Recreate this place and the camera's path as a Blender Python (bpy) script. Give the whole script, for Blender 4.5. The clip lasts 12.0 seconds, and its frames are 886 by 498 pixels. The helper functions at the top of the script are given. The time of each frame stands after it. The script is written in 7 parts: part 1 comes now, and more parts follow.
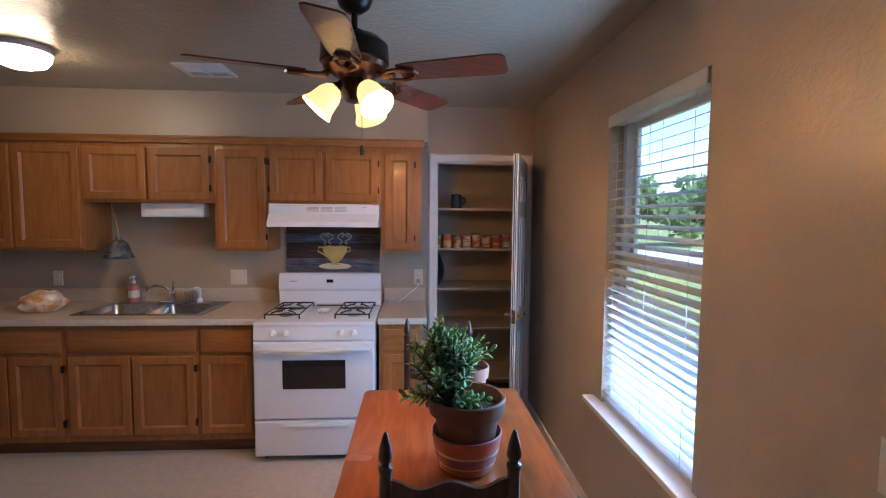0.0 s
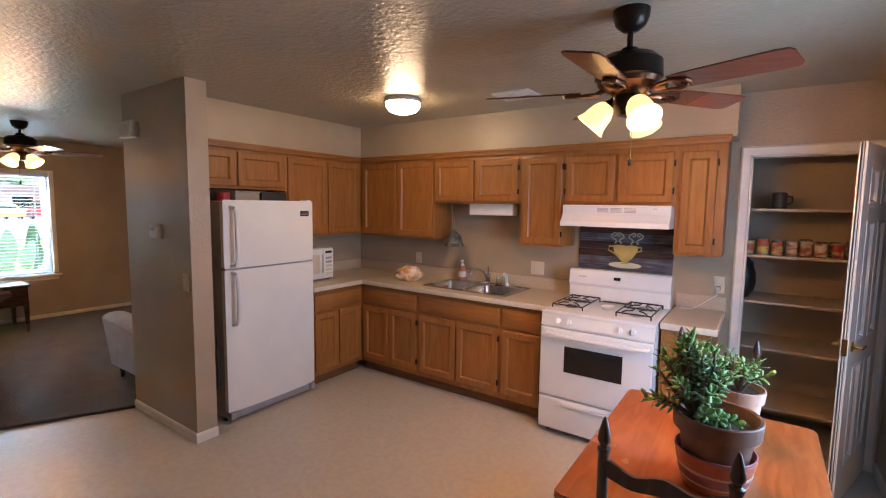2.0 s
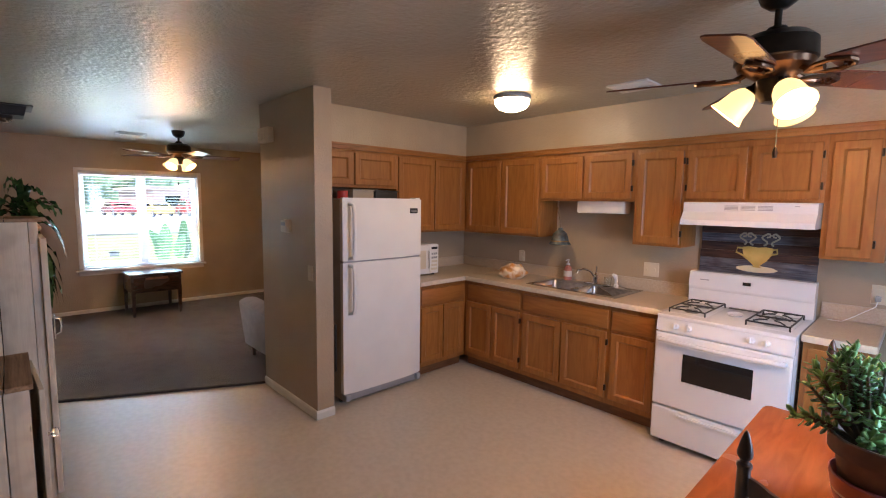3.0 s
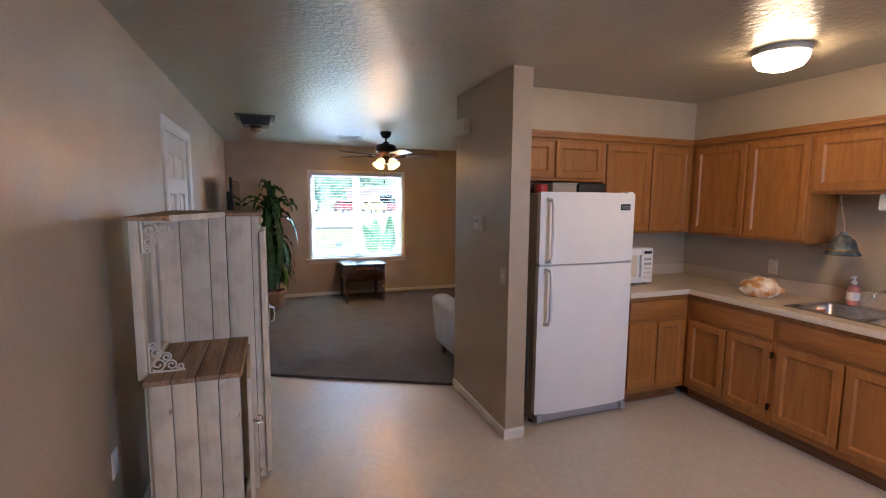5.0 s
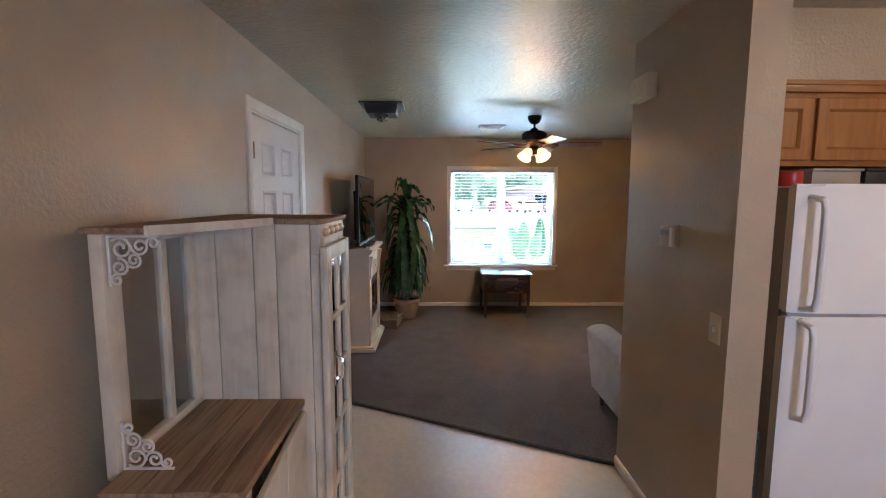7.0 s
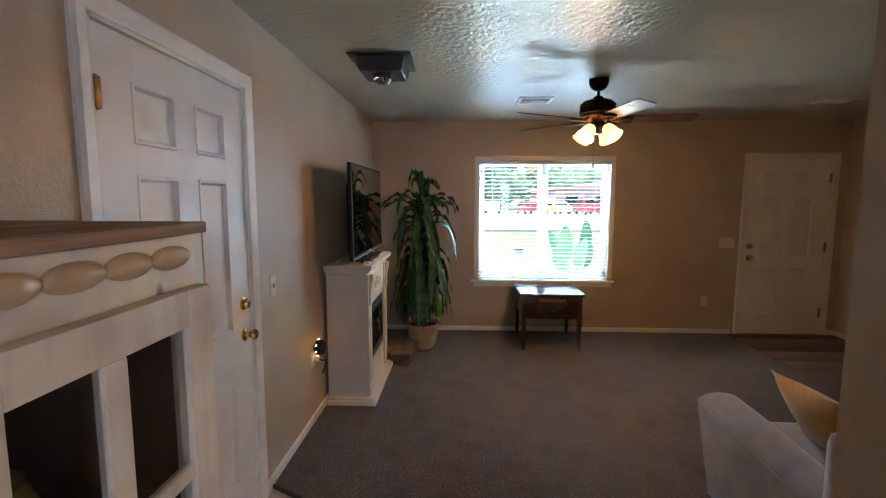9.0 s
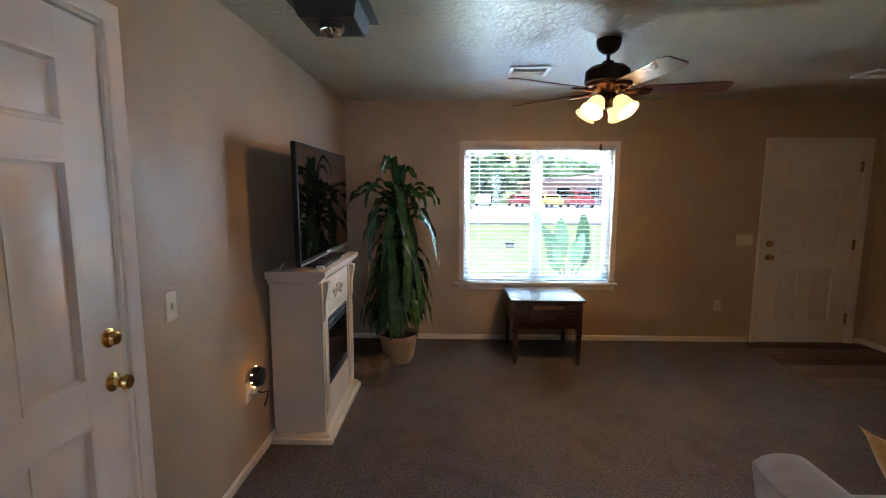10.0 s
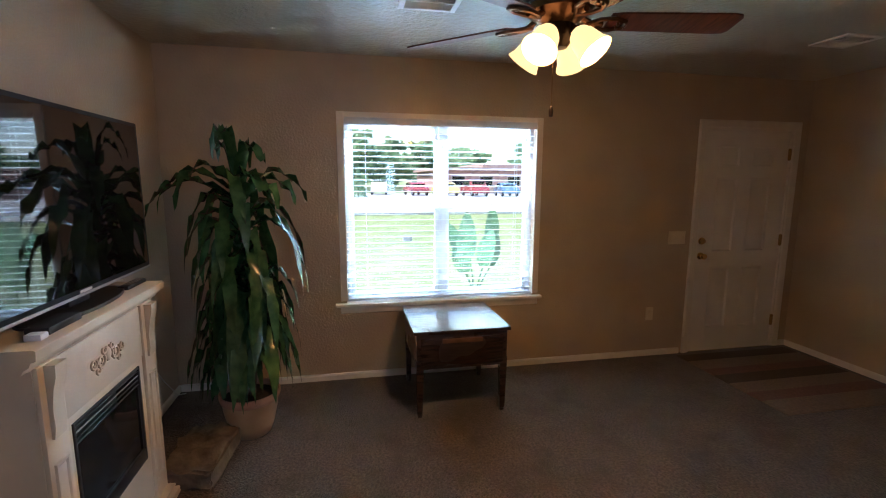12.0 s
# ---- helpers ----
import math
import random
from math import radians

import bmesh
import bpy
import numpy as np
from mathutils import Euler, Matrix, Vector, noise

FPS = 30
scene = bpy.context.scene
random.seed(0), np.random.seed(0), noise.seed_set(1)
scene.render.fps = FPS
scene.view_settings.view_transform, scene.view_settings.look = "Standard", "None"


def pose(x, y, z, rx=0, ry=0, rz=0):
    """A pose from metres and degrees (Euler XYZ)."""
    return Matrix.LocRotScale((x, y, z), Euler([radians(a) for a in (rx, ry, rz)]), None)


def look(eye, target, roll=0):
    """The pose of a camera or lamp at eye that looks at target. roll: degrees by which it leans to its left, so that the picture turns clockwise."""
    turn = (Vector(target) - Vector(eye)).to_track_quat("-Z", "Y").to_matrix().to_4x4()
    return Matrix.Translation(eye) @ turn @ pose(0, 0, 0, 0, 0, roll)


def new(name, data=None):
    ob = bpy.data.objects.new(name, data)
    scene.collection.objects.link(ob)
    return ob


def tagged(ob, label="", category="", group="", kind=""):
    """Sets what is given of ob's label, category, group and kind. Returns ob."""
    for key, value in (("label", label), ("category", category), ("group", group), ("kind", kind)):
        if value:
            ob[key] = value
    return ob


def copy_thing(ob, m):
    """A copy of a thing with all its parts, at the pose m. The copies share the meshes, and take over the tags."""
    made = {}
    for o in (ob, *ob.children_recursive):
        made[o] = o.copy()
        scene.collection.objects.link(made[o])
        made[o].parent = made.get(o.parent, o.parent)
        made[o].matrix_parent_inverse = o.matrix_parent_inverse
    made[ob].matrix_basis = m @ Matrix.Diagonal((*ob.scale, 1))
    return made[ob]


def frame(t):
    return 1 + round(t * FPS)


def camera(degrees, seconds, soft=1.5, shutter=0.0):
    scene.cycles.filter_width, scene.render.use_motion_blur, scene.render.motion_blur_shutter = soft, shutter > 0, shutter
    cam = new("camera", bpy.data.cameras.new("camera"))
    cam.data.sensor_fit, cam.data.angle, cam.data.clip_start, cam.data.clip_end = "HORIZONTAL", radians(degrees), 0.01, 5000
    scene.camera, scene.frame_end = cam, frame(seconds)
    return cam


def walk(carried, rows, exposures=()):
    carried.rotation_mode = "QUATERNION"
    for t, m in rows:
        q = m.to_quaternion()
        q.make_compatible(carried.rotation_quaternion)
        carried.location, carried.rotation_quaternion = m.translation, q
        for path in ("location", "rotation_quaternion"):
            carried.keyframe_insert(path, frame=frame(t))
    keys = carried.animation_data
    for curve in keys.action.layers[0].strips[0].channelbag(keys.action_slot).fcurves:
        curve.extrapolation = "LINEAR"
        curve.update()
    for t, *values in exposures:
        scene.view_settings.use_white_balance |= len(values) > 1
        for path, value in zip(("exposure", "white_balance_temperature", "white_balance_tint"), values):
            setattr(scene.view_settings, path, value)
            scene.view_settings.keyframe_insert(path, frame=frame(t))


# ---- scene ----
cam = camera(87.8, 12.0, soft=1.1)
EXPOSURES = [(0.0, 2.66, 5050, 10), (1.0, 3.03, 5750, 15), (2.0, 3.2, 5950, 16), (3.5, 3.25, 5900, 14), (5.5, 3.3, 5350, 11), (7.0, 3.33, 5450, 10), (9.5, 3.1, 5600, 10), (10.5, 2.8, 5650, 11), (12.0, 2.85, 5550, 12)]
PATH = [
    (0, (0.701, 1.026, 1.585), (0.821, 3.018, 1.444), 0.5),
    (0.5, (0.845, 0.974, 1.605), (0.509, 2.94, 1.456), 0.6),
    (1, (0.913, 0.915, 1.625), (0.239, 2.791, 1.46), 0.7),
    (1.5, (0.95, 0.865, 1.636), (0.026, 2.63, 1.46), 0.8),
    (2, (0.956, 0.834, 1.646), (-0.177, 2.471, 1.457), 0.8),
    (2.5, (0.936, 0.785, 1.634), (-0.368, 2.289, 1.441), 0.8),
    (3, (0.911, 0.763, 1.636), (-0.535, 2.131, 1.435), 0.8),
    (3.5, (0.871, 0.777, 1.621), (-0.701, 1.997, 1.418), 0.7),
    (5.5, (0.297, 1.044, 1.609), (-1.629, 1.535, 1.386), 0.4),
    (6, (0.064, 1.151, 1.599), (-1.9, 1.458, 1.376), 0.3),
    (6.5, (-0.178, 1.242, 1.618), (-2.16, 1.39, 1.394), 0.3),
    (7, (-0.477, 1.276, 1.61), (-2.464, 1.31, 1.385), 0.2),
    (9, (-1.787, 1.299, 1.568), (-3.773, 1.218, 1.35), 0.1),
    (9.5, (-2.118, 1.327, 1.549), (-4.103, 1.259, 1.315), 0.2),
    (10, (-2.461, 1.388, 1.551), (-4.444, 1.344, 1.301), 0.2),
    (10.5, (-2.786, 1.424, 1.551), (-4.768, 1.436, 1.284), 0.2),
    (11, (-3.072, 1.462, 1.553), (-5.051, 1.561, 1.279), 0.2),
    (11.5, (-3.351, 1.508, 1.555), (-5.318, 1.734, 1.272), 0.2),
    (12, (-3.637, 1.522, 1.562), (-5.575, 1.917, 1.264), 0.3),
]
walk(cam, [(t, look(eye, target, roll)) for t, eye, target, roll in PATH], EXPOSURES)

# ---- world, sun and sky ----
SUN_EL, SUN_AZ = 60.0, 179.0
world = bpy.data.worlds.new("sky")
scene.world = world
world.use_nodes = True
wn = world.node_tree
sky = wn.nodes.new("ShaderNodeTexSky")
sky.sky_type, sky.sun_disc = "NISHITA", False
sky.sun_elevation, sky.sun_rotation = radians(SUN_EL), radians(SUN_AZ)
wn.links.new(sky.outputs[0], wn.nodes["Background"].inputs[0])
wn.nodes["Background"].inputs[1].default_value = 0.065
sun_data = bpy.data.lights.new("sun", "SUN")
sun_data.energy, sun_data.angle, sun_data.color = 1.7, radians(0.6), (1.0, 0.95, 0.88)
sun = new("sun", sun_data)
az, el = radians(SUN_AZ), radians(SUN_EL)
sun.matrix_world = look((math.sin(az) * 40 * math.cos(el), math.cos(az) * 40 * math.cos(el), 40 * math.sin(el)), (0, 0, 0))


def area_lamp(name, eye, target, w, h, watts, colour):
    d = bpy.data.lights.new(name, "AREA")
    d.shape, d.size, d.size_y, d.energy, d.color = "RECTANGLE", w, h, watts, colour
    ob = new(name, d)
    ob.matrix_world = look(eye, target)
    return ob


# unseen lamps added for sky light through both windows: above, beside, in the opening
area_lamp("sky_fill_west", (-7.75, 2.24, 2.75), (-5.6, 2.24, 0.85), 2.0, 0.9, 135, (0.54, 0.76, 1.0))
area_lamp("sky_fill_side", (-7.8, 3.85, 1.70), (-5.0, 0.4, 1.25), 1.2, 1.1, 6, (0.80, 0.93, 1.0))
area_lamp("sky_fill_east", (1.640, 2.865, 1.37), (0.0, 2.865, 1.20), 0.70, 1.30, 5.0, (0.52, 0.72, 1.0))

# unseen lamp added to boost the light thrown up from the sunlit lawn
area_lamp("lawn_bounce_fill", (-8.0, 2.24, 0.05), (-4.6, 2.24, 2.2), 2.2, 0.7, 55, (0.88, 1.0, 0.82))


# ---- materials ----
def nodes_of(name):
    m = bpy.data.materials.new(name)
    m.use_nodes = True
    t = m.node_tree
    return m, t, t.nodes["Principled BSDF"], t.nodes.new, t.links.new


def surface(name, c1, c2, scale=6.0, stretch=(1, 1, 1), rough=0.5, metal=0.0, bump=0.0, bump_scale=60.0, bump_stretch=None,
            stain=None, stain_scale=1.3, stain_amount=0.25, distort=0.0, rough_var=0.08, coat=0.0, sheen=0.0, detail=6.0, lo=0.35, hi=0.65, spec=0.5,
            dist=0.002, knots=None):
    """A surface in two colours mixed by a stretched grain, with broad stains, uneven gloss and fine relief."""
    m, t, bsdf, add, link = nodes_of(name)
    coord = add("ShaderNodeTexCoord")
    info = add("ShaderNodeObjectInfo")
    mul = add("ShaderNodeMath")
    mul.operation = "MULTIPLY"
    mul.inputs[1].default_value = 7.3
    link(info.outputs["Random"], mul.inputs[0])
    shift = add("ShaderNodeVectorMath")
    shift.operation = "ADD"
    link(coord.outputs["Object"], shift.inputs[0])
    link(mul.outputs[0], shift.inputs[1])

    def grain(sc, st, det, dis=0.0):
        mp = add("ShaderNodeMapping")
        mp.inputs["Scale"].default_value = st
        link(shift.outputs[0], mp.inputs[0])
        n = add("ShaderNodeTexNoise")
        n.inputs["Scale"].default_value, n.inputs["Detail"].default_value, n.inputs["Distortion"].default_value = sc, det, dis
        link(mp.outputs[0], n.inputs["Vector"])
        return n.outputs["Fac"]

    g = grain(scale, stretch, detail, distort)
    ramp = add("ShaderNodeValToRGB")
    ramp.color_ramp.elements[0].position, ramp.color_ramp.elements[1].position = lo, hi
    ramp.color_ramp.elements[0].color, ramp.color_ramp.elements[1].color = (*c1, 1), (*c2, 1)
    link(g, ramp.inputs[0])
    out = ramp.outputs[0]
    s = grain(stain_scale, (1, 1, 1), 2.5)
    if stain:
        sr = add("ShaderNodeMapRange")
        sr.inputs[1].default_value, sr.inputs[2].default_value, sr.inputs[4].default_value = 0.45, 0.75, stain_amount
        link(s, sr.inputs[0])
        mix = add("ShaderNodeMix")
        mix.data_type = "RGBA"
        link(sr.outputs[0], mix.inputs[0])
        link(out, mix.inputs[6])
        mix.inputs[7].default_value = (*stain, 1)
        out = mix.outputs[2]
    if knots:
        vor = add("ShaderNodeTexVoronoi")
        vor.inputs["Scale"].default_value = knots
        kp = add("ShaderNodeMapping")
        kp.inputs["Scale"].default_value = (1, 1, 0.6)
        link(shift.outputs[0], kp.inputs[0])
        link(kp.outputs[0], vor.inputs["Vector"])
        kr = add("ShaderNodeMapRange")
        kr.inputs[1].default_value, kr.inputs[2].default_value, kr.inputs[3].default_value, kr.inputs[4].default_value = 0.035, 0.085, 0.75, 0.0
        link(vor.outputs["Distance"], kr.inputs[0])
        km = add("ShaderNodeMix")
        km.data_type = "RGBA"
        link(kr.outputs[0], km.inputs[0])
        link(out, km.inputs[6])
        km.inputs[7].default_value = (0.07, 0.04, 0.025, 1)
        out = km.outputs[2]
    link(out, bsdf.inputs["Base Color"])
    rr = add("ShaderNodeMapRange")
    rr.inputs[3].default_value, rr.inputs[4].default_value = max(rough - rough_var, 0.02), min(rough + rough_var, 1)
    link(s, rr.inputs[0])
    link(rr.outputs[0], bsdf.inputs["Roughness"])
    bsdf.inputs["Metallic"].default_value = metal
    bsdf.inputs["Coat Weight"].default_value = coat
    bsdf.inputs["Sheen Weight"].default_value = sheen
    bsdf.inputs["Specular IOR Level"].default_value = spec
    if bump:
        b = add("ShaderNodeBump")
        b.inputs["Strength"].default_value, b.inputs["Distance"].default_value = bump, dist
        link(grain(bump_scale, bump_stretch or (1, 1, 1), 3.0), b.inputs["Height"])
        link(b.outputs[0], bsdf.inputs["Normal"])
    return m


def glowing(name, colour, strength, base=(0.9, 0.85, 0.75)):
    m, t, bsdf, add, link = nodes_of(name)
    bsdf.inputs["Base Color"].default_value = (*base, 1)
    bsdf.inputs["Emission Color"].default_value = (*colour, 1)
    bsdf.inputs["Emission Strength"].default_value = strength
    bsdf.inputs["Roughness"].default_value = 0.35
    return m


def clear(name, colour=(1, 1, 1), rough=0.0, ior=1.45):
    m, t, bsdf, add, link = nodes_of(name)
    bsdf.inputs["Base Color"].default_value = (*colour, 1)
    bsdf.inputs["Transmission Weight"].default_value = 1.0
    bsdf.inputs["Roughness"].default_value = rough
    bsdf.inputs["IOR"].default_value = ior
    return m


WALL = surface("tan_wall_paint", (0.395, 0.314, 0.214), (0.435, 0.348, 0.240), 3.0, rough=0.35, spec=0.65, bump=0.85, bump_scale=65, stain=(0.36, 0.282, 0.19), stain_amount=0.3, dist=0.0035)
CEIL = surface("tan_ceiling_paint", (0.340, 0.300, 0.212), (0.380, 0.335, 0.240), 3.0, rough=0.32, rough_var=0.02, bump=1.0, bump_scale=32, spec=0.85, stain=(0.37, 0.33, 0.255), stain_amount=0.3, dist=0.008)
VINYL = surface("cream_vinyl_floor", (0.50, 0.445, 0.375), (0.56, 0.505, 0.435), 26.0, rough=0.37, spec=0.9, bump=0.10, bump_scale=40, rough_var=0.01)
CARPET = surface("brown_grey_carpet", (0.044, 0.035, 0.030), (0.132, 0.104, 0.088), 72.0, (1, 1, 1), 0.95, bump=1.0, bump_scale=110, stain=(0.048, 0.037, 0.030), stain_scale=6.5, stain_amount=0.8, sheen=0.15, dist=0.008, spec=0.15)
CARPET_EDGE = surface("dark_carpet_edge", (0.03, 0.024, 0.02), (0.07, 0.055, 0.045), 60.0, rough=0.9, bump=0.6, bump_scale=90)
TRIM = surface("white_trim_paint", (0.70, 0.67, 0.61), (0.76, 0.73, 0.67), 9.0, rough=0.38, bump=0.08, bump_scale=60, stain=(0.58, 0.53, 0.45), stain_amount=0.3)
DOORW = surface("white_door_paint", (0.70, 0.68, 0.64), (0.75, 0.73, 0.69), 5.0, rough=0.33, bump=0.1, bump_scale=45, bump_stretch=(4, 4, 0.4), stain=(0.62, 0.58, 0.52), stain_amount=0.25)
OAK = surface("honey_oak_upright", (0.275, 0.104, 0.019), (0.350, 0.146, 0.031), 4.0, (7, 7, 0.8), 0.46, bump=0.18, bump_scale=40, bump_stretch=(6, 6, 0.4), stain=(0.24, 0.10, 0.03), stain_scale=2.0, stain_amount=0.4, distort=1.2, coat=0.08)
OAKH = surface("honey_oak_level", (0.265, 0.100, 0.018), (0.340, 0.142, 0.030), 4.0, (0.8, 0.8, 7), 0.46, bump=0.18, bump_scale=40, bump_stretch=(0.4, 0.4, 6), stain=(0.24, 0.10, 0.03), stain_scale=2.0, stain_amount=0.4, distort=1.2, coat=0.08)
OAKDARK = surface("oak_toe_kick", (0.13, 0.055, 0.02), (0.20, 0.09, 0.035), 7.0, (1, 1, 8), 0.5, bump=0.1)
LAMINATE = surface("beige_laminate", (0.47, 0.38, 0.28), (0.55, 0.46, 0.35), 90.0, rough=0.32, stain=(0.44, 0.35, 0.25), stain_amount=0.3)
LAMEDGE = surface("cream_laminate_edge", (0.60, 0.52, 0.41), (0.66, 0.58, 0.47), 40.0, rough=0.35)
ENAMEL = surface("white_enamel", (0.76, 0.76, 0.77), (0.80, 0.80, 0.80), 4.0, rough=0.22, rough_var=0.06, coat=0.3, stain=(0.72, 0.71, 0.69), stain_amount=0.25)
FRIDGE_SKIN = surface("white_pebbled_steel", (0.76, 0.75, 0.74), (0.80, 0.79, 0.78), 4.0, rough=0.32, bump=0.1, bump_scale=260, stain=(0.72, 0.70, 0.67), stain_amount=0.3)
FRIDGE_SIDE = surface("darker_grey_beige", (0.30, 0.26, 0.21), (0.34, 0.30, 0.25), 4.0, rough=0.4, bump=0.1, bump_scale=240)
GREYPL = surface("grey_plastic", (0.30, 0.30, 0.31), (0.36, 0.36, 0.37), 8.0, rough=0.45)
BLACK = surface("black_plastic", (0.012, 0.012, 0.013), (0.022, 0.022, 0.023), 12.0, rough=0.4)
IRON = surface("black_cast_iron", (0.012, 0.011, 0.011), (0.03, 0.028, 0.027), 50.0, rough=0.6, bump=0.3, bump_scale=160)
DARKGLASS = surface("black_oven_glass", (0.008, 0.008, 0.009), (0.012, 0.012, 0.013), 3.0, rough=0.08, rough_var=0.03)
STEEL = surface("brushed_steel", (0.34, 0.33, 0.32), (0.46, 0.45, 0.44), 30.0, (1, 12, 1), 0.28, metal=1.0, rough_var=0.1)
CHROME = surface("chrome", (0.75, 0.75, 0.76), (0.82, 0.82, 0.83), 5.0, rough=0.09, metal=1.0, rough_var=0.04)
BRASS = surface("polished_brass", (0.72, 0.49, 0.17), (0.80, 0.57, 0.22), 9.0, rough=0.2, metal=1.0)
OLDBRASS = surface("aged_brass", (0.22, 0.14, 0.06), (0.36, 0.24, 0.10), 30.0, rough=0.42, metal=0.9)
BRONZE = surface("dark_bronze", (0.020, 0.014, 0.010), (0.04, 0.027, 0.018), 14.0, rough=0.35, metal=0.7)
COPPERY = surface("antique_copper_arm", (0.11, 0.055, 0.030), (0.20, 0.105, 0.055), 16.0, rough=0.3, metal=0.9)
BLADE = surface("cherry_blade_veneer", (0.075, 0.020, 0.011), (0.15, 0.045, 0.022), 9.0, (1.0, 9, 1), 0.3, distort=0.6, coat=0.3)
CREAMPL = surface("cream_plastic", (0.62, 0.55, 0.42), (0.68, 0.61, 0.48), 9.0, rough=0.4)
WHITEPL = surface("white_plastic", (0.74, 0.73, 0.71), (0.80, 0.79, 0.77), 9.0, rough=0.4)
BLIND = surface("white_blind_slat", (0.62, 0.63, 0.65), (0.68, 0.69, 0.71), 9.0, rough=0.45)
_t = BLIND.node_tree
_tr = _t.nodes.new("ShaderNodeBsdfTranslucent")
_tr.inputs[0].default_value = (0.80, 0.82, 0.84, 1)
_mx = _t.nodes.new("ShaderNodeMixShader")
_mx.inputs[0].default_value = 0.25
_t.links.new(_t.nodes["Principled BSDF"].outputs[0], _mx.inputs[1])
_t.links.new(_tr.outputs[0], _mx.inputs[2])
_t.links.new(_mx.outputs[0], _t.nodes["Material Output"].inputs[0])
VINYLFRAME = surface("white_vinyl_frame", (0.60, 0.60, 0.62), (0.66, 0.66, 0.68), 9.0, rough=0.45)
GLASS = clear("window_glass")
JARGLASS = clear("clear_glass", (0.96, 0.98, 0.97))
TABLEWOOD = surface("maple_tabletop", (0.235, 0.070, 0.018), (0.315, 0.098, 0.027), 4.0, (6, 0.9, 6), 0.25, distort=0.8, coat=0.4, stain=(0.24, 0.075, 0.025), stain_amount=0.5, stain_scale=3.0)
DARKWOOD = surface("dark_chair_wood", (0.030, 0.014, 0.008), (0.065, 0.030, 0.016), 8.0, (8, 8, 0.8), 0.3, coat=0.3)
ENDWOOD = surface("dark_table_wood", (0.020, 0.012, 0.010), (0.042, 0.025, 0.020), 8.0, (8, 0.8, 8), 0.27, coat=0.35, stain=(0.055, 0.034, 0.027), stain_amount=0.4)
TERRA = surface("brown_glazed_clay", (0.115, 0.060, 0.036), (0.17, 0.09, 0.055), 14.0, rough=0.5, bump=0.15, bump_scale=60)
TERRA2 = surface("pale_terracotta", (0.42, 0.24, 0.16), (0.52, 0.32, 0.22), 14.0, rough=0.75, bump=0.15, bump_scale=80)
POTORANGE = surface("orange_glaze", (0.40, 0.105, 0.05), (0.50, 0.15, 0.075), 12.0, rough=0.35)
POTPURPLE = surface("plum_glaze", (0.27, 0.085, 0.10), (0.35, 0.12, 0.14), 12.0, rough=0.35)
POTCREAM = surface("cream_glaze", (0.58, 0.44, 0.26), (0.66, 0.52, 0.33), 12.0, rough=0.35)
POTTAN = surface("tan_glaze", (0.34, 0.22, 0.12), (0.48, 0.34, 0.20), 5.0, rough=0.35, bump=0.15, bump_scale=30)
SOIL = surface("potting_soil", (0.018, 0.012, 0.008), (0.05, 0.034, 0.022), 60.0, rough=0.95, bump=0.8, bump_scale=80)
WEATHERED = surface("white_distressed_plank", (0.66, 0.595, 0.485), (0.745, 0.685, 0.565), 5.0, (8, 8, 0.6), 0.62, knots=7.0, bump=0.35, bump_scale=26, bump_stretch=(7, 7, 0.5), stain=(0.20, 0.135, 0.085), stain_scale=9.0, stain_amount=0.30, distort=0.6, lo=0.26, hi=0.52)
# dark colour that puts the closed cabinet's inner shade into its boards
SHADE_LINING = surface("shade_dark_board", (0.030, 0.017, 0.010), (0.060, 0.034, 0.020), 5.0, (9, 9, 0.6), 0.6, bump=0.2, bump_scale=30)
RAWWOOD = surface("worn_bare_plank", (0.19, 0.118, 0.066), (0.40, 0.275, 0.17), 5.0, (0.6, 12, 12), 0.75, bump=0.5, bump_scale=26, bump_stretch=(0.5, 7, 7), stain=(0.42, 0.30, 0.18), stain_scale=6.0, stain_amount=0.5)
CREAMFP = surface("cream_mantel_paint", (0.62, 0.55, 0.43), (0.68, 0.61, 0.49), 5.0, rough=0.45, bump=0.05, bump_scale=60, stain=(0.54, 0.47, 0.35), stain_amount=0.3)
TVBLACK = surface("matte_black_bezel", (0.006, 0.006, 0.007), (0.010, 0.010, 0.011), 20.0, rough=0.5, spec=0.25)
SCREEN = surface("black_screen_glass", (0.004, 0.004, 0.005), (0.006, 0.006, 0.007), 3.0, rough=0.035, rough_var=0.01, spec=1.0)
VELVET = surface("grey_blue_velvet", (0.15, 0.178, 0.24), (0.235, 0.265, 0.335), 9.0, rough=0.8, sheen=0.6, bump=0.3, bump_scale=110, stain=(0.16, 0.18, 0.22), stain_scale=4.0, stain_amount=0.4)
MUSTARD = surface("mustard_cloth", (0.42, 0.23, 0.03), (0.52, 0.30, 0.05), 60.0, rough=0.75, bump=0.3, bump_scale=140, sheen=0.3)
STONE = surface("brown_stone", (0.10, 0.075, 0.05), (0.20, 0.155, 0.105), 9.0, rough=0.85, bump=0.8, bump_scale=22, dist=0.01)


# ---- mesh helpers ----
def root_place(ob):
    while ob.parent:
        ob = ob.parent
    return ob.location


def thing(name, label, category, at=(0, 0, 0), group="", kind=""):
    ob = new(name)
    ob.location = at
    ob.empty_display_size = 0.05
    return tagged(ob, label, category, group, kind)


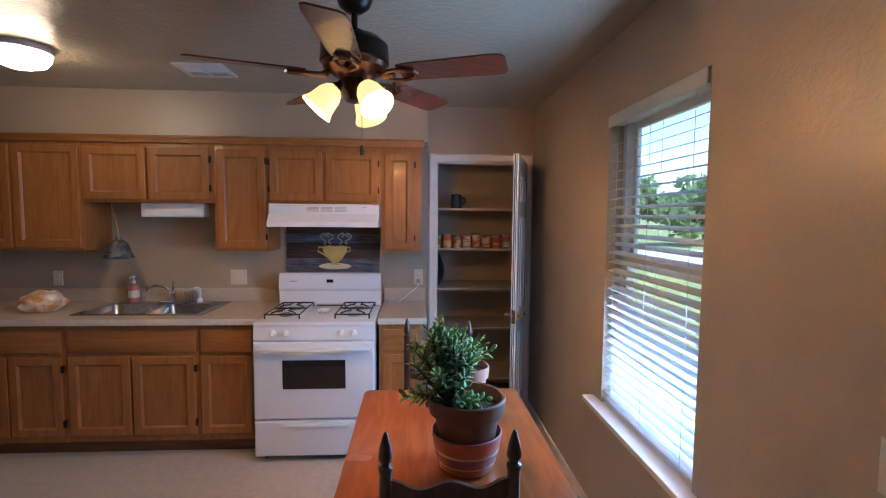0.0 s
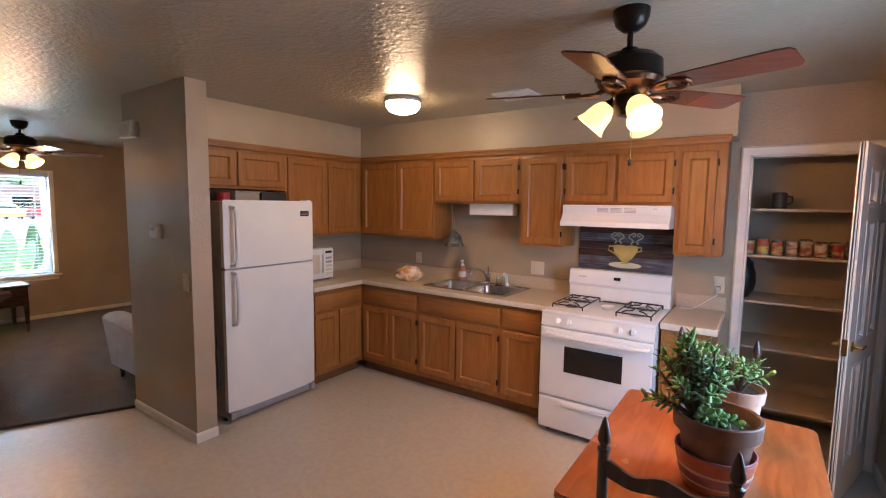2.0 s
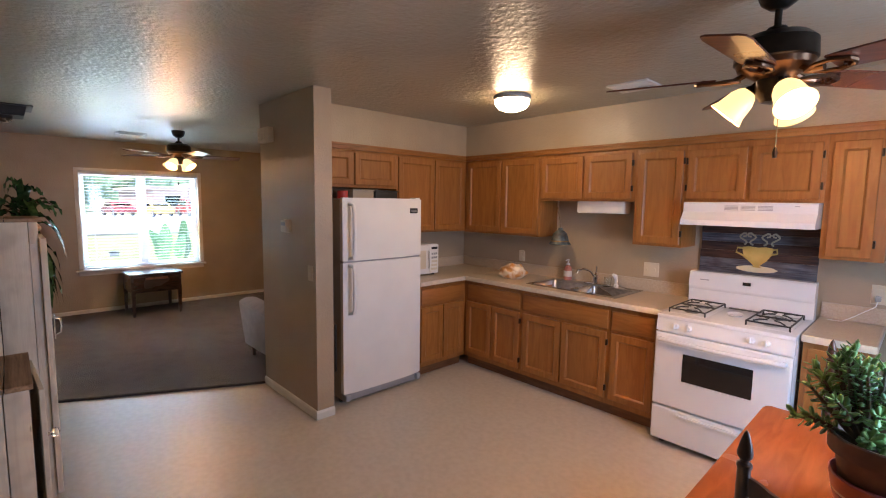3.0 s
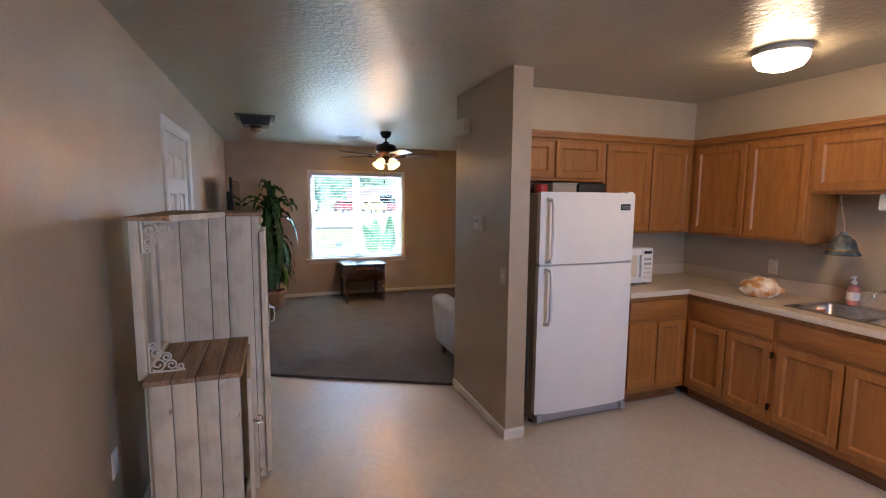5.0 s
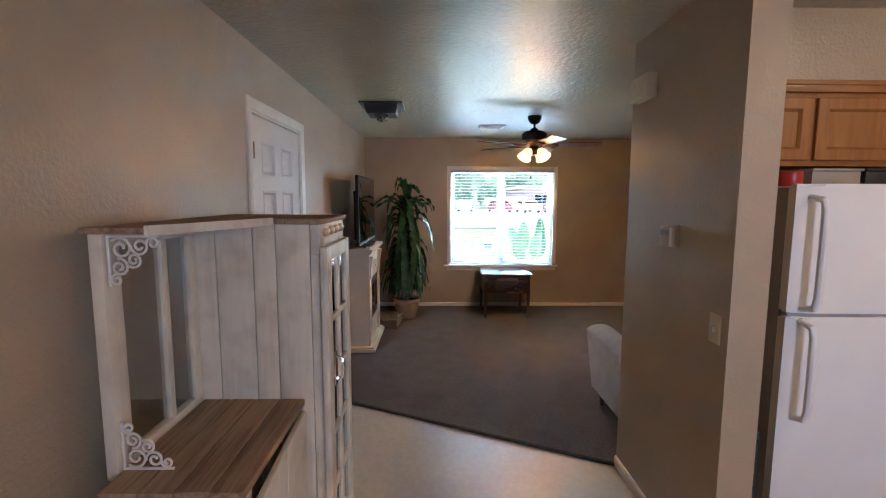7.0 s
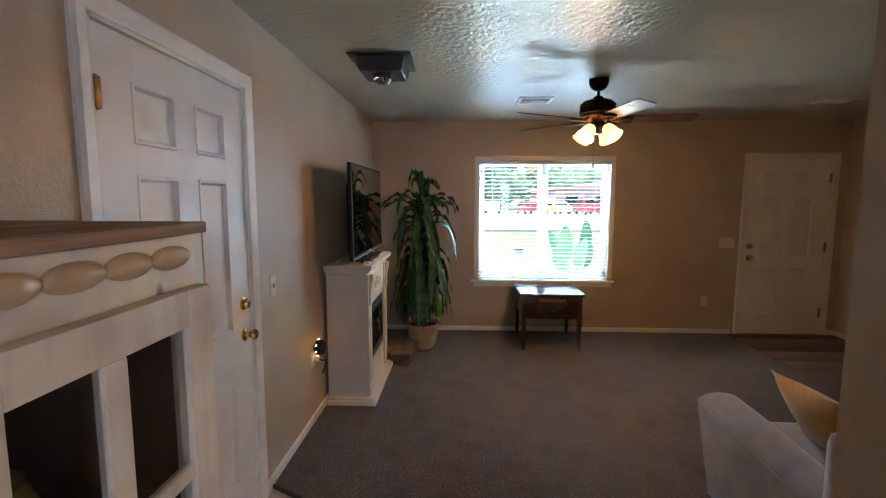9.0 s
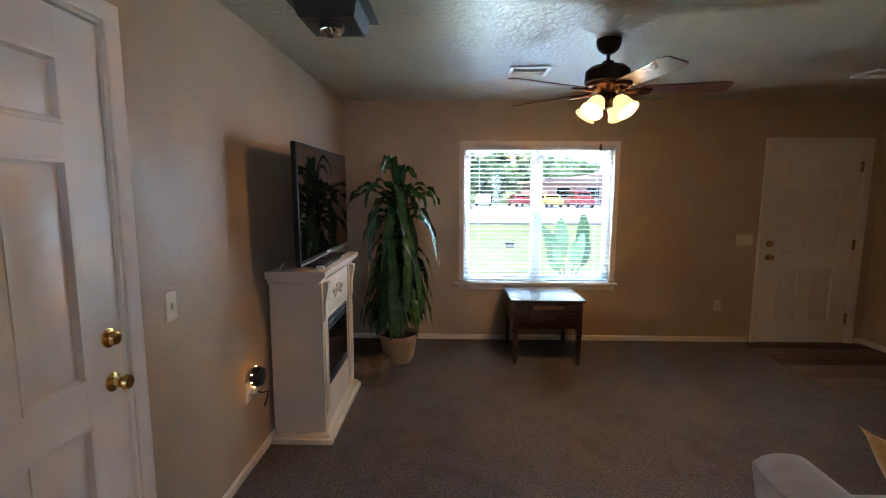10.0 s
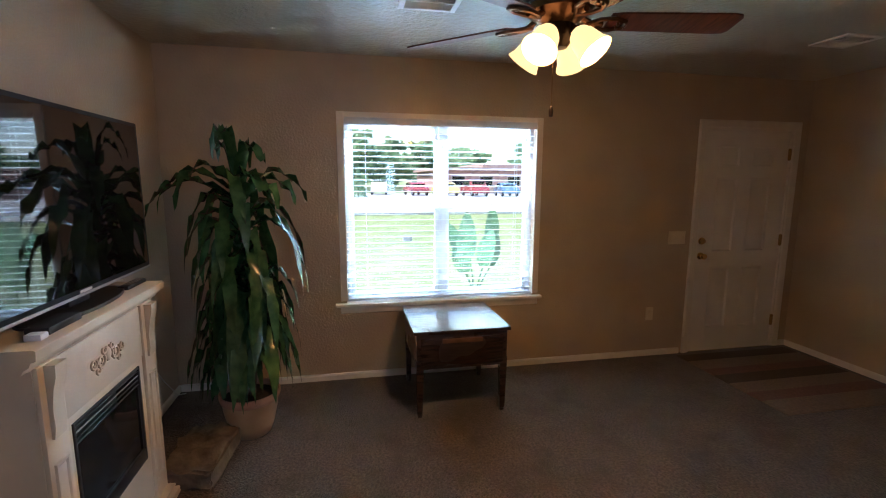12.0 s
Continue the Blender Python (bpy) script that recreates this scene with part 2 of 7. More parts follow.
def part(name, bm, material, parent=None, label="", local=False, smooth=35):
    """One mesh object under a thing or a part; its vertices are in the world unless local."""
    bmesh.ops.recalc_face_normals(bm, faces=bm.faces)
    if parent is not None and not local:
        bmesh.ops.translate(bm, verts=bm.verts, vec=-Vector(root_place(parent)))
    me = bpy.data.meshes.new(name)
    bm.to_mesh(me)
    bm.free()
    me.materials.append(material)
    if smooth:
        me.shade_smooth()
        me.set_sharp_from_angle(angle=radians(smooth))
    ob = new(name, me)
    ob.parent = parent
    if label:
        ob["label"] = label
    return ob


def box(bm, x0, y0, z0, x1, y1, z1, bevel=0.0, m=None):
    c = ((x0 + x1) / 2, (y0 + y1) / 2, (z0 + z1) / 2)
    mat = Matrix.LocRotScale(c, None, (abs(x1 - x0), abs(y1 - y0), abs(z1 - z0)))
    vs = bmesh.ops.create_cube(bm, size=1.0, matrix=(m @ mat) if m else mat)["verts"]
    if bevel:
        es = list({e for v in vs for e in v.link_edges})
        bmesh.ops.bevel(bm, geom=es, offset=bevel, segments=2, affect="EDGES", profile=0.6)
    return bm


def boxes(*rows, bevel=0.0):
    bm = bmesh.new()
    for r in rows:
        box(bm, *r, bevel=bevel)
    return bm


def lathe(profile, seg=28, m=None, bm=None):
    """Rings of (radius, height) round z."""
    bm = bm or bmesh.new()
    rings = []
    for r, z in profile:
        if r < 1e-5:
            rings.append([bm.verts.new((0, 0, z))])
        else:
            rings.append([bm.verts.new((r * math.cos(2 * math.pi * k / seg), r * math.sin(2 * math.pi * k / seg), z)) for k in range(seg)])
    for a, b in zip(rings, rings[1:]):
        for k in range(seg):
            n = (k + 1) % seg
            if len(a) == 1 and len(b) == 1:
                continue
            if len(a) == 1:
                bm.faces.new((a[0], b[k], b[n]))
            elif len(b) == 1:
                bm.faces.new((a[k], a[n], b[0]))
            else:
                bm.faces.new((a[k], a[n], b[n], b[k]))
    if m is not None:
        bmesh.ops.transform(bm, matrix=m, verts=[v for ring in rings for v in ring])
    return bm


def tube(points, radius, seg=8, bm=None, closed=False):
    """A round bar along points; radius a number or one for each point."""
    bm = bm or bmesh.new()
    pts = [Vector(p) for p in points]
    rad = radius if isinstance(radius, (list, tuple)) else [radius] * len(pts)
    rings, side = [], None
    for i, p in enumerate(pts):
        d = (pts[min(i + 1, len(pts) - 1)] - pts[max(i - 1, 0)]).normalized()
        ref = side if side is not None else (Vector((0, 0, 1)) if abs(d.z) < 0.9 else Vector((1, 0, 0)))
        a = (ref - d * ref.dot(d)).normalized()
        side = a
        b = d.cross(a)
        rings.append([bm.verts.new(p + (a * math.cos(2 * math.pi * k / seg) + b * math.sin(2 * math.pi * k / seg)) * rad[i]) for k in range(seg)])
    for r0, r1 in zip(rings, rings[1:]):
        for k in range(seg):
            bm.faces.new((r0[k], r0[(k + 1) % seg], r1[(k + 1) % seg], r1[k]))
    bm.faces.new(rings[0])
    bm.faces.new(list(reversed(rings[-1])))
    return bm


def loops(bm, w, h, rows, m, cap=True):
    """Nested rectangles (inset, height above the back) on a w x h panel; m maps (across, out, up) into the world."""
    rings = []
    for i, d in rows:
        rings.append([bm.verts.new(m @ Vector(p)) for p in ((i, d, i), (w - i, d, i), (w - i, d, h - i), (i, d, h - i))])
    for a, b in zip(rings, rings[1:]):
        for k in range(4):
            bm.faces.new((a[k], a[(k + 1) % 4], b[(k + 1) % 4], b[k]))
    if cap:
        bm.faces.new(rings[-1])
    return bm


def extrude_outline(outline, lo, hi, axis="z", bm=None):
    """A flat outline (pairs) drawn out between lo and hi along an axis."""
    bm = bm or bmesh.new()
    put = {"z": lambda a, b, c: (a, b, c), "y": lambda a, b, c: (a, c, b), "x": lambda a, b, c: (c, a, b)}[axis]
    lower = [bm.verts.new(put(a, b, lo)) for a, b in outline]
    upper = [bm.verts.new(put(a, b, hi)) for a, b in outline]
    bm.faces.new(lower)
    bm.faces.new(upper)
    for k in range(len(outline)):
        n = (k + 1) % len(outline)
        bm.faces.new((lower[k], lower[n], upper[n], upper[k]))
    return bm


def facing_south(x, y, z):
    """Across = +x, out = -y."""
    return Matrix(((1, 0, 0, x), (0, -1, 0, y), (0, 0, 1, z), (0, 0, 0, 1)))


def facing_north(x, y, z):
    """Across = -x, out = +y."""
    return Matrix(((-1, 0, 0, x), (0, 1, 0, y), (0, 0, 1, z), (0, 0, 0, 1)))


def facing_east(x, y, z):
    """Across = +y, out = +x."""
    return Matrix(((0, 1, 0, x), (1, 0, 0, y), (0, 0, 1, z), (0, 0, 0, 1)))


def facing_west(x, y, z):
    """Across = +y, out = -x."""
    return Matrix(((0, -1, 0, x), (1, 0, 0, y), (0, 0, 1, z), (0, 0, 0, 1)))


def setting(name, bm, material, label="", category="", smooth=0):
    return tagged(part(name, bm, material, smooth=smooth), label, category, kind="structure")


# ---- the large structure ----
H = 2.44
EAST, SOUTH, WEST, NORTH_K, NORTH_L = 1.645, 0.27, -7.14, 4.68, 5.58
KW_IN, KW_OUT = -2.87, -3.08           # the wall between kitchen and living room
STUB = (-2.13, 2.37, 2.51)             # its short end beside the fridge
T = 0.15


def wall_x(name, x0, x1, y0, y1, holes, label):
    """A wall along y between x0 and x1, with holes (y0, z0, y1, z1)."""
    bm = bmesh.new()
    y = y0
    for a, za, b, zb in sorted(holes):
        box(bm, x0, y, 0, x1, a, H)
        if za > 0:
            box(bm, x0, a, 0, x1, b, za)
        box(bm, x0, a, zb, x1, b, H)
        y = b
    box(bm, x0, y, 0, x1, y1, H)
    return setting(name, bm, WALL, label, "wall")


def wall_y(name, y0, y1, x0, x1, holes, label):
    bm = bmesh.new()
    x = x0
    for a, za, b, zb in sorted(holes):
        box(bm, x, y0, 0, a, y1, H)
        if za > 0:
            box(bm, a, y0, 0, b, y1, za)
        box(bm, a, y0, zb, b, y1, H)
        x = b
    box(bm, x, y0, 0, x1, y1, H)
    return setting(name, bm, WALL, label, "wall")


LW = (1.49, 0.62, 2.99, 2.01)      # living room window: y, z, y, z
KWIN = (2.48, 0.655, 3.25, 2.075)  # kitchen window
ED = (4.51, 0.0, 5.43, 2.02)       # entry door
SD = (-3.975, 0.0, -3.055, 2.085)  # side door: x, z, x, z
PA = (0.861, 0.0, 1.575, 2.02)     # pantry opening

wall_y("wall_south", SOUTH - T, SOUTH, WEST - T, EAST + T, [SD], "tan painted wall with a light orange-peel texture")
wall_x("wall_west", WEST - T, WEST, SOUTH, NORTH_L, [LW, ED], "tan painted living room wall with window and entry door")
wall_y("wall_north_living", NORTH_L, NORTH_L + T, WEST - T, EAST + T, [], "tan painted living room end wall")
wall_x("wall_kitchen_west", KW_OUT, KW_IN, STUB[2], NORTH_L, [], "tan painted wall between kitchen and living room")
wall_y("wall_stub", STUB[1], STUB[2], KW_OUT, STUB[0], [], "tan textured wall end beside the fridge")
wall_y("wall_north_kitchen", NORTH_K, NORTH_K + 0.11, KW_IN, EAST, [PA], "tan painted kitchen wall behind the cabinets")
wall_x("wall_east", EAST, EAST + T, SOUTH, NORTH_L, [KWIN], "tan painted kitchen wall with a tall blind-covered window")
setting("ceiling", boxes((WEST - T, SOUTH - T, H, EAST + T, NORTH_L + T, H + 0.12)), CEIL, "tan semi-gloss ceiling with knockdown texture", "ceiling")
setting("floor", boxes((-4.3, SOUTH - T, -0.12, EAST + T, 5.5, 0.0)), VINYL, "cream vinyl sheet kitchen floor with a soft sheen", "floor")
setting("floor_living", boxes((WEST - T, SOUTH - T, -0.12, -4.3, NORTH_L + T, -0.001), (-4.3, 5.5, -0.12, EAST + T, NORTH_L + T, -0.001)), CARPET_EDGE, "bare subfloor under the carpet", "floor")

# carpet, with a slanting edge against the vinyl
edge_a, edge_b = (-3.08, 2.372), (-4.115, 0.272)
bm = extrude_outline([(WEST, SOUTH), edge_b, edge_a, (KW_OUT, NORTH_L), (WEST, NORTH_L)], 0.0, 0.014)
setting("floor_carpet", bm, CARPET, "worn brown-grey cut pile carpet", "carpet")
strip = []
for k in range(41):
    f = k / 40
    p = Vector((*edge_a, 0)).lerp(Vector((*edge_b, 0)), f)
    strip.append(p + Vector((0.012 + 0.007 * noise.noise(p * 21), 0, 0.009)))
setting("carpet_edge_trim", tube(strip, 0.012, 6), CARPET_EDGE, "dark frayed carpet edge", "trim", smooth=60)

# soffits over the wall cabinets
SOF = 2.118
CAB_N, CAB_W = 4.385, -2.575
setting("soffit_north", boxes((KW_IN, CAB_N, SOF, 0.786, NORTH_K, H)), WALL, "tan painted soffit above the wall cabinets", "soffit")
setting("soffit_west", boxes((KW_IN, STUB[2], SOF, CAB_W, CAB_N, H)), WALL, "tan painted soffit above the wall cabinets", "soffit")

# pantry closet behind the north wall
setting("pantry_wall", boxes((0.70, NORTH_K + 0.11, 0, 0.80, 5.4, H), (0.70, 5.3, 0, EAST, 5.4, H)), WALL, "tan painted pantry closet wall", "wall")


def skirting(name, pts):
    """A low board along a wall, drawn out along straight runs (x0, y0, x1, y1, outward x, outward y)."""
    bm = bmesh.new()
    for x0, y0, x1, y1, ox, oy in pts:
        a, b, o = Vector((x0, y0, 0)), Vector((x1, y1, 0)), Vector((ox, oy, 0))
        prof = [(0.0, 0.0), (0.013, 0.0), (0.013, 0.050), (0.008, 0.062), (0.0, 0.066)]
        lower = [bm.verts.new(a + o * d + Vector((0, 0, z))) for d, z in prof]
        upper = [bm.verts.new(b + o * d + Vector((0, 0, z))) for d, z in prof]
        bm.faces.new(lower)
        bm.faces.new(upper)
        for k in range(len(prof)):
            n = (k + 1) % len(prof)
            bm.faces.new((lower[k], lower[n], upper[n], upper[k]))
    return setting(name, bm, TRIM, "low white painted baseboard", "baseboard")


skirting("baseboard_south", [(EAST, SOUTH, -3.0, SOUTH, 0, 1), (-4.05, SOUTH, WEST, SOUTH, 0, 1)])
skirting("baseboard_west", [(WEST, SOUTH + 0.014, WEST, 4.42, 1, 0), (WEST, 5.50, WEST, NORTH_L, 1, 0)])
skirting("baseboard_north", [(WEST + 0.014, NORTH_L, KW_OUT, NORTH_L, 0, -1)])
skirting("baseboard_stub", [(KW_OUT, STUB[1], STUB[0], STUB[1], 0, -1), (STUB[0], STUB[1] - 0.013, STUB[0], STUB[2], 1, 0)])
skirting("baseboard_living_east", [(KW_OUT, STUB[2], KW_OUT, NORTH_L - 0.014, -1, 0)])
skirting("baseboard_east", [(EAST, SOUTH + 0.014, EAST, NORTH_K, -1, 0)])


# ---- doors ----
def casing(name, a0, a1, top, m, width=0.066, label="white painted door casing"):
    """Three moulded boards round an opening a0..a1 (across) up to top; m maps (across, out, up)."""
    bm = bmesh.new()

    def board(p):
        rows = [[bm.verts.new(m @ Vector((u, d, v))) for u, v in p(i)] for i, d in ((0, 0.0), (0, 0.012), (0.012, 0.02), (0.030, 0.015), (width - 0.012, 0.013), (width - 0.004, 0.008), (width, 0.0))]
        for r0, r1 in zip(rows, rows[1:]):
            for k in range(3):
                bm.faces.new((r0[k], r0[k + 1], r1[k + 1], r1[k]))

    board(lambda i: [(a0 - width + i, 0), (a0 - width + i, top + width - i), (a1 + width - i, top + width - i), (a1 + width - i, 0)])
    return setting(name, bm, TRIM, label, "trim", smooth=30)


def panel_door(thing_ob, w, h, m, t=0.036, panels=None):
    """A six-panel door leaf; m maps (across, out, up) with its back at out = 0."""
    st = 0.165 * w / 0.88
    mid = w / 2
    rails = [(a * h / 2.055, b * h / 2.055) for a, b in ((0, 0.225), (0.800, 0.955), (1.625, 1.738), (1.915, 2.055))]
    half = 0.070 * w / 0.88
    bm = bmesh.new()
    box(bm, 0, 0.014, 0, w, t - 0.016, h, m=m)
    leaf = part("leaf", bm, DOORW, thing_ob)
    bm = bmesh.new()
    mids = [(mid - half, mid + half, a[1], b[0]) for a, b in zip(rails, rails[1:])]
    for u0, u1, v0, v1 in [(0, st, 0, h), (w - st, w, 0, h)] + mids + [(st, w - st, a, b) for a, b in rails]:
        loops(bm, u1 - u0, v1 - v0, [(0, t - 0.012), (0, t - 0.0005), (0.0005, t)], m @ Matrix.Translation((u0, 0, v0)))
        loops(bm, u1 - u0, v1 - v0, [(0, 0.008), (0, 0.0005), (0.0005, 0)], m @ Matrix.Translation((u0, 0, v0)))
    part("stiles_and_rails", bm, DOORW, thing_ob)
    for (a, b) in zip(rails, rails[1:]):
        for u0, u1 in ((st, mid - half), (mid + half, w - st)):
            bm = bmesh.new()
            pw, ph = u1 - u0, b[0] - a[1]
            loops(bm, pw, ph, [(-0.008, t), (-0.006, t + 0.004), (0.004, t + 0.004), (0.013, t - 0.013), (0.024, t - 0.013), (0.050, t - 0.002)], m @ Matrix.Translation((u0, 0, a[1])))
            loops(bm, pw, ph, [(-0.008, 0), (-0.006, -0.004), (0.004, -0.004), (0.013, 0.012), (0.024, 0.012), (0.050, 0.002)], m @ Matrix.Translation((u0, 0, a[1])))
            part("panel", bm, DOORW, thing_ob)


def round_knob(thing_ob, m, material, name="door_knob", r=0.027, out=0.06):
    bm = lathe([(0, 0), (0.032, 0), (0.032, 0.006), (0.014, 0.012), (0.011, out - 0.034), (r * 0.7, out - 0.026), (r, out - 0.010), (r * 0.8, out), (0, out + 0.003)], 20)
    bmesh.ops.transform(bm, matrix=m, verts=bm.verts)
    return part(name, bm, material, thing_ob)


def hinge_leaf(thing_ob, x0, y0, z0, x1, y1, z1, material=OLDBRASS):
    bm = boxes((x0, y0, z0, x1, y1, z1), bevel=0.0015)
    c = ((x0 + x1) / 2, (y0 + y1) / 2)
    tube([(c[0], c[1], z0 - 0.004), (c[0], c[1], z1 + 0.004)], 0.006, 8, bm)
    return part("hinge", bm, material, thing_ob)


def door_frame(name, x0, x1, y0, y1, top, along):
    """Jambs and head lining an opening."""
    j = 0.018
    rows = ((x0, y0, 0, x0 + j, y1, top), (x1 - j, y0, 0, x1, y1, top), (x0, y0, top - j, x1, y1, top)) if along == "x" else \
        ((x0, y0, 0, x1, y0 + j, top), (x0, y1 - j, 0, x1, y1, top), (x0, y0, top - j, x1, y1, top))
    return setting(name, boxes(*rows), TRIM, "white painted door jamb", "trim")


# side door in the south wall
door_frame("door_jamb_side", SD[0], SD[2], SOUTH - T, SOUTH + 0.002, SD[3], "x")
casing("door_casing_side", -SD[2] + 0.006, -SD[0] - 0.006, SD[3] - 0.006, facing_north(0, SOUTH, 0))
d1 = tagged(thing("door_1", "closed white six-panel side door with brass knob", "door", (-3.5, SOUTH - 0.03, 0.0)), kind="structure")
panel_door(d1, 0.880, 2.055, facing_north(-3.075, SOUTH - 0.045, 0.008))
round_knob(d1, Matrix.Translation((-3.895, SOUTH - 0.009, 0.920)) @ Matrix.Rotation(radians(-90), 4, "X"), BRASS)
round_knob(d1, Matrix.Translation((-3.895, SOUTH - 0.009, 1.070)) @ Matrix.Rotation(radians(-90), 4, "X"), BRASS, "deadbolt", 0.026, 0.03)
for z in (0.25, 1.05, 1.82):
    hinge_leaf(d1, -3.092, SOUTH - 0.012, z, -3.070, SOUTH + 0.006, z + 0.09)

# entry door in the west wall
door_frame("door_jamb_entry", WEST - T, WEST + 0.002, ED[0], ED[2], ED[3], "y")
casing("door_casing_entry", ED[0] + 0.006, ED[2] - 0.006, ED[3] - 0.006, facing_east(WEST, 0, 0))
d2 = tagged(thing("door_2", "closed white six-panel entry door with brass knob and deadbolt", "door", (WEST - 0.03, 4.97, 0.0)), kind="structure")
panel_door(d2, 0.880, 1.988, facing_east(WEST - 0.052, ED[0] + 0.020, 0.012))
round_knob(d2, Matrix.Translation((WEST - 0.016, ED[0] + 0.072, 0.90)) @ Matrix.Rotation(radians(90), 4, "Y"), BRASS)
round_knob(d2, Matrix.Translation((WEST - 0.016, ED[0] + 0.072, 1.035)) @ Matrix.Rotation(radians(90), 4, "Y"), BRASS, "deadbolt", 0.026, 0.03)
for z in (0.22, 0.98, 1.75):
    hinge_leaf(d2, WEST - 0.012, ED[2] - 0.034, z, WEST + 0.006, ED[2] - 0.014, z + 0.1)
# unseen strips added behind the leaf to block light leaking round it
setting("door_stop_entry", boxes((WEST - 0.10, ED[0] + 0.018, 0.012, WEST - 0.058, ED[0] + 0.034, 2.002), (WEST - 0.10, ED[2] - 0.034, 0.012, WEST - 0.058, ED[2] - 0.018, 2.002), (WEST - 0.10, ED[0] + 0.034, 1.984, WEST - 0.058, ED[2] - 0.034, 2.002)), TRIM, "white strip added behind the entry door to block light", "trim")
setting("door_sill", boxes((WEST - T, ED[0], 0.0, WEST, ED[2], 0.011), bevel=0.003), OLDBRASS, "worn metal door threshold", "trim")

# pantry door, standing open against the east wall
door_frame("door_jamb_pantry", PA[0], PA[2], NORTH_K - 0.002, NORTH_K + 0.112, PA[3], "x")
casing("door_casing_pantry", PA[0] + 0.006, PA[2] - 0.006, PA[3] - 0.006, facing_south(0, NORTH_K, 0), 0.062)
d3 = tagged(thing("door_3", "white panel pantry door standing wide open, brass levers", "door", (1.545, NORTH_K - 0.03, 0.0)), kind="structure")
ang = math.atan2(4.075 - (NORTH_K - 0.03), 1.352 - 1.545)
door_m = Matrix.Translation((1.545, NORTH_K - 0.03, 0.012)) @ Matrix.Rotation(ang, 4, "Z")
panel_door(d3, 0.64, 1.99, door_m)
for s, o in ((1, 0.036), (-1, 0.0)):
    hm = door_m @ Matrix.Translation((0.585, o, 0.905)) @ Matrix.Rotation(radians(-90 * s), 4, "X")
    bm = lathe([(0, 0), (0.028, 0), (0.028, 0.005), (0.011, 0.012), (0.009, 0.045), (0, 0.047)], 18, hm)
    tube([hm @ Vector(p) for p in ((0.005, 0, 0.042), (-0.03, 0, 0.045), (-0.095, 0, 0.04))], [0.009, 0.008, 0.006], 8, bm)
    part("lever_handle", bm, BRASS, d3)
bm = bmesh.new()
box(bm, 0.640, 0.006, 0.86, 0.6425, 0.030, 0.95, m=door_m)
part("latch_plate", bm, BRASS, d3)
for z in (0.25, 1.0, 1.75):
    hinge_leaf(d3, 1.548, NORTH_K - 0.05, z, 1.562, NORTH_K - 0.022, z + 0.09)


# ---- windows ----
def blind(name, label, axis, plane, a0, a1, z0, z1, tilt, inward, pitch=0.0435):
    """A horizontal blind: valance, bottom rail, slats, ladder cords and a wand. It hangs on plane; inward is +1 or -1 along its normal."""
    b = thing(name, label, "blind", (plane, (a0 + a1) / 2, z0))
    w = a1 - a0
    L = Matrix.Translation((plane, 0, 0))
    bm = bmesh.new()
    box(bm, plane - 0.028, a0, z1 - 0.042, plane + 0.028, a1, z1, bevel=0.003)
    part("headrail", bm, BLIND, b)
    bm = boxes((plane + inward * 0.034, a0 - 0.004, z1 - 0.052, plane + inward * 0.042, a1 + 0.004, z1 + 0.002), bevel=0.003)
    part("valance", bm, BLIND, b)
    bm = boxes((plane - 0.025, a0, z0, plane + 0.025, a1, z0 + 0.018), bevel=0.005)
    part("bottom_rail", bm, BLIND, b)
    first = None
    n = int((z1 - 0.08 - z0 - 0.03) / pitch)
    for k in range(n):
        z = z0 + 0.018 + pitch * (k + 0.8)
        if first is None:
            bm = bmesh.new()
            prof = [(-0.024, -0.0005), (-0.012, 0.0004), (0, 0.0008), (0.012, 0.0004), (0.024, -0.0005)]
            low = [[bm.verts.new((d, s * w / 2, h + e)) for d, h in prof] for s in (-1, 1) for e in (0, 0.0014)]
            for i in range(4):
                bm.faces.new((low[0][i], low[0][i + 1], low[2][i + 1], low[2][i]))
                bm.faces.new((low[1][i], low[1][i + 1], low[3][i + 1], low[3][i]))
            for i in (0, 4):
                bm.faces.new((low[0][i], low[1][i], low[3][i], low[2][i]))
            for j in (0, 2):
                bm.faces.new([*low[j], *reversed(low[j + 1])])
            first = part("slat", bm, BLIND, b, local=True, smooth=0)
            ob = first
        else:
            ob = new("slat", first.data)
            ob.parent = b
        ob.location = (0, 0, z - z0)
        ob.rotation_euler = (0, radians(tilt), 0)
    for f in (0.10, 0.5, 0.90):
        for o in (-0.026, 0.026):
            y = a0 + w * f
            part("ladder_cord", tube([(plane + o, y, z0 + 0.01), (plane + o, y, z1 - 0.05)], 0.0011, 5), BLIND, b)
    return b


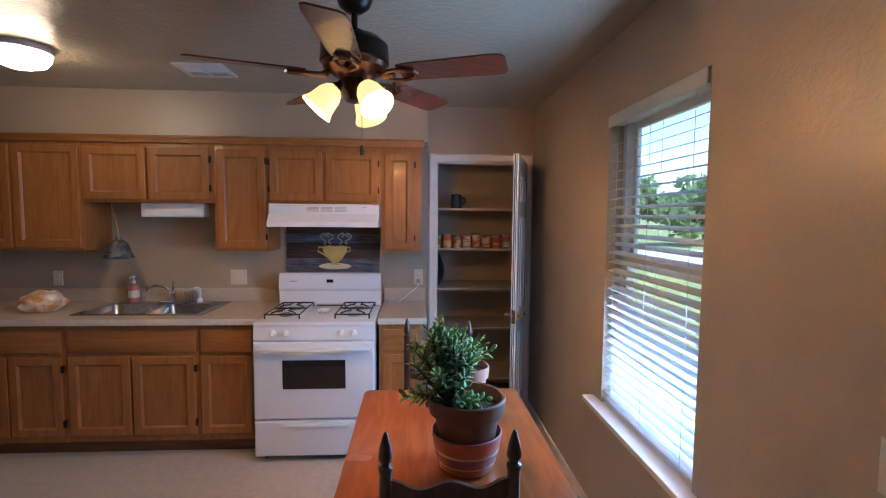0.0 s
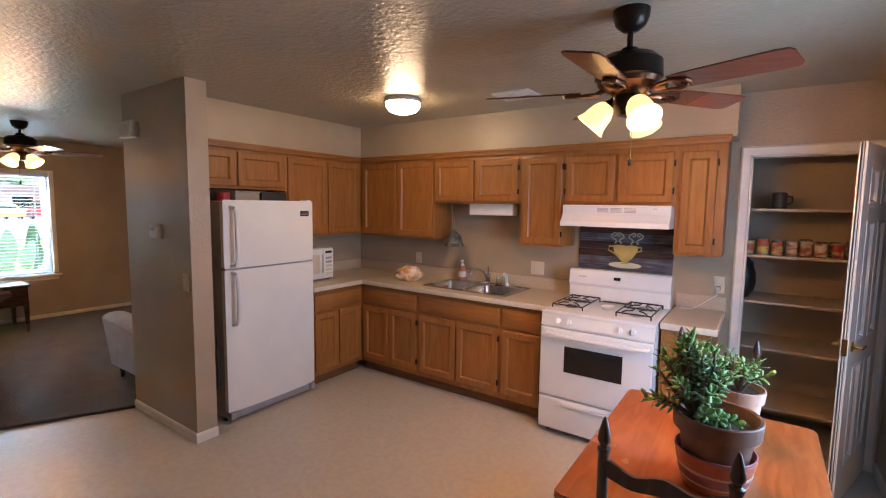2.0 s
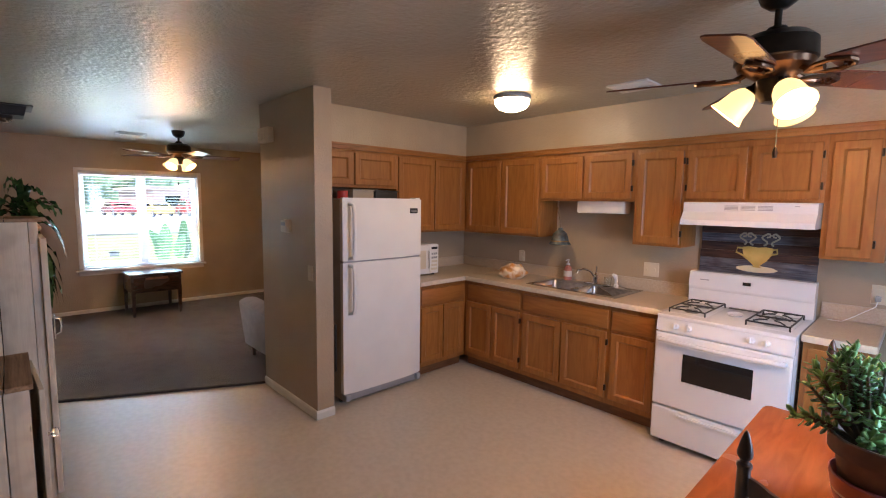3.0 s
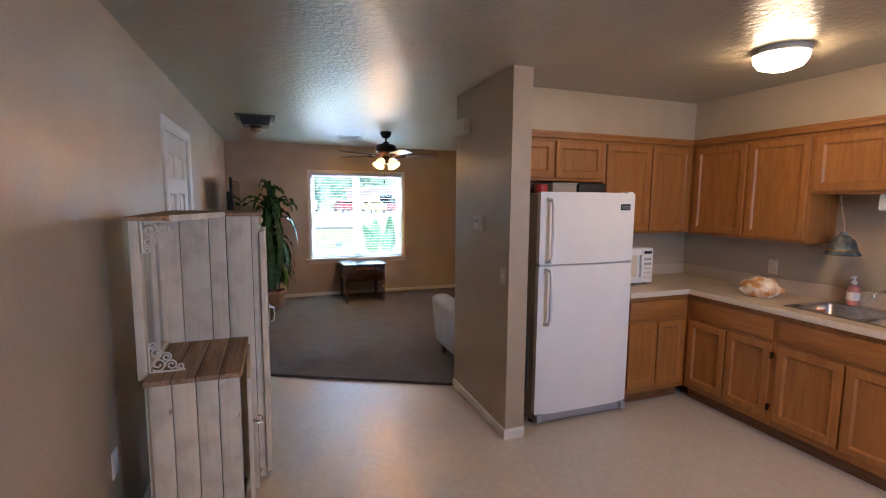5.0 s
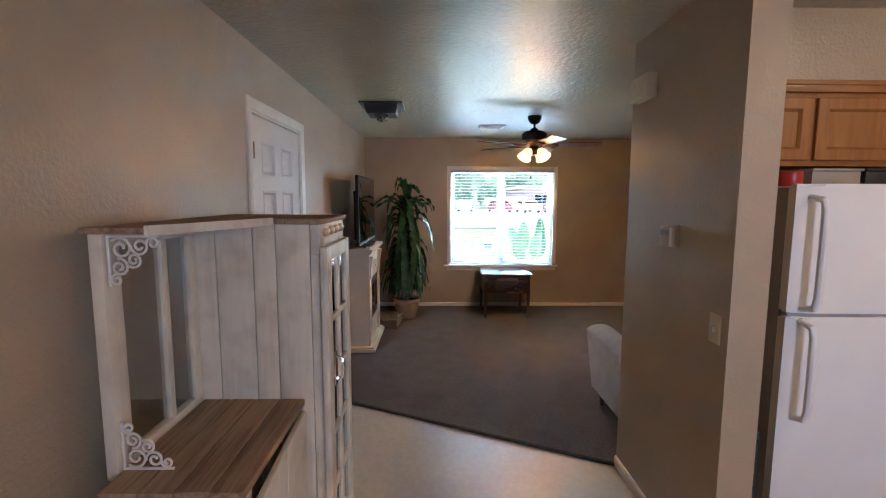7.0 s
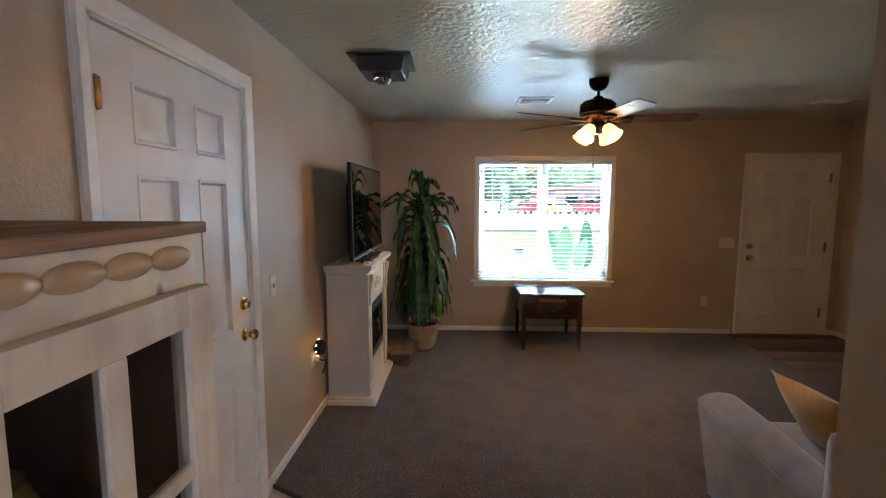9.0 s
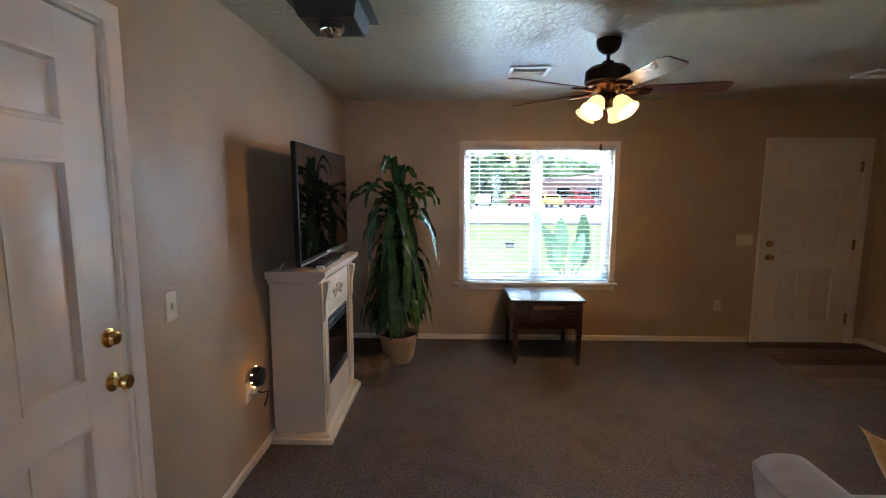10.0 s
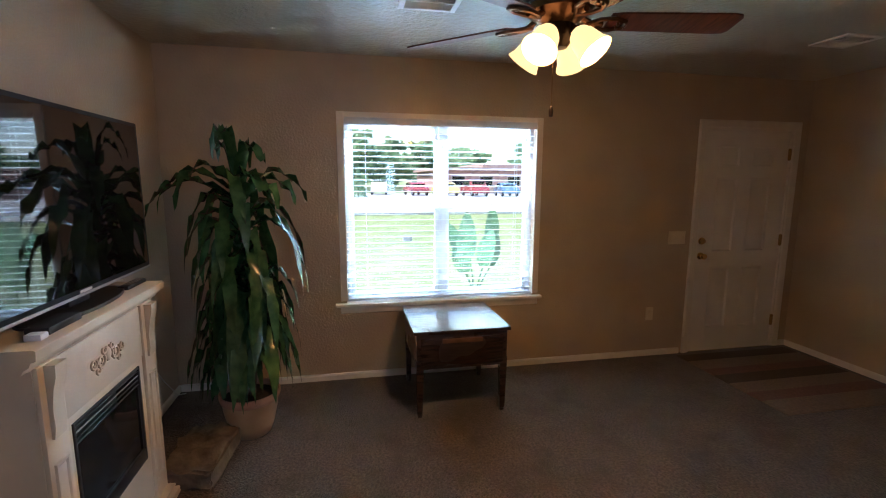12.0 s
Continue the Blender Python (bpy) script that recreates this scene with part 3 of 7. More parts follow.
def sash_window(name, label, xin, xout, a0, a1, z0, z1, columns):
    """White vinyl window set in a wall along y, with one or two double-hung units."""
    win = tagged(thing(name, label, "window", ((xin + xout) / 2, (a0 + a1) / 2, z0)), kind="structure")
    f = 0.035
    lo, hi = min(xin, xout), max(xin, xout)
    bm = boxes((lo, a0, z0, hi, a0 + f, z1), (lo, a1 - f, z0, hi, a1, z1), (lo, a0 + f, z0, hi, a1 - f, z0 + f), (lo, a0 + f, z1 - f, hi, a1 - f, z1), bevel=0.002)
    part("window_frame", bm, VINYLFRAME, win)
    w = (a1 - a0) / columns
    zm = (z0 + z1) / 2 + 0.02
    for k in range(columns):
        b0, b1 = a0 + w * k + (f if k == 0 else 0.025), a0 + w * (k + 1) - (f if k == columns - 1 else 0.025)
        if k:
            part("mullion", boxes((lo, a0 + w * k - 0.025, z0 + f, hi, a0 + w * k + 0.025, z1 - f), bevel=0.002), VINYLFRAME, win)
        for c0, c1, o in ((z0 + f, zm + 0.02, 0.25), (zm - 0.02, z1 - f, 0.70)):
            x = xin + (xout - xin) * o
            s = 0.032
            bm = boxes((x - 0.012, b0, c0, x + 0.012, b0 + s, c1), (x - 0.012, b1 - s, c0, x + 0.012, b1, c1), (x - 0.012, b0 + s, c0, x + 0.012, b1 - s, c0 + s), (x - 0.012, b0 + s, c1 - s, x + 0.012, b1 - s, c1), bevel=0.002)
            sash = part("sash", bm, VINYLFRAME, win)
            pane = part("pane", boxes((x - 0.002, b0 + s - 0.004, c0 + s - 0.004, x + 0.002, b1 - s + 0.004, c1 - s + 0.004)), GLASS, sash, smooth=0)
            pane.visible_shadow = False
    return win


sash_window("window_1", "white double-hung living room window in two units", WEST - 0.07, WEST - 0.14, LW[0], LW[2], LW[1], LW[3], 2)
sash_window("window_2", "white double-hung kitchen window", EAST + 0.07, EAST + 0.14, KWIN[0], KWIN[2], KWIN[1], KWIN[3], 1)
blind("window_blind", "white horizontal slat blind, slats level", "y", WEST - 0.030, LW[0] + 0.012, LW[2] - 0.012, LW[1] + 0.014, LW[3] - 0.004, -3, 1)
blind("window_blind", "white horizontal slat blind, slats tilted nearly level", "y", EAST + 0.030, KWIN[0] + 0.008, KWIN[2] - 0.008, KWIN[1] + 0.014, KWIN[3] - 0.004, -17, -1)
# casings, stools and aprons
setting("window_casing", boxes((WEST, LW[0] - 0.045, LW[1] + 0.02, WEST + 0.014, LW[0] + 0.006, LW[3] + 0.035), (WEST, LW[2] - 0.006, LW[1] + 0.02, WEST + 0.014, LW[2] + 0.045, LW[3] + 0.035), (WEST, LW[0] + 0.006, LW[3] - 0.004, WEST + 0.013, LW[2] - 0.006, LW[3] + 0.034), bevel=0.003), TRIM, "narrow white window casing", "trim")
setting("window_sill_living", boxes((WEST - 0.07, LW[0] - 0.085, LW[1] - 0.022, WEST + 0.045, LW[2] + 0.07, LW[1] + 0.004), (WEST, LW[0] - 0.05, LW[1] - 0.075, WEST + 0.016, LW[2] + 0.045, LW[1] - 0.022), bevel=0.005), TRIM, "white painted window stool and apron", "trim")
setting("window_sill_kitchen", boxes((EAST - 0.065, KWIN[0] - 0.07, KWIN[1] - 0.026, EAST + 0.07, KWIN[2] + 0.10, KWIN[1]), (EAST - 0.018, KWIN[0] - 0.04, KWIN[1] - 0.075, EAST, KWIN[2] + 0.06, KWIN[1] - 0.026), bevel=0.006), TRIM, "cream painted window stool with rounded nose", "trim")


# ---- kitchen cabinets ----
DOOR_RINGS = [(0, 0), (0, 0.016), (0.004, 0.019), (0.048, 0.020), (0.054, 0.015), (0.060, 0.006), (0.082, 0.0055)]
DRAWER_RINGS = [(0, 0), (0, 0.013), (0.010, 0.019)]


def cabinet(name, label, facing, a0, a1, front, depth, z0, z1, doors, drawers=(), toe=False, hinges=(), group="kitchen cabinets"):
    """A cabinet unit; a0..a1 runs along the wall, doors and drawers are (a0, a1, z0, z1). facing: 'south' or 'east'."""
    if facing == "south":
        fm = facing_south
        at = ((a0 + a1) / 2, front + depth / 2, z0)
        place = lambda a, z: fm(a, front, z)
        body = lambda p0, p1, q0, q1, r0, r1: (p0, front + q0, r0, p1, front + q1, r1)
    else:
        fm = facing_east
        at = (front - depth / 2, (a0 + a1) / 2, z0)
        place = lambda a, z: fm(front, a, z)
        body = lambda p0, p1, q0, q1, r0, r1: (front - q1, p0, r0, front - q0, p1, r1)
    c = thing(name, label, "cabinet", at, group)
    zb = z0 + 0.10 if toe else z0
    part("body", boxes(body(a0, a1, 0.0, depth, zb, z1), bevel=0.0015), OAK, c)
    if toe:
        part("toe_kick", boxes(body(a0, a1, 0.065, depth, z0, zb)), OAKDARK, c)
    for d in doors:
        bm = loops(bmesh.new(), d[1] - d[0], d[3] - d[2], DOOR_RINGS, place(d[0], d[2]))
        ob = part("cabinet_door", bm, OAK, c)
        side = d[4] if len(d) > 4 else None
        if side:
            a = d[0] - 0.006 if side == "l" else d[1] + 0.006
            for z in (d[2] + 0.06, d[3] - 0.10):
                bm = boxes(body(a - 0.006, a + 0.006, -0.021, 0.0, z, z + 0.045), bevel=0.002)
                part("hinge", bm, BRONZE, ob)
    for d in drawers:
        bm = loops(bmesh.new(), d[1] - d[0], d[3] - d[2], DRAWER_RINGS, place(d[0], d[2]))
        part("drawer_front", bm, OAKH, c)
    return c


UT, UB, UM = 2.10, 1.325, 1.665
UD, BD = NORTH_K - CAB_N, 0.61
wall_label = "honey oak wall cabinet with recessed panel doors"
cabinet("wall_cabinet", wall_label, "south", CAB_W, -1.605, CAB_N, UD, UB, UT, [(-2.535, -2.075, UB + 0.02, 2.055), (-2.055, -1.62, UB + 0.02, 2.055)])
cabinet("wall_cabinet", "short honey oak wall cabinet over the sink", "south", -1.605, -0.715, CAB_N, UD, UM, UT, [(-1.59, -1.175, UM + 0.02, 2.045), (-1.155, -0.745, UM + 0.02, 2.045, "r")])
cabinet("wall_cabinet", "tall single-door honey oak wall cabinet", "south", -0.715, -0.348, CAB_N, UD, UB, UT, [(-0.690, -0.362, UB + 0.02, 2.04, "r")])
cabinet("wall_cabinet", "short honey oak wall cabinet over the range hood", "south", -0.348, 0.452, CAB_N, UD, UM, UT, [(-0.330, 0.035, UM + 0.02, 2.035, "l"), (0.062, 0.430, UM + 0.02, 2.035, "r")])
cabinet("wall_cabinet", "narrow tall honey oak wall cabinet beside the hood", "south", 0.452, 0.745, CAB_N, UD, UB, UT, [(0.480, 0.690, UB + 0.02, 2.03, "r")])
cabinet("wall_cabinet", "short honey oak wall cabinet over the fridge", "east", STUB[2] + 0.001, 3.44, CAB_W, 0.29, 1.755, UT, [(2.545, 2.962, 1.78, 2.055), (2.985, 3.420, 1.78, 2.055)])
cabinet("wall_cabinet", wall_label, "east", 3.44, CAB_N - 0.001, CAB_W, 0.29, 1.335, UT, [(3.462, 3.915, 1.355, 2.055), (3.930, 4.345, 1.355, 2.055)])
# trim board along the cabinet tops
tr = tagged(part("cabinet_crown_trim", boxes((CAB_W, CAB_N - 0.024, 2.078, 0.757, CAB_N + 0.01, 2.128), (CAB_W, CAB_N - 0.034, 2.108, 0.762, CAB_N + 0.005, 2.128), (CAB_W - 0.01, STUB[2], 2.078, CAB_W + 0.024, CAB_N - 0.024, 2.128), (CAB_W, STUB[2], 2.108, CAB_W + 0.034, CAB_N - 0.034, 2.128), bevel=0.003), OAKH), "honey oak trim along the cabinet tops", "trim", kind="structure")

BN, BW = 4.06, -2.245
base_label = "honey oak base cabinet with drawers over panel doors"
cabinet("base_cabinet", base_label, "south", BW, -1.532, BN, BD, 0, 0.876, [(-2.205, -1.885, 0.145, 0.665), (-1.875, -1.555, 0.145, 0.665, "r")], [(-2.19, -1.555, 0.690, 0.835)], True)
cabinet("base_cabinet", "honey oak sink cabinet with false drawer front", "south", -1.532, -0.706, BN, BD, 0, 0.70, [(-1.512, -1.132, 0.145, 0.665), (-1.118, -0.728, 0.145, 0.665, "r")], [], True)
cabinet("base_cabinet", base_label, "south", -0.706, -0.335, BN, BD, 0, 0.876, [(-0.688, -0.362, 0.145, 0.665)], [(-0.688, -0.362, 0.690, 0.835)], True)
cabinet("base_cabinet", "narrow honey oak base cabinet beside the stove", "south", 0.462, 0.742, BN, BD, 0, 0.876, [(0.488, 0.720, 0.145, 0.665)], [(0.488, 0.720, 0.690, 0.835)], True)
cabinet("base_cabinet", base_label, "east", 3.452, BN, BW, BD, 0, 0.876, [(3.475, 3.745, 0.145, 0.665), (3.760, 4.030, 0.145, 0.665)], [(3.475, 4.030, 0.690, 0.835)], True)
cabinet("base_cabinet", "blind corner cabinet of honey oak", "south", BW - 0.61, BW - 0.001, BN + 0.001, BD - 0.002, 0.1, 0.876, [])
sf = thing("sink_front", "oak false drawer front rail under the sink", "cabinet", (-1.119, BN, 0.70), "kitchen cabinets")
part("rail", boxes((-1.531, BN, 0.70, -0.707, BN + 0.02, 0.876), (-1.531, BN + 0.02, 0.70, -1.515, NORTH_K - 0.03, 0.876), (-0.723, BN + 0.02, 0.70, -0.707, NORTH_K - 0.03, 0.876)), OAK, sf)
part("false_drawer_front", loops(bmesh.new(), 0.795, 0.145, DRAWER_RINGS, facing_south(-1.515, BN, 0.690 + 0.001)), OAKH, sf)

# ---- worktop ----
CF, CWF, CT = 4.022, -2.205, 0.914
SINK = (-1.545, 4.165, -0.735, 4.600)
top = thing("worktop", "beige laminate L-shaped worktop with cream edge", "worktop", (-1.6, 4.35, 0.876))
part("slab", boxes((CWF, CF + 0.012, 0.877, SINK[0], NORTH_K, CT), (SINK[0], CF + 0.012, 0.877, SINK[2], SINK[1], CT), (SINK[0], SINK[3], 0.877, SINK[2], NORTH_K, CT), (SINK[2], CF + 0.012, 0.877, -0.322, NORTH_K, CT), (KW_IN, 3.445, 0.877, CWF - 0.012, NORTH_K, CT)), LAMINATE, top)
part("front_edge", boxes((CWF - 0.012, CF, 0.874, -0.322, CF + 0.012, CT + 0.0008), (CWF - 0.012, 3.445, 0.874, CWF, CF + 0.012, CT + 0.0008), bevel=0.003), LAMEDGE, top)
part("backsplash", boxes((KW_IN + 0.02, NORTH_K - 0.02, CT, -0.322, NORTH_K, 1.015), (KW_IN, 3.445, CT, KW_IN + 0.02, NORTH_K, 1.015), bevel=0.003), LAMINATE, top)
top2 = thing("worktop", "short beige laminate worktop beside the stove", "worktop", (0.6, 4.35, 0.876))
part("slab", boxes((0.456, CF + 0.012, 0.877, 0.765, NORTH_K, CT)), LAMINATE, top2)
part("front_edge", boxes((0.456, CF, 0.874, 0.777, CF + 0.012, CT + 0.0008), (0.765, CF + 0.012, 0.874, 0.777, NORTH_K, CT + 0.0008), bevel=0.003), LAMEDGE, top2)
part("backsplash", boxes((0.456, NORTH_K - 0.02, CT, 0.777, NORTH_K, 1.015), bevel=0.003), LAMINATE, top2)

# ---- sink and faucet ----
sk = thing("kitchen_sink", "double-bowl stainless steel drop-in sink", "sink", (-1.14, 4.38, 0.80))
bm = bmesh.new()
rim = (SINK[0] - 0.02, SINK[1] - 0.02, SINK[2] + 0.02, SINK[3] + 0.045)
bowls = [(SINK[0] + 0.02, SINK[1] + 0.015, -1.16, SINK[3] - 0.055), (-1.12, SINK[1] + 0.015, SINK[2] - 0.02, SINK[3] - 0.055)]
zt = CT + 0.005
ys = (rim[1], bowls[0][1], bowls[0][3], rim[3])
box(bm, rim[0], ys[0], CT - 0.001, rim[2], ys[1], zt, bevel=0.002)
box(bm, rim[0], ys[2], CT - 0.001, rim[2], ys[3], zt, bevel=0.002)
for x0, x1 in ((rim[0], bowls[0][0]), (bowls[0][2], bowls[1][0]), (bowls[1][2], rim[2])):
    box(bm, x0, ys[1], CT - 0.001, x1, ys[2], zt)
part("rim", bm, STEEL, sk)
for b in bowls:
    bm = bmesh.new()
    rings = []
    for i, z in ((0.0, zt - 0.001), (0.006, zt - 0.02), (0.014, 0.77), (0.035, 0.745), (0.14, 0.741)):
        rr = 0.05
        pts = []
        for cx, cy, a0 in ((b[2] - i - rr, b[3] - i - rr, 0), (b[0] + i + rr, b[3] - i - rr, 90), (b[0] + i + rr, b[1] + i + rr, 180), (b[2] - i - rr, b[1] + i + rr, 270)):
            for k in range(5):
                a = radians(a0 + 22.5 * k)
                pts.append((cx + rr * math.cos(a), cy + rr * math.sin(a), z))
        rings.append([bm.verts.new(p) for p in pts])
    for r0, r1 in zip(rings, rings[1:]):
        for k in range(20):
            bm.faces.new((r0[k], r0[(k + 1) % 20], r1[(k + 1) % 20], r1[k]))
    bm.faces.new(rings[-1])
    bowl = part("bowl", bm, STEEL, sk, smooth=60)
    part("drain", lathe([(0.0, 0.743), (0.03, 0.743), (0.042, 0.746), (0.044, 0.7415)], 18, Matrix.Translation(((b[0] + b[2]) / 2, (b[1] + b[3]) / 2, 0))), CHROME, bowl)
fx, fy = -1.135, 4.605
fa = thing("kitchen_faucet", "low chrome single-lever kitchen faucet", "faucet", (fx, fy, zt))
part("base_plate", boxes((fx - 0.10, fy - 0.025, zt, fx + 0.10, fy + 0.025, zt + 0.012), bevel=0.005), CHROME, fa)
part("body", lathe([(0.024, zt + 0.012), (0.022, zt + 0.05), (0.026, zt + 0.065), (0.018, zt + 0.085), (0, zt + 0.09)], 20, Matrix.Translation((fx, fy, 0))), CHROME, fa)
part("spout", tube([(fx, fy, zt + 0.06), (fx - 0.03, fy - 0.04, zt + 0.12), (fx - 0.06, fy - 0.10, zt + 0.145), (fx - 0.085, fy - 0.16, zt + 0.13), (fx - 0.09, fy - 0.17, zt + 0.105)], [0.013, 0.012, 0.011, 0.011, 0.012], 12), CHROME, fa)
part("lever", tube([(fx, fy, zt + 0.085), (fx - 0.01, fy + 0.03, zt + 0.12), (fx - 0.02, fy + 0.05, zt + 0.15)], [0.008, 0.007, 0.009], 10), CHROME, fa)
sp = thing("side_sprayer", "white plastic sink side sprayer", "sprayer", (-0.935, 4.60, zt))
part("collar", lathe([(0.02, zt), (0.02, zt + 0.02), (0.013, zt + 0.03)], 16, Matrix.Translation((-0.935, 4.60, 0))), WHITEPL, sp)
part("head", tube([(-0.935, 4.60, zt + 0.02), (-0.935, 4.595, zt + 0.07), (-0.935, 4.58, zt + 0.10), (-0.935, 4.545, zt + 0.115)], [0.011, 0.013, 0.018, 0.014], 12), WHITEPL, sp)
gl = thing("drinking_glass", "small clear drinking glass behind the sink", "glass", (-1.02, 4.615, zt))
part("tumbler", lathe([(0, 0), (0.025, 0), (0.031, 0.075), (0.029, 0.075), (0.023, 0.006), (0, 0.006)], 20, Matrix.Translation((-1.02, 4.615, zt))), JARGLASS, gl)
PINKSOAP = surface("pink_liquid_soap", (0.55, 0.22, 0.17), (0.62, 0.28, 0.22), 8.0, rough=0.2)
LABELW = surface("printed_label", (0.70, 0.66, 0.60), (0.78, 0.74, 0.68), 30.0, rough=0.5)
so = thing("soap_bottle", "clear pump bottle of pink hand soap", "soap bottle", (-1.425, 4.615, zt))
sm = Matrix.Translation((-1.425, 4.615, zt))
part("bottle", lathe([(0, 0), (0.033, 0), (0.037, 0.01), (0.037, 0.10), (0.030, 0.125), (0.014, 0.135), (0.014, 0.145)], 22, sm), PINKSOAP, so)
part("label", lathe([(0.0375, 0.035), (0.0375, 0.09)], 22, sm), LABELW, so)
bm = lathe([(0.016, 0.143), (0.016, 0.160), (0.006, 0.163), (0.006, 0.185), (0.012, 0.187), (0.012, 0.197), (0, 0.199)], 14, sm)
tube([sm @ Vector((0, 0, 0.192)), sm @ Vector((0, -0.02, 0.192)), sm @ Vector((0, -0.042, 0.186))], 0.005, 8, bm)
part("pump", bm, WHITEPL, so)
# bag of bread on the worktop
BAG = surface("printed_bread_bag", (0.55, 0.26, 0.08), (0.80, 0.68, 0.52), 14.0, rough=0.25, bump=0.6, bump_scale=30, lo=0.42, hi=0.58)
bm = bmesh.new()
bmesh.ops.create_icosphere(bm, subdivisions=4, radius=1.0)
for v in bm.verts:
    p = v.co.copy()
    n = noise.noise(p * 2.3) * 0.20 + noise.noise(p * 6.0) * 0.10
    p *= 1 + n
    taper = 1.0 if p.x < 0.5 else max(0.35, 1.0 - (p.x - 0.5) * 1.1)
    v.co = Vector((p.x * 0.135, p.y * 0.085 * taper, max(p.z, -0.72) * 0.082 * taper))
zmin = min(v.co.z for v in bm.verts)
bmesh.ops.transform(bm, matrix=Matrix.Translation((-1.83, 4.30, CT + 0.001 - zmin)) @ Matrix.Rotation(radians(28), 4, "Z"), verts=bm.verts)
tagged(part("bread_bag", bm, BAG, smooth=80), "crumpled orange and white plastic bread bag on the worktop", "bread bag")

# ---- stove ----
SX0, SX1, SF = -0.314, 0.446, 3.945
st = thing("gas_stove", "white freestanding gas stove with black grates", "stove", ((SX0 + SX1) / 2, 4.25, 0.0))
part("body", boxes((SX0 + 0.004, SF + 0.012, 0.035, SX1 - 0.004, 4.585, 0.885), bevel=0.003), ENAMEL, st)
for x in (SX0 + 0.05, SX1 - 0.05):
    for y in (SF + 0.07, 4.53):
        part("foot", lathe([(0.018, 0), (0.018, 0.02), (0.010, 0.022), (0.010, 0.04)], 12, Matrix.Translation((x, y, 0))), BLACK, st)
bm = boxes((SX0, SF - 0.006, 0.885, SX1, 4.53, 0.912), bevel=0.008)
part("cooktop", bm, ENAMEL, st)
bm = extrude_outline([(SF - 0.012, 0.800), (SF + 0.03, 0.800), (SF + 0.03, 0.886), (SF + 0.004, 0.886)], SX0, SX1, "x")
panel = part("control_panel", bm, ENAMEL, st)
for dx in (0.12, 0.20, 0.545, 0.625):
    km = Matrix.Translation((SX0 + dx, SF - 0.004, 0.842)) @ Matrix.Rotation(radians(80), 4, "X")
    bm = lathe([(0.021, 0), (0.021, 0.006), (0.017, 0.010), (0.016, 0.024), (0, 0.026)], 18, km)
    box(bm, -0.005, -0.017, 0.010, 0.005, 0.017, 0.033, bevel=0.002, m=km)
    part("knob", bm, WHITEPL, panel)
bm = bmesh.new()
dz0, dz1 = 0.290, 0.788
loops(bm, SX1 - SX0 - 0.004, dz1 - dz0, [(0, 0), (0, 0.030), (0.008, 0.038), (0.02, 0.040)], facing_south(SX0 + 0.002, SF + 0.014, dz0))
door = part("oven_door", bm, ENAMEL, st)
part("oven_window", loops(bmesh.new(), 0.392, 0.185, [(0, 0), (0, 0.003), (0.004, 0.0045)], facing_south(-0.130, SF - 0.026, 0.488)), DARKGLASS, door)
bm = tube([(SX0 + 0.035, SF - 0.020, 0.748), (SX0 + 0.040, SF - 0.06, 0.752), (SX0 + 0.08, SF - 0.072, 0.755), ((SX0 + SX1) / 2, SF - 0.076, 0.748), (SX1 - 0.08, SF - 0.072, 0.755), (SX1 - 0.040, SF - 0.06, 0.752), (SX1 - 0.035, SF - 0.020, 0.748)], 0.014, 10)
part("handle", bm, ENAMEL, door)
bm = bmesh.new()
loops(bm, SX1 - SX0 - 0.004, 0.232, [(0, 0), (0, 0.028), (0.008, 0.036), (0.02, 0.038)], facing_south(SX0 + 0.002, SF + 0.014, 0.045))
dr = part("drawer", bm, ENAMEL, st)
part("drawer_pull", boxes((SX0 + 0.17, SF - 0.040, 0.236, SX1 - 0.17, SF - 0.024, 0.256), bevel=0.006), ENAMEL, dr)
bm = extrude_outline([(4.500, 0.905), (4.500, 1.02), (4.490, 1.03), (4.482, 1.05), (4.500, 1.14), (4.515, 1.152), (4.585, 1.152), (4.585, 0.905)], SX0 + 0.004, SX1 - 0.004, "x")
bg = part("backguard", bm, ENAMEL, st)
part("clock_display", boxes((0.040, 4.4835, 1.085, 0.088, 4.495, 1.108)), DARKGLASS, bg)
part("badge", boxes((-0.235, 4.4855, 1.092, -0.175, 4.4955, 1.098)), GREYPL, bg)
part("oven_vent", boxes((-0.03, 4.462, 0.9125, 0.165, 4.497, 0.918), bevel=0.002), BLACK, st)
for gx in (SX0 + 0.155, SX1 - 0.155):
    part("burner_tray", boxes((gx - 0.115, 4.02, 0.9122, gx + 0.115, 4.455, 0.9145), bevel=0.001), ENAMEL, st)
    for gy in (4.125, 4.35):
        bm = lathe([(0.045, 0.914), (0.045, 0.924), (0.03, 0.93), (0, 0.931)], 20, Matrix.Translation((gx, gy, 0)))
        part("burner_cap", bm, STEEL, st)
    bm = bmesh.new()
    r = 0.005
    for y in (4.025, 4.237, 4.45):
        tube([(gx - 0.11, y, 0.942), (gx + 0.11, y, 0.942)], r, 6, bm)
    for x in (gx - 0.11, gx + 0.11):
        tube([(x, 4.025, 0.942), (x, 4.45, 0.942)], r, 6, bm)
        for y in (4.025, 4.45):
            tube([(x, y, 0.914), (x, y, 0.945)], r, 6, bm)
    for gy in (4.13, 4.345):
        for a in range(4):
            t = radians(45 + 90 * a)
            tube([(gx + 0.028 * math.cos(t), gy + 0.028 * math.sin(t), 0.95), (gx + 0.075 * math.cos(t), gy + 0.075 * math.sin(t), 0.952), (gx + 0.125 * math.cos(t) * 0.9, gy + 0.108 * math.sin(t), 0.944)], r, 6, bm)
    part("grate", bm, IRON, st)
sr = thing("spoon_rest", "pale glazed spoon rest on the stove", "spoon rest", (0.066, 4.25, 0.9125))
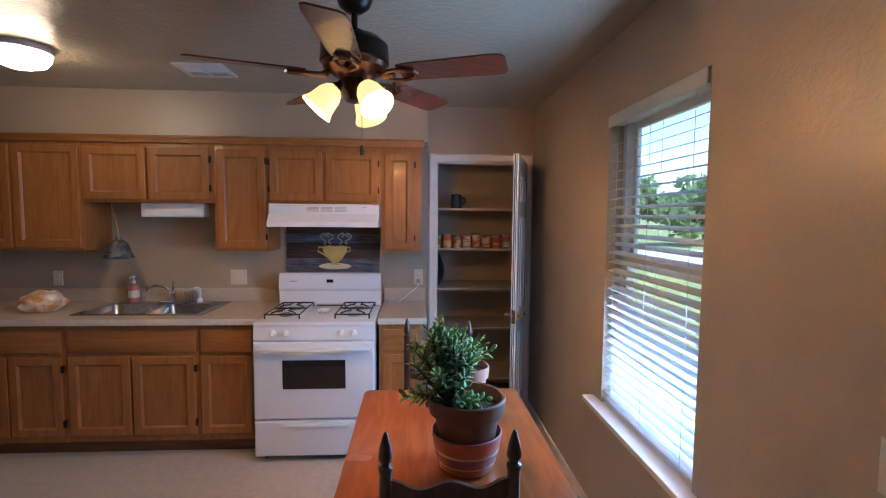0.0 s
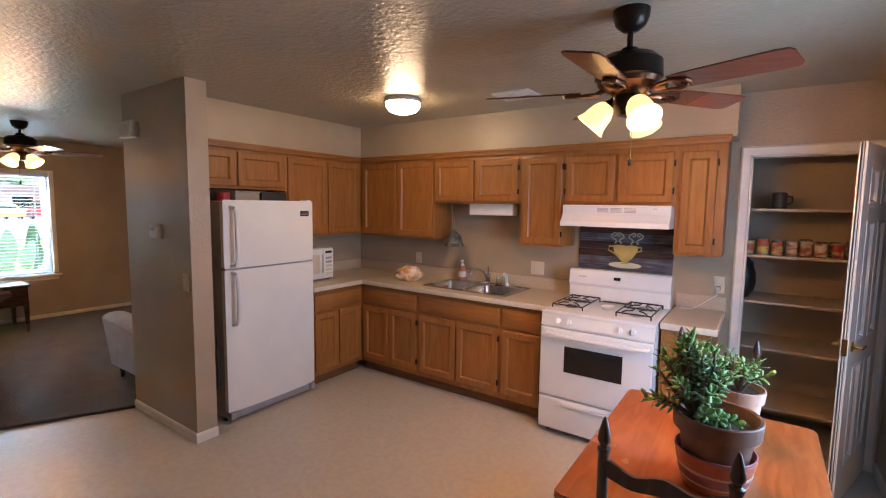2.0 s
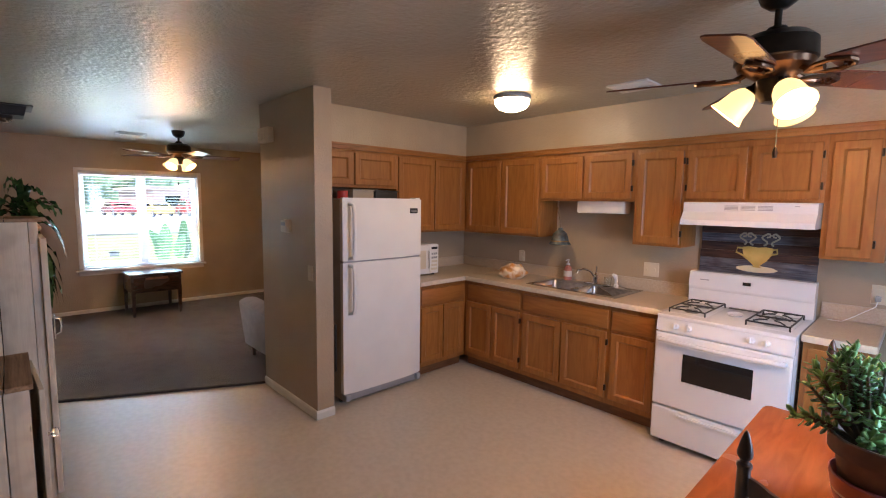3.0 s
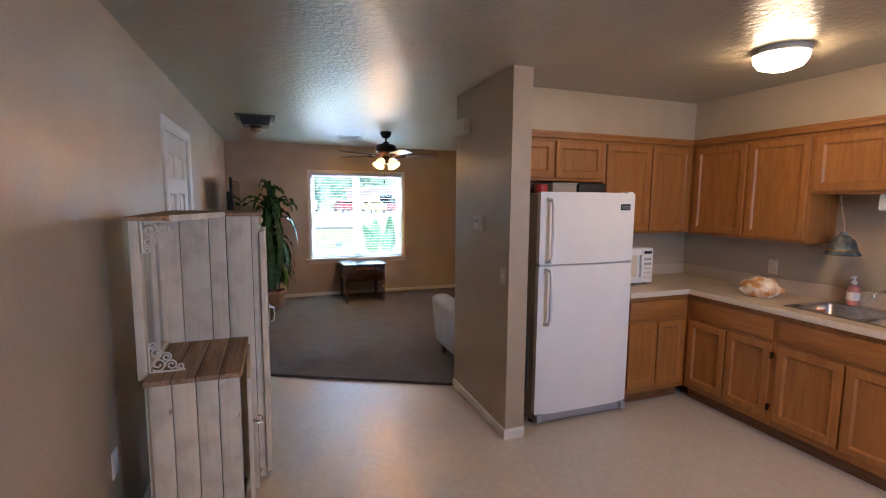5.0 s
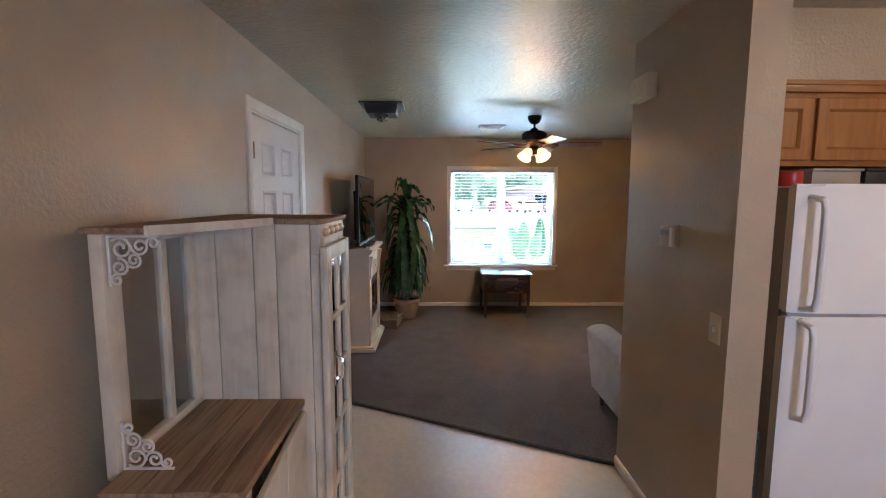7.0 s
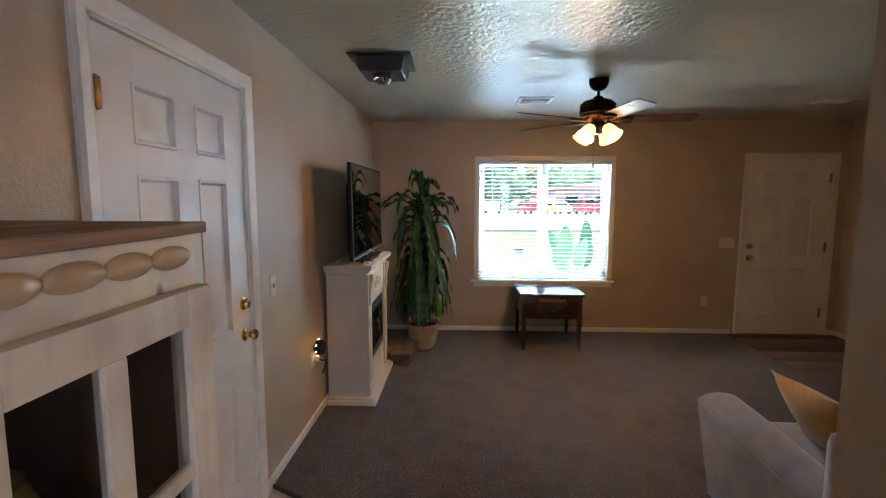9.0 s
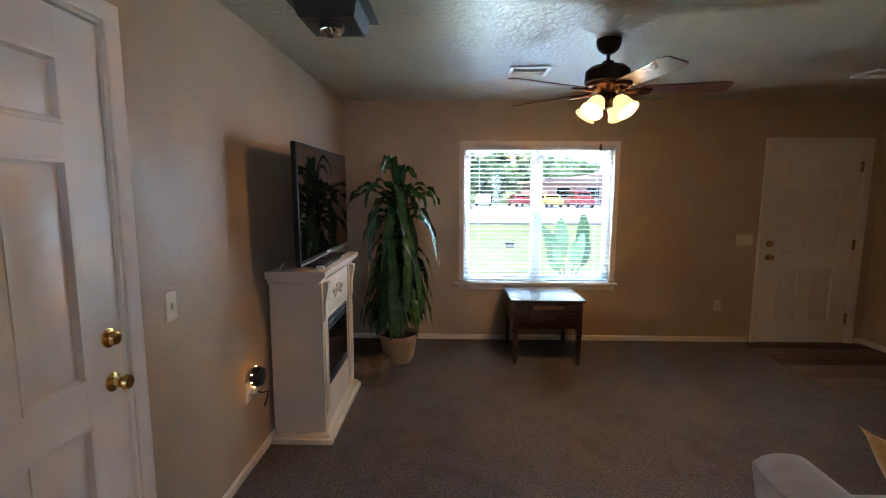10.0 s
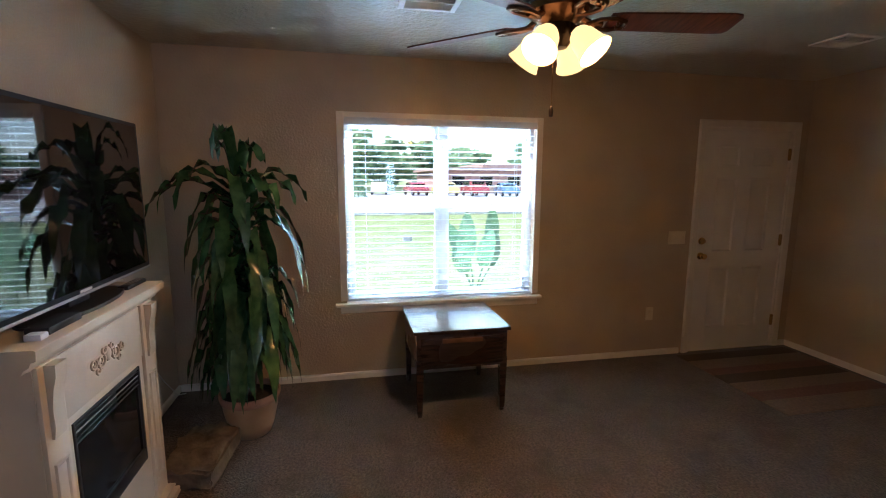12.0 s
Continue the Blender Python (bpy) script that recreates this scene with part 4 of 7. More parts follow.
bm = lathe([(0, 0.004), (0.038, 0.004), (0.052, 0.014), (0.054, 0.013), (0.04, 0.0), (0, 0.0)], 24, Matrix.Translation((0.066, 4.25, 0.9125)) @ Matrix.Diagonal((0.9, 1.35, 1, 1)))
part("dish", bm, ENAMEL, sr)

# ---- range hood ----
hd = thing("range_hood", "white under-cabinet range hood", "range hood", (0.052, 4.43, 1.505))
HX0, HX1 = -0.303, 0.447
bm = extrude_outline([(4.665, 1.664), (4.265, 1.664), (4.255, 1.655), (4.255, 1.598), (4.215, 1.548), (4.205, 1.542), (4.205, 1.506), (4.665, 1.506)], HX0, HX1, "x")
part("canopy", bm, ENAMEL, hd)
for k in range(3):
    gx = -0.045 + k * 0.095
    part("vent_grille", boxes(*[(gx, 4.2515, 1.612 + j * 0.0085, gx + 0.08, 4.2545, 1.6165 + j * 0.0085) for j in range(4)]), GREYPL, hd)
part("badge", boxes((0.335, 4.252, 1.638, 0.36, 4.2545, 1.643)), GREYPL, hd)

# ---- plank picture behind the stove ----
PLANKD = surface("dark_picture_plank", (0.022, 0.012, 0.010), (0.075, 0.035, 0.026), 6.0, (1.2, 5, 16), 0.6, bump=0.3, bump_scale=30, bump_stretch=(0.5, 1, 6))
PLANKB = surface("blue_washed_plank", (0.045, 0.05, 0.07), (0.15, 0.16, 0.19), 6.0, (1.2, 5, 16), 0.6, bump=0.3, bump_scale=30, bump_stretch=(0.5, 1, 6), stain=(0.05, 0.03, 0.028), stain_scale=8, stain_amount=0.8)
CUPY = surface("yellow_cup_paint", (0.50, 0.37, 0.09), (0.58, 0.45, 0.14), 12.0, rough=0.5, stain=(0.36, 0.24, 0.05), stain_scale=9, stain_amount=0.5)
CUPC = surface("cream_saucer_paint", (0.66, 0.60, 0.40), (0.72, 0.66, 0.46), 12.0, rough=0.5)
STEAM = surface("steam_paint", (0.30, 0.28, 0.20), (0.42, 0.39, 0.28), 12.0, rough=0.5)
pc = thing("plank_picture", "picture of a yellow cup on dark and blue planks", "picture", (0.063, NORTH_K - 0.01, 1.127))
random.seed(4)
PY = NORTH_K - 0.022
hs = [0.058, 0.066, 0.060, 0.064, 0.062, 0.064]
z = 1.127
for k, h in enumerate(hs):
    part("plank", boxes((-0.296 + random.uniform(-0.004, 0.002), PY, z + 0.001, 0.420 + random.uniform(-0.002, 0.004), NORTH_K - 0.003, z + h - 0.001), bevel=0.0015), PLANKB if k in (0, 1, 4) else PLANKD, pc)
    z += h
cx = 0.075
cup = [(0.095, 1.345), (0.088, 1.30), (0.06, 1.255), (0.028, 1.225), (0.018, 1.212), (0.036, 1.202), (-0.036, 1.202), (-0.018, 1.212), (-0.028, 1.225), (-0.06, 1.255), (-0.088, 1.30), (-0.095, 1.345), (-0.05, 1.352), (0.0, 1.346), (0.05, 1.352)]
part("cup", extrude_outline([(cx + a, b) for a, b in cup], PY - 0.007, PY - 0.001, "y"), CUPY, pc)
bm = tube([(cx - 0.085, PY - 0.004, 1.335), (cx - 0.125, PY - 0.004, 1.338), (cx - 0.132, PY - 0.004, 1.305), (cx - 0.09, PY - 0.004, 1.285), (cx - 0.06, PY - 0.004, 1.262)], 0.007, 8)
part("cup_handle", bm, CUPY, pc)
bm = tube([(cx + 0.085, PY - 0.004, 1.335), (cx + 0.115, PY - 0.004, 1.340), (cx + 0.118, PY - 0.004, 1.31), (cx + 0.085, PY - 0.004, 1.30)], 0.006, 8)
part("cup_handle", bm, CUPY, pc)
sau = [(cx + 0.125 * math.cos(radians(a)) * (1 + 0.03 * math.cos(radians(a * 9))), 1.190 + 0.024 * math.sin(radians(a))) for a in range(0, 360, 12)]
part("saucer", extrude_outline(sau, PY - 0.006, PY - 0.001, "y"), CUPC, pc)
for k, (dx, f) in enumerate(((-0.085, 1), (-0.03, -1), (0.035, 1), (0.095, -1))):
    pts = [(cx + dx * (1 + 0.2 * t) + f * 0.018 * math.sin(t * 7), PY - 0.003, 1.362 + 0.085 * t) for t in [i / 9 for i in range(10)]]
    pts += [(pts[-1][0] + f * 0.018 * math.sin(q), PY - 0.003, pts[-1][2] - 0.012 + 0.014 * math.cos(q)) for q in (0.8, 1.6, 2.4, 3.4)]
    part("steam_curl", tube(pts, 0.0062, 6), STEAM, pc)


# ---- fridge ----
fr = thing("refrigerator", "white top-freezer refrigerator with long curved handles", "refrigerator", (-2.5, 3.04, 0.0))
FY0, FY1, FX = 2.640, 3.436, -2.19
# body sides drawn darker than the white doors
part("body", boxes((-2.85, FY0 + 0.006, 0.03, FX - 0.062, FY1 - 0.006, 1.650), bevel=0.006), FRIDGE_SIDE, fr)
part("top_panel", boxes((-2.85, FY0 + 0.004, 1.650, FX - 0.055, FY1 - 0.004, 1.656), bevel=0.002), FRIDGE_SKIN, fr)


def curved_door(z0, z1):
    bm = bmesh.new()
    n = 8
    out = [(FX - 0.055, FY0)]
    for k in range(n + 1):
        f = k / n
        out.append((FX - 0.012 + 0.012 * math.sin(math.pi * f) ** 0.6 if 0 < k < n else FX - 0.016, FY0 + (FY1 - FY0) * f))
    out.append((FX - 0.055, FY1))
    extrude_outline(out, z0, z1, "z", bm)
    es = [e for e in bm.edges if e.is_manifold and abs(e.verts[0].co.z - e.verts[1].co.z) < 1e-4]
    bmesh.ops.bevel(bm, geom=es, offset=0.007, segments=2, affect="EDGES")
    return bm


for z0, z1, nm in ((0.085, 1.152, "fridge_door"), (1.166, 1.664, "freezer_door")):
    fd = part(nm, curved_door(z0, z1), FRIDGE_SKIN, fr, smooth=40)
    h0, h1 = (1.185, 1.615) if nm == "freezer_door" else (0.745, 1.135)
    y = FY0 + 0.052
    bm = tube([(FX - 0.006, y, h0), (FX + 0.044, y + 0.008, h0 + 0.012), (FX + 0.054, y + 0.010, h0 + 0.05), (FX + 0.056, y + 0.010, (h0 + h1) / 2), (FX + 0.054, y + 0.010, h1 - 0.05), (FX + 0.044, y + 0.008, h1 - 0.012), (FX - 0.006, y, h1)], [0.012, 0.014, 0.015, 0.015, 0.015, 0.014, 0.012], 10)
    part("handle", bm, FRIDGE_SKIN, fd)
part("seal", boxes((FX - 0.054, FY0 + 0.01, 1.150, FX - 0.020, FY1 - 0.01, 1.168)), GREYPL, fr)
bd = part("badge", boxes((FX - 0.0125, FY1 - 0.135, 1.540, FX + 0.001, FY1 - 0.052, 1.583), bevel=0.001), BLACK, fr)
part("badge_bars", boxes((FX + 0.0005, FY1 - 0.128, 1.552, FX + 0.002, FY1 - 0.060, 1.557), (FX + 0.0005, FY1 - 0.128, 1.563, FX + 0.002, FY1 - 0.060, 1.568)), GREYPL, bd)
part("toe_grille", boxes((FX - 0.055, FY0 + 0.01, 0.02, FX - 0.028, FY1 - 0.01, 0.080), bevel=0.004), GREYPL, fr)
for y in (FY0 + 0.03, FY1 - 0.03):
    part("hinge_cap", boxes((FX - 0.07, y - 0.02, 0.03, FX + 0.006, y + 0.02, 0.083), bevel=0.006), GREYPL, fr)
    part("roller", boxes((-2.78, y - 0.02, 0.0, -2.74, y + 0.02, 0.035), (FX - 0.12, y - 0.02, 0.0, FX - 0.08, y + 0.02, 0.035), bevel=0.006), BLACK, fr)
part("top_hinge_cover", boxes((FX - 0.10, FY1 - 0.06, 1.655, FX - 0.02, FY1 - 0.012, 1.672), bevel=0.005), FRIDGE_SKIN, fr)


# ---- ceiling fans ----
SHADE_K = glowing("lit_frosted_glass", (1.0, 0.52, 0.17), 0.27, (0.50, 0.36, 0.18))
SHADE_L = glowing("lit_frosted_glass_dim", (1.0, 0.52, 0.18), 0.30, (0.50, 0.36, 0.18))
DOME = glowing("lit_dome_glass", (1.0, 0.68, 0.36), 5.5)


def ceiling_fan(label, at, angle, radius, blade_z, shades, shade_mat, shade_turn, watts, drop=0.305):
    """Canopy, rod, motor, five blades on scrolled arms, light kit and pull chain; at: the point on the ceiling."""
    x, y = at
    f = thing("ceiling_fan", label, "ceiling fan", (x, y, H))
    M = Matrix.Translation((x, y, 0))
    part("canopy", lathe([(0.012, H - 0.085), (0.03, H - 0.082), (0.058, H - 0.06), (0.070, H - 0.03), (0.072, H), (0, H)], 28, M), BRONZE, f)
    part("downrod", tube([(x, y, H - 0.08), (x, y, blade_z + 0.16)], 0.012, 12), BRONZE, f)
    bz = blade_z
    part("motor_housing", lathe([(0, bz + 0.175), (0.03, bz + 0.172), (0.045, bz + 0.150), (0.10, bz + 0.140), (0.128, bz + 0.115), (0.132, bz + 0.05), (0.125, bz + 0.045)], 32, M), BRONZE, f)
    part("motor_band", lathe([(0.125, bz + 0.045), (0.118, bz + 0.025), (0.085, bz + 0.005), (0.055, bz - 0.015), (0, bz - 0.018)], 32, M), COPPERY, f)
    part("light_kit", lathe([(0, bz - 0.012), (0.055, bz - 0.015), (0.058, bz - 0.055), (0.048, bz - 0.075), (0.035, bz - 0.095), (0, bz - 0.105)], 28, M), BRONZE, f)
    for k in range(5):
        A = M @ Matrix.Rotation(radians(angle + 72 * k), 4, "Z") @ Matrix.Translation((0, 0, bz)) @ Matrix.Rotation(radians(-12), 4, "X")
        bm = bmesh.new()
        r0, r1 = 0.185, radius
        out = [(r0, -0.050), (r0 + 0.05, -0.058), (r1 - 0.05, -0.068), (r1 - 0.012, -0.062), (r1, -0.045), (r1, 0.045), (r1 - 0.012, 0.062), (r1 - 0.05, 0.068), (r0 + 0.05, 0.058), (r0, 0.050)]
        extrude_outline(out, 0.0, 0.006, "z", bm)
        bmesh.ops.transform(bm, matrix=A, verts=bm.verts)
        blade = part("blade", bm, BLADE, f, smooth=0)
        bm = bmesh.new()
        ring = [(0.105, 0.0), (0.15, -0.032), (0.20, -0.040), (0.245, -0.020), (0.252, 0.0), (0.245, 0.020), (0.20, 0.040), (0.15, 0.032), (0.105, 0.0)]
        tube([A @ Vector((a, b, -0.008)) for a, b in ring], 0.008, 6, bm)
        tube([A @ Vector((0.09, 0, 0.012)), A @ Vector((0.125, 0, -0.006)), A @ Vector((0.165, 0, -0.008))], 0.011, 8, bm)
        for b in (-0.022, 0.0, 0.022):
            tube([A @ Vector((0.225, b, -0.014)), A @ Vector((0.225, b, 0.008))], 0.006, 8, bm)
        part("blade_arm", bm, COPPERY, blade)
    for k in range(shades):
        ph = radians(shade_turn + 360 / shades * k)
        base = Vector((x + 0.045 * math.cos(ph), y + 0.045 * math.sin(ph), bz - 0.020))
        S = Matrix.Translation(base) @ Matrix.Rotation(ph, 4, "Z") @ Matrix.Rotation(radians(180 - 42), 4, "Y")
        arm = part("lamp_arm", lathe([(0.012, 0.0), (0.014, 0.02), (0.022, 0.03), (0.024, 0.045), (0.02, 0.05)], 16, S), BRONZE, f)
        prof = [(0.022, 0.038), (0.034, 0.05), (0.045, 0.075), (0.049, 0.10), (0.053, 0.125), (0.064, 0.15), (0.061, 0.151), (0.050, 0.125), (0.046, 0.10), (0.042, 0.075), (0.031, 0.052), (0.02, 0.042)]
        part("shade", lathe([(a * 1.06, b) for a, b in prof], 24, S), shade_mat, arm, smooth=60)
        lamp = bpy.data.lights.new("fan_bulb", "POINT")
        lamp.energy, lamp.color, lamp.shadow_soft_size = watts, (1.0, 0.47, 0.16), 0.026
        new("fan_bulb", lamp).location = S @ Vector((0, 0, 0.118))
    cx, cy = x + 0.03, y - 0.03
    bm = bmesh.new()
    tube([(cx, cy, bz - 0.09), (cx, cy, bz - drop + 0.04)], 0.0016, 5, bm)
    chain = part("pull_chain", bm, OLDBRASS, f)
    part("chain_pull", lathe([(0, bz - drop), (0.007, bz - drop + 0.002), (0.009, bz - drop + 0.02), (0.005, bz - drop + 0.037), (0, bz - drop + 0.043)], 10, Matrix.Translation((cx, cy, 0))), BRONZE, chain)
    return f


ceiling_fan("dark bronze ceiling fan, cherry blades, lit glass shades", (0.465, 2.860), -19, 0.585, 2.120, 3, SHADE_K, 70, 3.8)
ceiling_fan("dark ceiling fan with cherry blades and lit shades", (-5.330, 2.300), 9, 0.675, 2.145, 4, SHADE_L, 40, 2.3, 0.35)

# ---- dome light and vents ----
dl = thing("dome_light", "lit flush-mounted round ceiling light with metal rim", "ceiling light", (-1.33, 3.58, H))
DM = Matrix.Translation((-1.33, 3.58, 0))
part("rim", lathe([(0.135, H), (0.140, H - 0.012), (0.138, H - 0.030), (0.128, H - 0.034), (0.12, H - 0.03)], 36, DM), GREYPL, dl)
part("diffuser", lathe([(0.130, H - 0.030), (0.127, H - 0.06), (0.104, H - 0.092), (0.055, H - 0.110), (0, H - 0.115)], 36, DM), DOME, dl, smooth=80)


def ceiling_vent(x0, y0, x1, y1, across, label):
    v = thing("ceiling_vent", label, "vent", ((x0 + x1) / 2, (y0 + y1) / 2, H), "ceiling vents")
    z = H - 0.012
    part("frame", boxes((x0, y0, z, x1, y0 + 0.03, H), (x0, y1 - 0.03, z, x1, y1, H), (x0, y0 + 0.03, z, x0 + 0.03, y1 - 0.03, H), (x1 - 0.03, y0 + 0.03, z, x1, y1 - 0.03, H), bevel=0.003), TRIM, v)
    part("backing", boxes((x0 + 0.02, y0 + 0.02, H - 0.003, x1 - 0.02, y1 - 0.02, H - 0.001)), BLACK, v)
    n = 9
    for k in range(n):
        f = (k + 0.5) / n
        bm = bmesh.new()
        if across == "x":
            c = Matrix.Translation(((x0 + x1) / 2, y0 + 0.03 + (y1 - y0 - 0.06) * f, H - 0.009)) @ Matrix.Rotation(radians(38 if f > 0.5 else -38), 4, "X")
            box(bm, -(x1 - x0) / 2 + 0.03, -0.008, -0.0008, (x1 - x0) / 2 - 0.03, 0.008, 0.0008, m=c)
        else:
            c = Matrix.Translation((x0 + 0.03 + (x1 - x0 - 0.06) * f, (y0 + y1) / 2, H - 0.009)) @ Matrix.Rotation(radians(38 if f > 0.5 else -38), 4, "Y")
            box(bm, -0.008, -(y1 - y0) / 2 + 0.03, -0.0008, 0.008, (y1 - y0) / 2 - 0.03, 0.0008, m=c)
        part("slat", bm, TRIM, v)
    part("divider", boxes(((x0 + x1) / 2 - 0.006, y0 + 0.03, H - 0.014, (x0 + x1) / 2 + 0.006, y1 - 0.03, H - 0.004)), TRIM, v)


ceiling_vent(-0.68, 3.77, -0.40, 4.02, "x", "white louvred ceiling air vent")
ceiling_vent(-6.155, 1.79, -5.905, 2.09, "y", "white louvred ceiling air vent")
ceiling_vent(-6.25, 4.46, -6.00, 4.74, "y", "white louvred ceiling air vent near the entry")

# ---- pantry shelves and goods ----
for k, z in enumerate((0.215, 0.650, 0.988, 1.322, 1.655)):
    sh = thing("pantry_shelf", "tan painted wooden pantry shelf", "shelf", (1.2, 5.0, z), "pantry shelves")
    part("board", boxes((0.80, 4.84, z - 0.019, EAST, 5.30, z), bevel=0.002), LAMINATE, sh)
    part("cleat", boxes((0.80, 4.86, z - 0.055, 0.815, 5.30, z - 0.019)), WALL, sh)
CANS = [surface("can_label", a, b, 9.0, (1, 1, 3), 0.35, lo=0.45, hi=0.55) for a, b in (((0.45, 0.05, 0.04), (0.62, 0.42, 0.16)), ((0.55, 0.46, 0.12), (0.40, 0.10, 0.05)), ((0.12, 0.25, 0.07), (0.55, 0.40, 0.20)), ((0.42, 0.12, 0.07), (0.60, 0.52, 0.40)))]
random.seed(8)
can_bodies = {}
for row in range(2):
    for k in range(8):
        ci = random.randrange(4)
        hgt = (0.105, 0.118)[k % 3 == 1]
        xk, yk = 0.885 + k * 0.083 + random.uniform(-0.006, 0.006), 4.90 + row * 0.09 + random.uniform(-0.01, 0.01)
        c = thing("food_can", "tin food can with a printed label", "can", (xk, yk, 1.322), "cans on the pantry shelf")
        part("tin", lathe([(0, 0), (0.034, 0), (0.0345, 0.004), (0.033, 0.006), (0.033, hgt - 0.006), (0.0345, hgt - 0.003), (0.034, hgt), (0.031, hgt - 0.003), (0, hgt - 0.003)], 18), STEEL, c, local=True)
        part("label", lathe([(0.0336, 0.008), (0.0336, hgt - 0.008)], 18), CANS[ci], c, local=True)
for xk, hgt in ((0.84, 0.15),):
    jar = thing("glass_jar", "dark glass jar on the pantry shelf", "jar", (xk, 4.90, 1.322))
    part("jar_body", lathe([(0, 0), (0.028, 0), (0.03, 0.01), (0.03, 0.10), (0.02, 0.12), (0.02, 0.13)], 16), BLACK, jar, local=True)
    part("lid", lathe([(0.023, 0.128), (0.023, 0.148), (0, 0.149)], 16), CREAMPL, jar, local=True)
mug = thing("black_canister", "black kitchen canister on the upper pantry shelf", "canister", (1.045, 4.93, 1.655))
part("body", lathe([(0, 0), (0.045, 0), (0.048, 0.01), (0.048, 0.10), (0.042, 0.115), (0, 0.117)], 20), BLACK, mug, local=True)
part("handle", tube([(0.045, 0, 0.09), (0.072, 0, 0.085), (0.074, 0, 0.045), (0.046, 0, 0.03)], 0.006, 8), BLACK, mug, local=True)
bm = bmesh.new()
bmesh.ops.create_icosphere(bm, subdivisions=3, radius=1.0)
for v in bm.verts:
    k = 1 + 0.18 * noise.noise(v.co * 2.5)
    v.co = Vector((v.co.x * 0.07 * k, v.co.y * 0.09 * k, max(v.co.z, -0.93) * 0.155 * k))
zmin = min(v.co.z for v in bm.verts)
bmesh.ops.translate(bm, verts=bm.verts, vec=(0.872, 4.93, 0.988 - zmin + 0.001))
tagged(part("black_bag", bm, BLACK, smooth=80), "black plastic bag slumped on a pantry shelf", "bag")

# ---- wall plates ----
def wall_plate(name, label, m, w, h, kind, material=CREAMPL):
    """A switch or outlet plate; m maps (across, out, up) with its lower corner at the origin."""
    p = thing(name, label, "outlet" if kind == "outlet" else "switch", tuple(m.translation), "wall plates")
    part("plate", loops(bmesh.new(), w, h, [(0, 0), (0, 0.003), (0.004, 0.006)], m), material, p)
    n = max(1, round(w / 0.06))
    for k in range(n):
        u = w * (k + 0.5) / n
        bm = bmesh.new()
        if kind == "outlet":
            bm.free()
            for v in (h * 0.30, h * 0.70):
                part("socket", box(bmesh.new(), u - 0.016, 0.004, v - 0.013, u + 0.016, 0.0085, v + 0.013, bevel=0.003, m=m), material, p)
        else:
            box(bm, u - 0.006, 0.004, h / 2 - 0.012, u + 0.006, 0.015, h / 2 + 0.012, bevel=0.002, m=m)
            part("toggle", bm, material, p)
    return p


wall_plate("light_switch", "cream double switch plate above the worktop", facing_south(-0.735, NORTH_K, 1.04), 0.125, 0.118, "switch")
wall_plate("wall_outlet", "cream outlet with a plug above the worktop", facing_south(0.690, NORTH_K, 1.04), 0.072, 0.122, "outlet")
wall_plate("wall_outlet", "cream outlet in the worktop corner", facing_south(-2.05, NORTH_K, 1.035), 0.070, 0.112, "outlet")
wall_plate("light_switch", "cream switch plate on the wall end", facing_south(-2.245, STUB[1], 1.045), 0.072, 0.115, "switch")
wall_plate("light_switch", "cream switch plate beside the side door", facing_north(-4.18, SOUTH, 1.035), 0.072, 0.120, "switch")
wall_plate("light_switch", "wide cream switch plate beside the entry door", facing_east(WEST, 4.235, 1.015), 0.165, 0.115, "switch")
wall_plate("wall_outlet", "cream outlet low on the living room wall", facing_east(WEST, 4.065, 0.34), 0.072, 0.115, "outlet")
wall_plate("wall_outlet", "white outlet low on the wall by the cabinet", facing_north(-1.70, SOUTH, 0.41), 0.072, 0.115, "outlet", WHITEPL)
wall_plate("light_switch", "cream switch plate on the kitchen window wall", facing_west(EAST, 1.80, 1.035), 0.072, 0.115, "switch")
pl = thing("plug_and_cord", "dark plug with a pale cord lying on the worktop", "cord", (0.726, NORTH_K - 0.03, 1.075))
part("plug", boxes((0.712, NORTH_K - 0.045, 1.062, 0.740, NORTH_K - 0.0085, 1.094), bevel=0.005), GREYPL, pl)
part("cord", tube([(0.726, NORTH_K - 0.04, 1.062), (0.72, NORTH_K - 0.05, 1.03), (0.67, NORTH_K - 0.05, 0.99), (0.62, NORTH_K - 0.07, 0.95), (0.57, NORTH_K - 0.09, 0.918), (0.50, NORTH_K - 0.09, 0.9165)], 0.003, 6), WHITEPL, pl)

th = thing("thermostat", "old rectangular beige thermostat on the wall end", "thermostat", (-2.565, STUB[1], 1.385))
part("base", boxes((-2.62, STUB[1] - 0.012, 1.383, -2.51, STUB[1], 1.487), bevel=0.003), CREAMPL, th)
part("cover", boxes((-2.612, STUB[1] - 0.045, 1.390, -2.518, STUB[1] - 0.012, 1.480), bevel=0.006), CREAMPL, th)
part("dial_window", boxes((-2.60, STUB[1] - 0.0475, 1.440, -2.53, STUB[1] - 0.0445, 1.466)), GREYPL, th)
ch = thing("door_chime", "cream doorbell chime box high on the wall", "door chime", (-2.90, STUB[1], 2.10))
part("cover", boxes((-3.00, STUB[1] - 0.055, 2.105, -2.80, STUB[1], 2.225), bevel=0.008), CREAMPL, ch)
part("slots", boxes(*[(-2.985 + 0.03 * k, STUB[1] - 0.0565, 2.125, -2.972 + 0.03 * k, STUB[1] - 0.0548, 2.205) for k in range(6)]), LAMEDGE, ch)

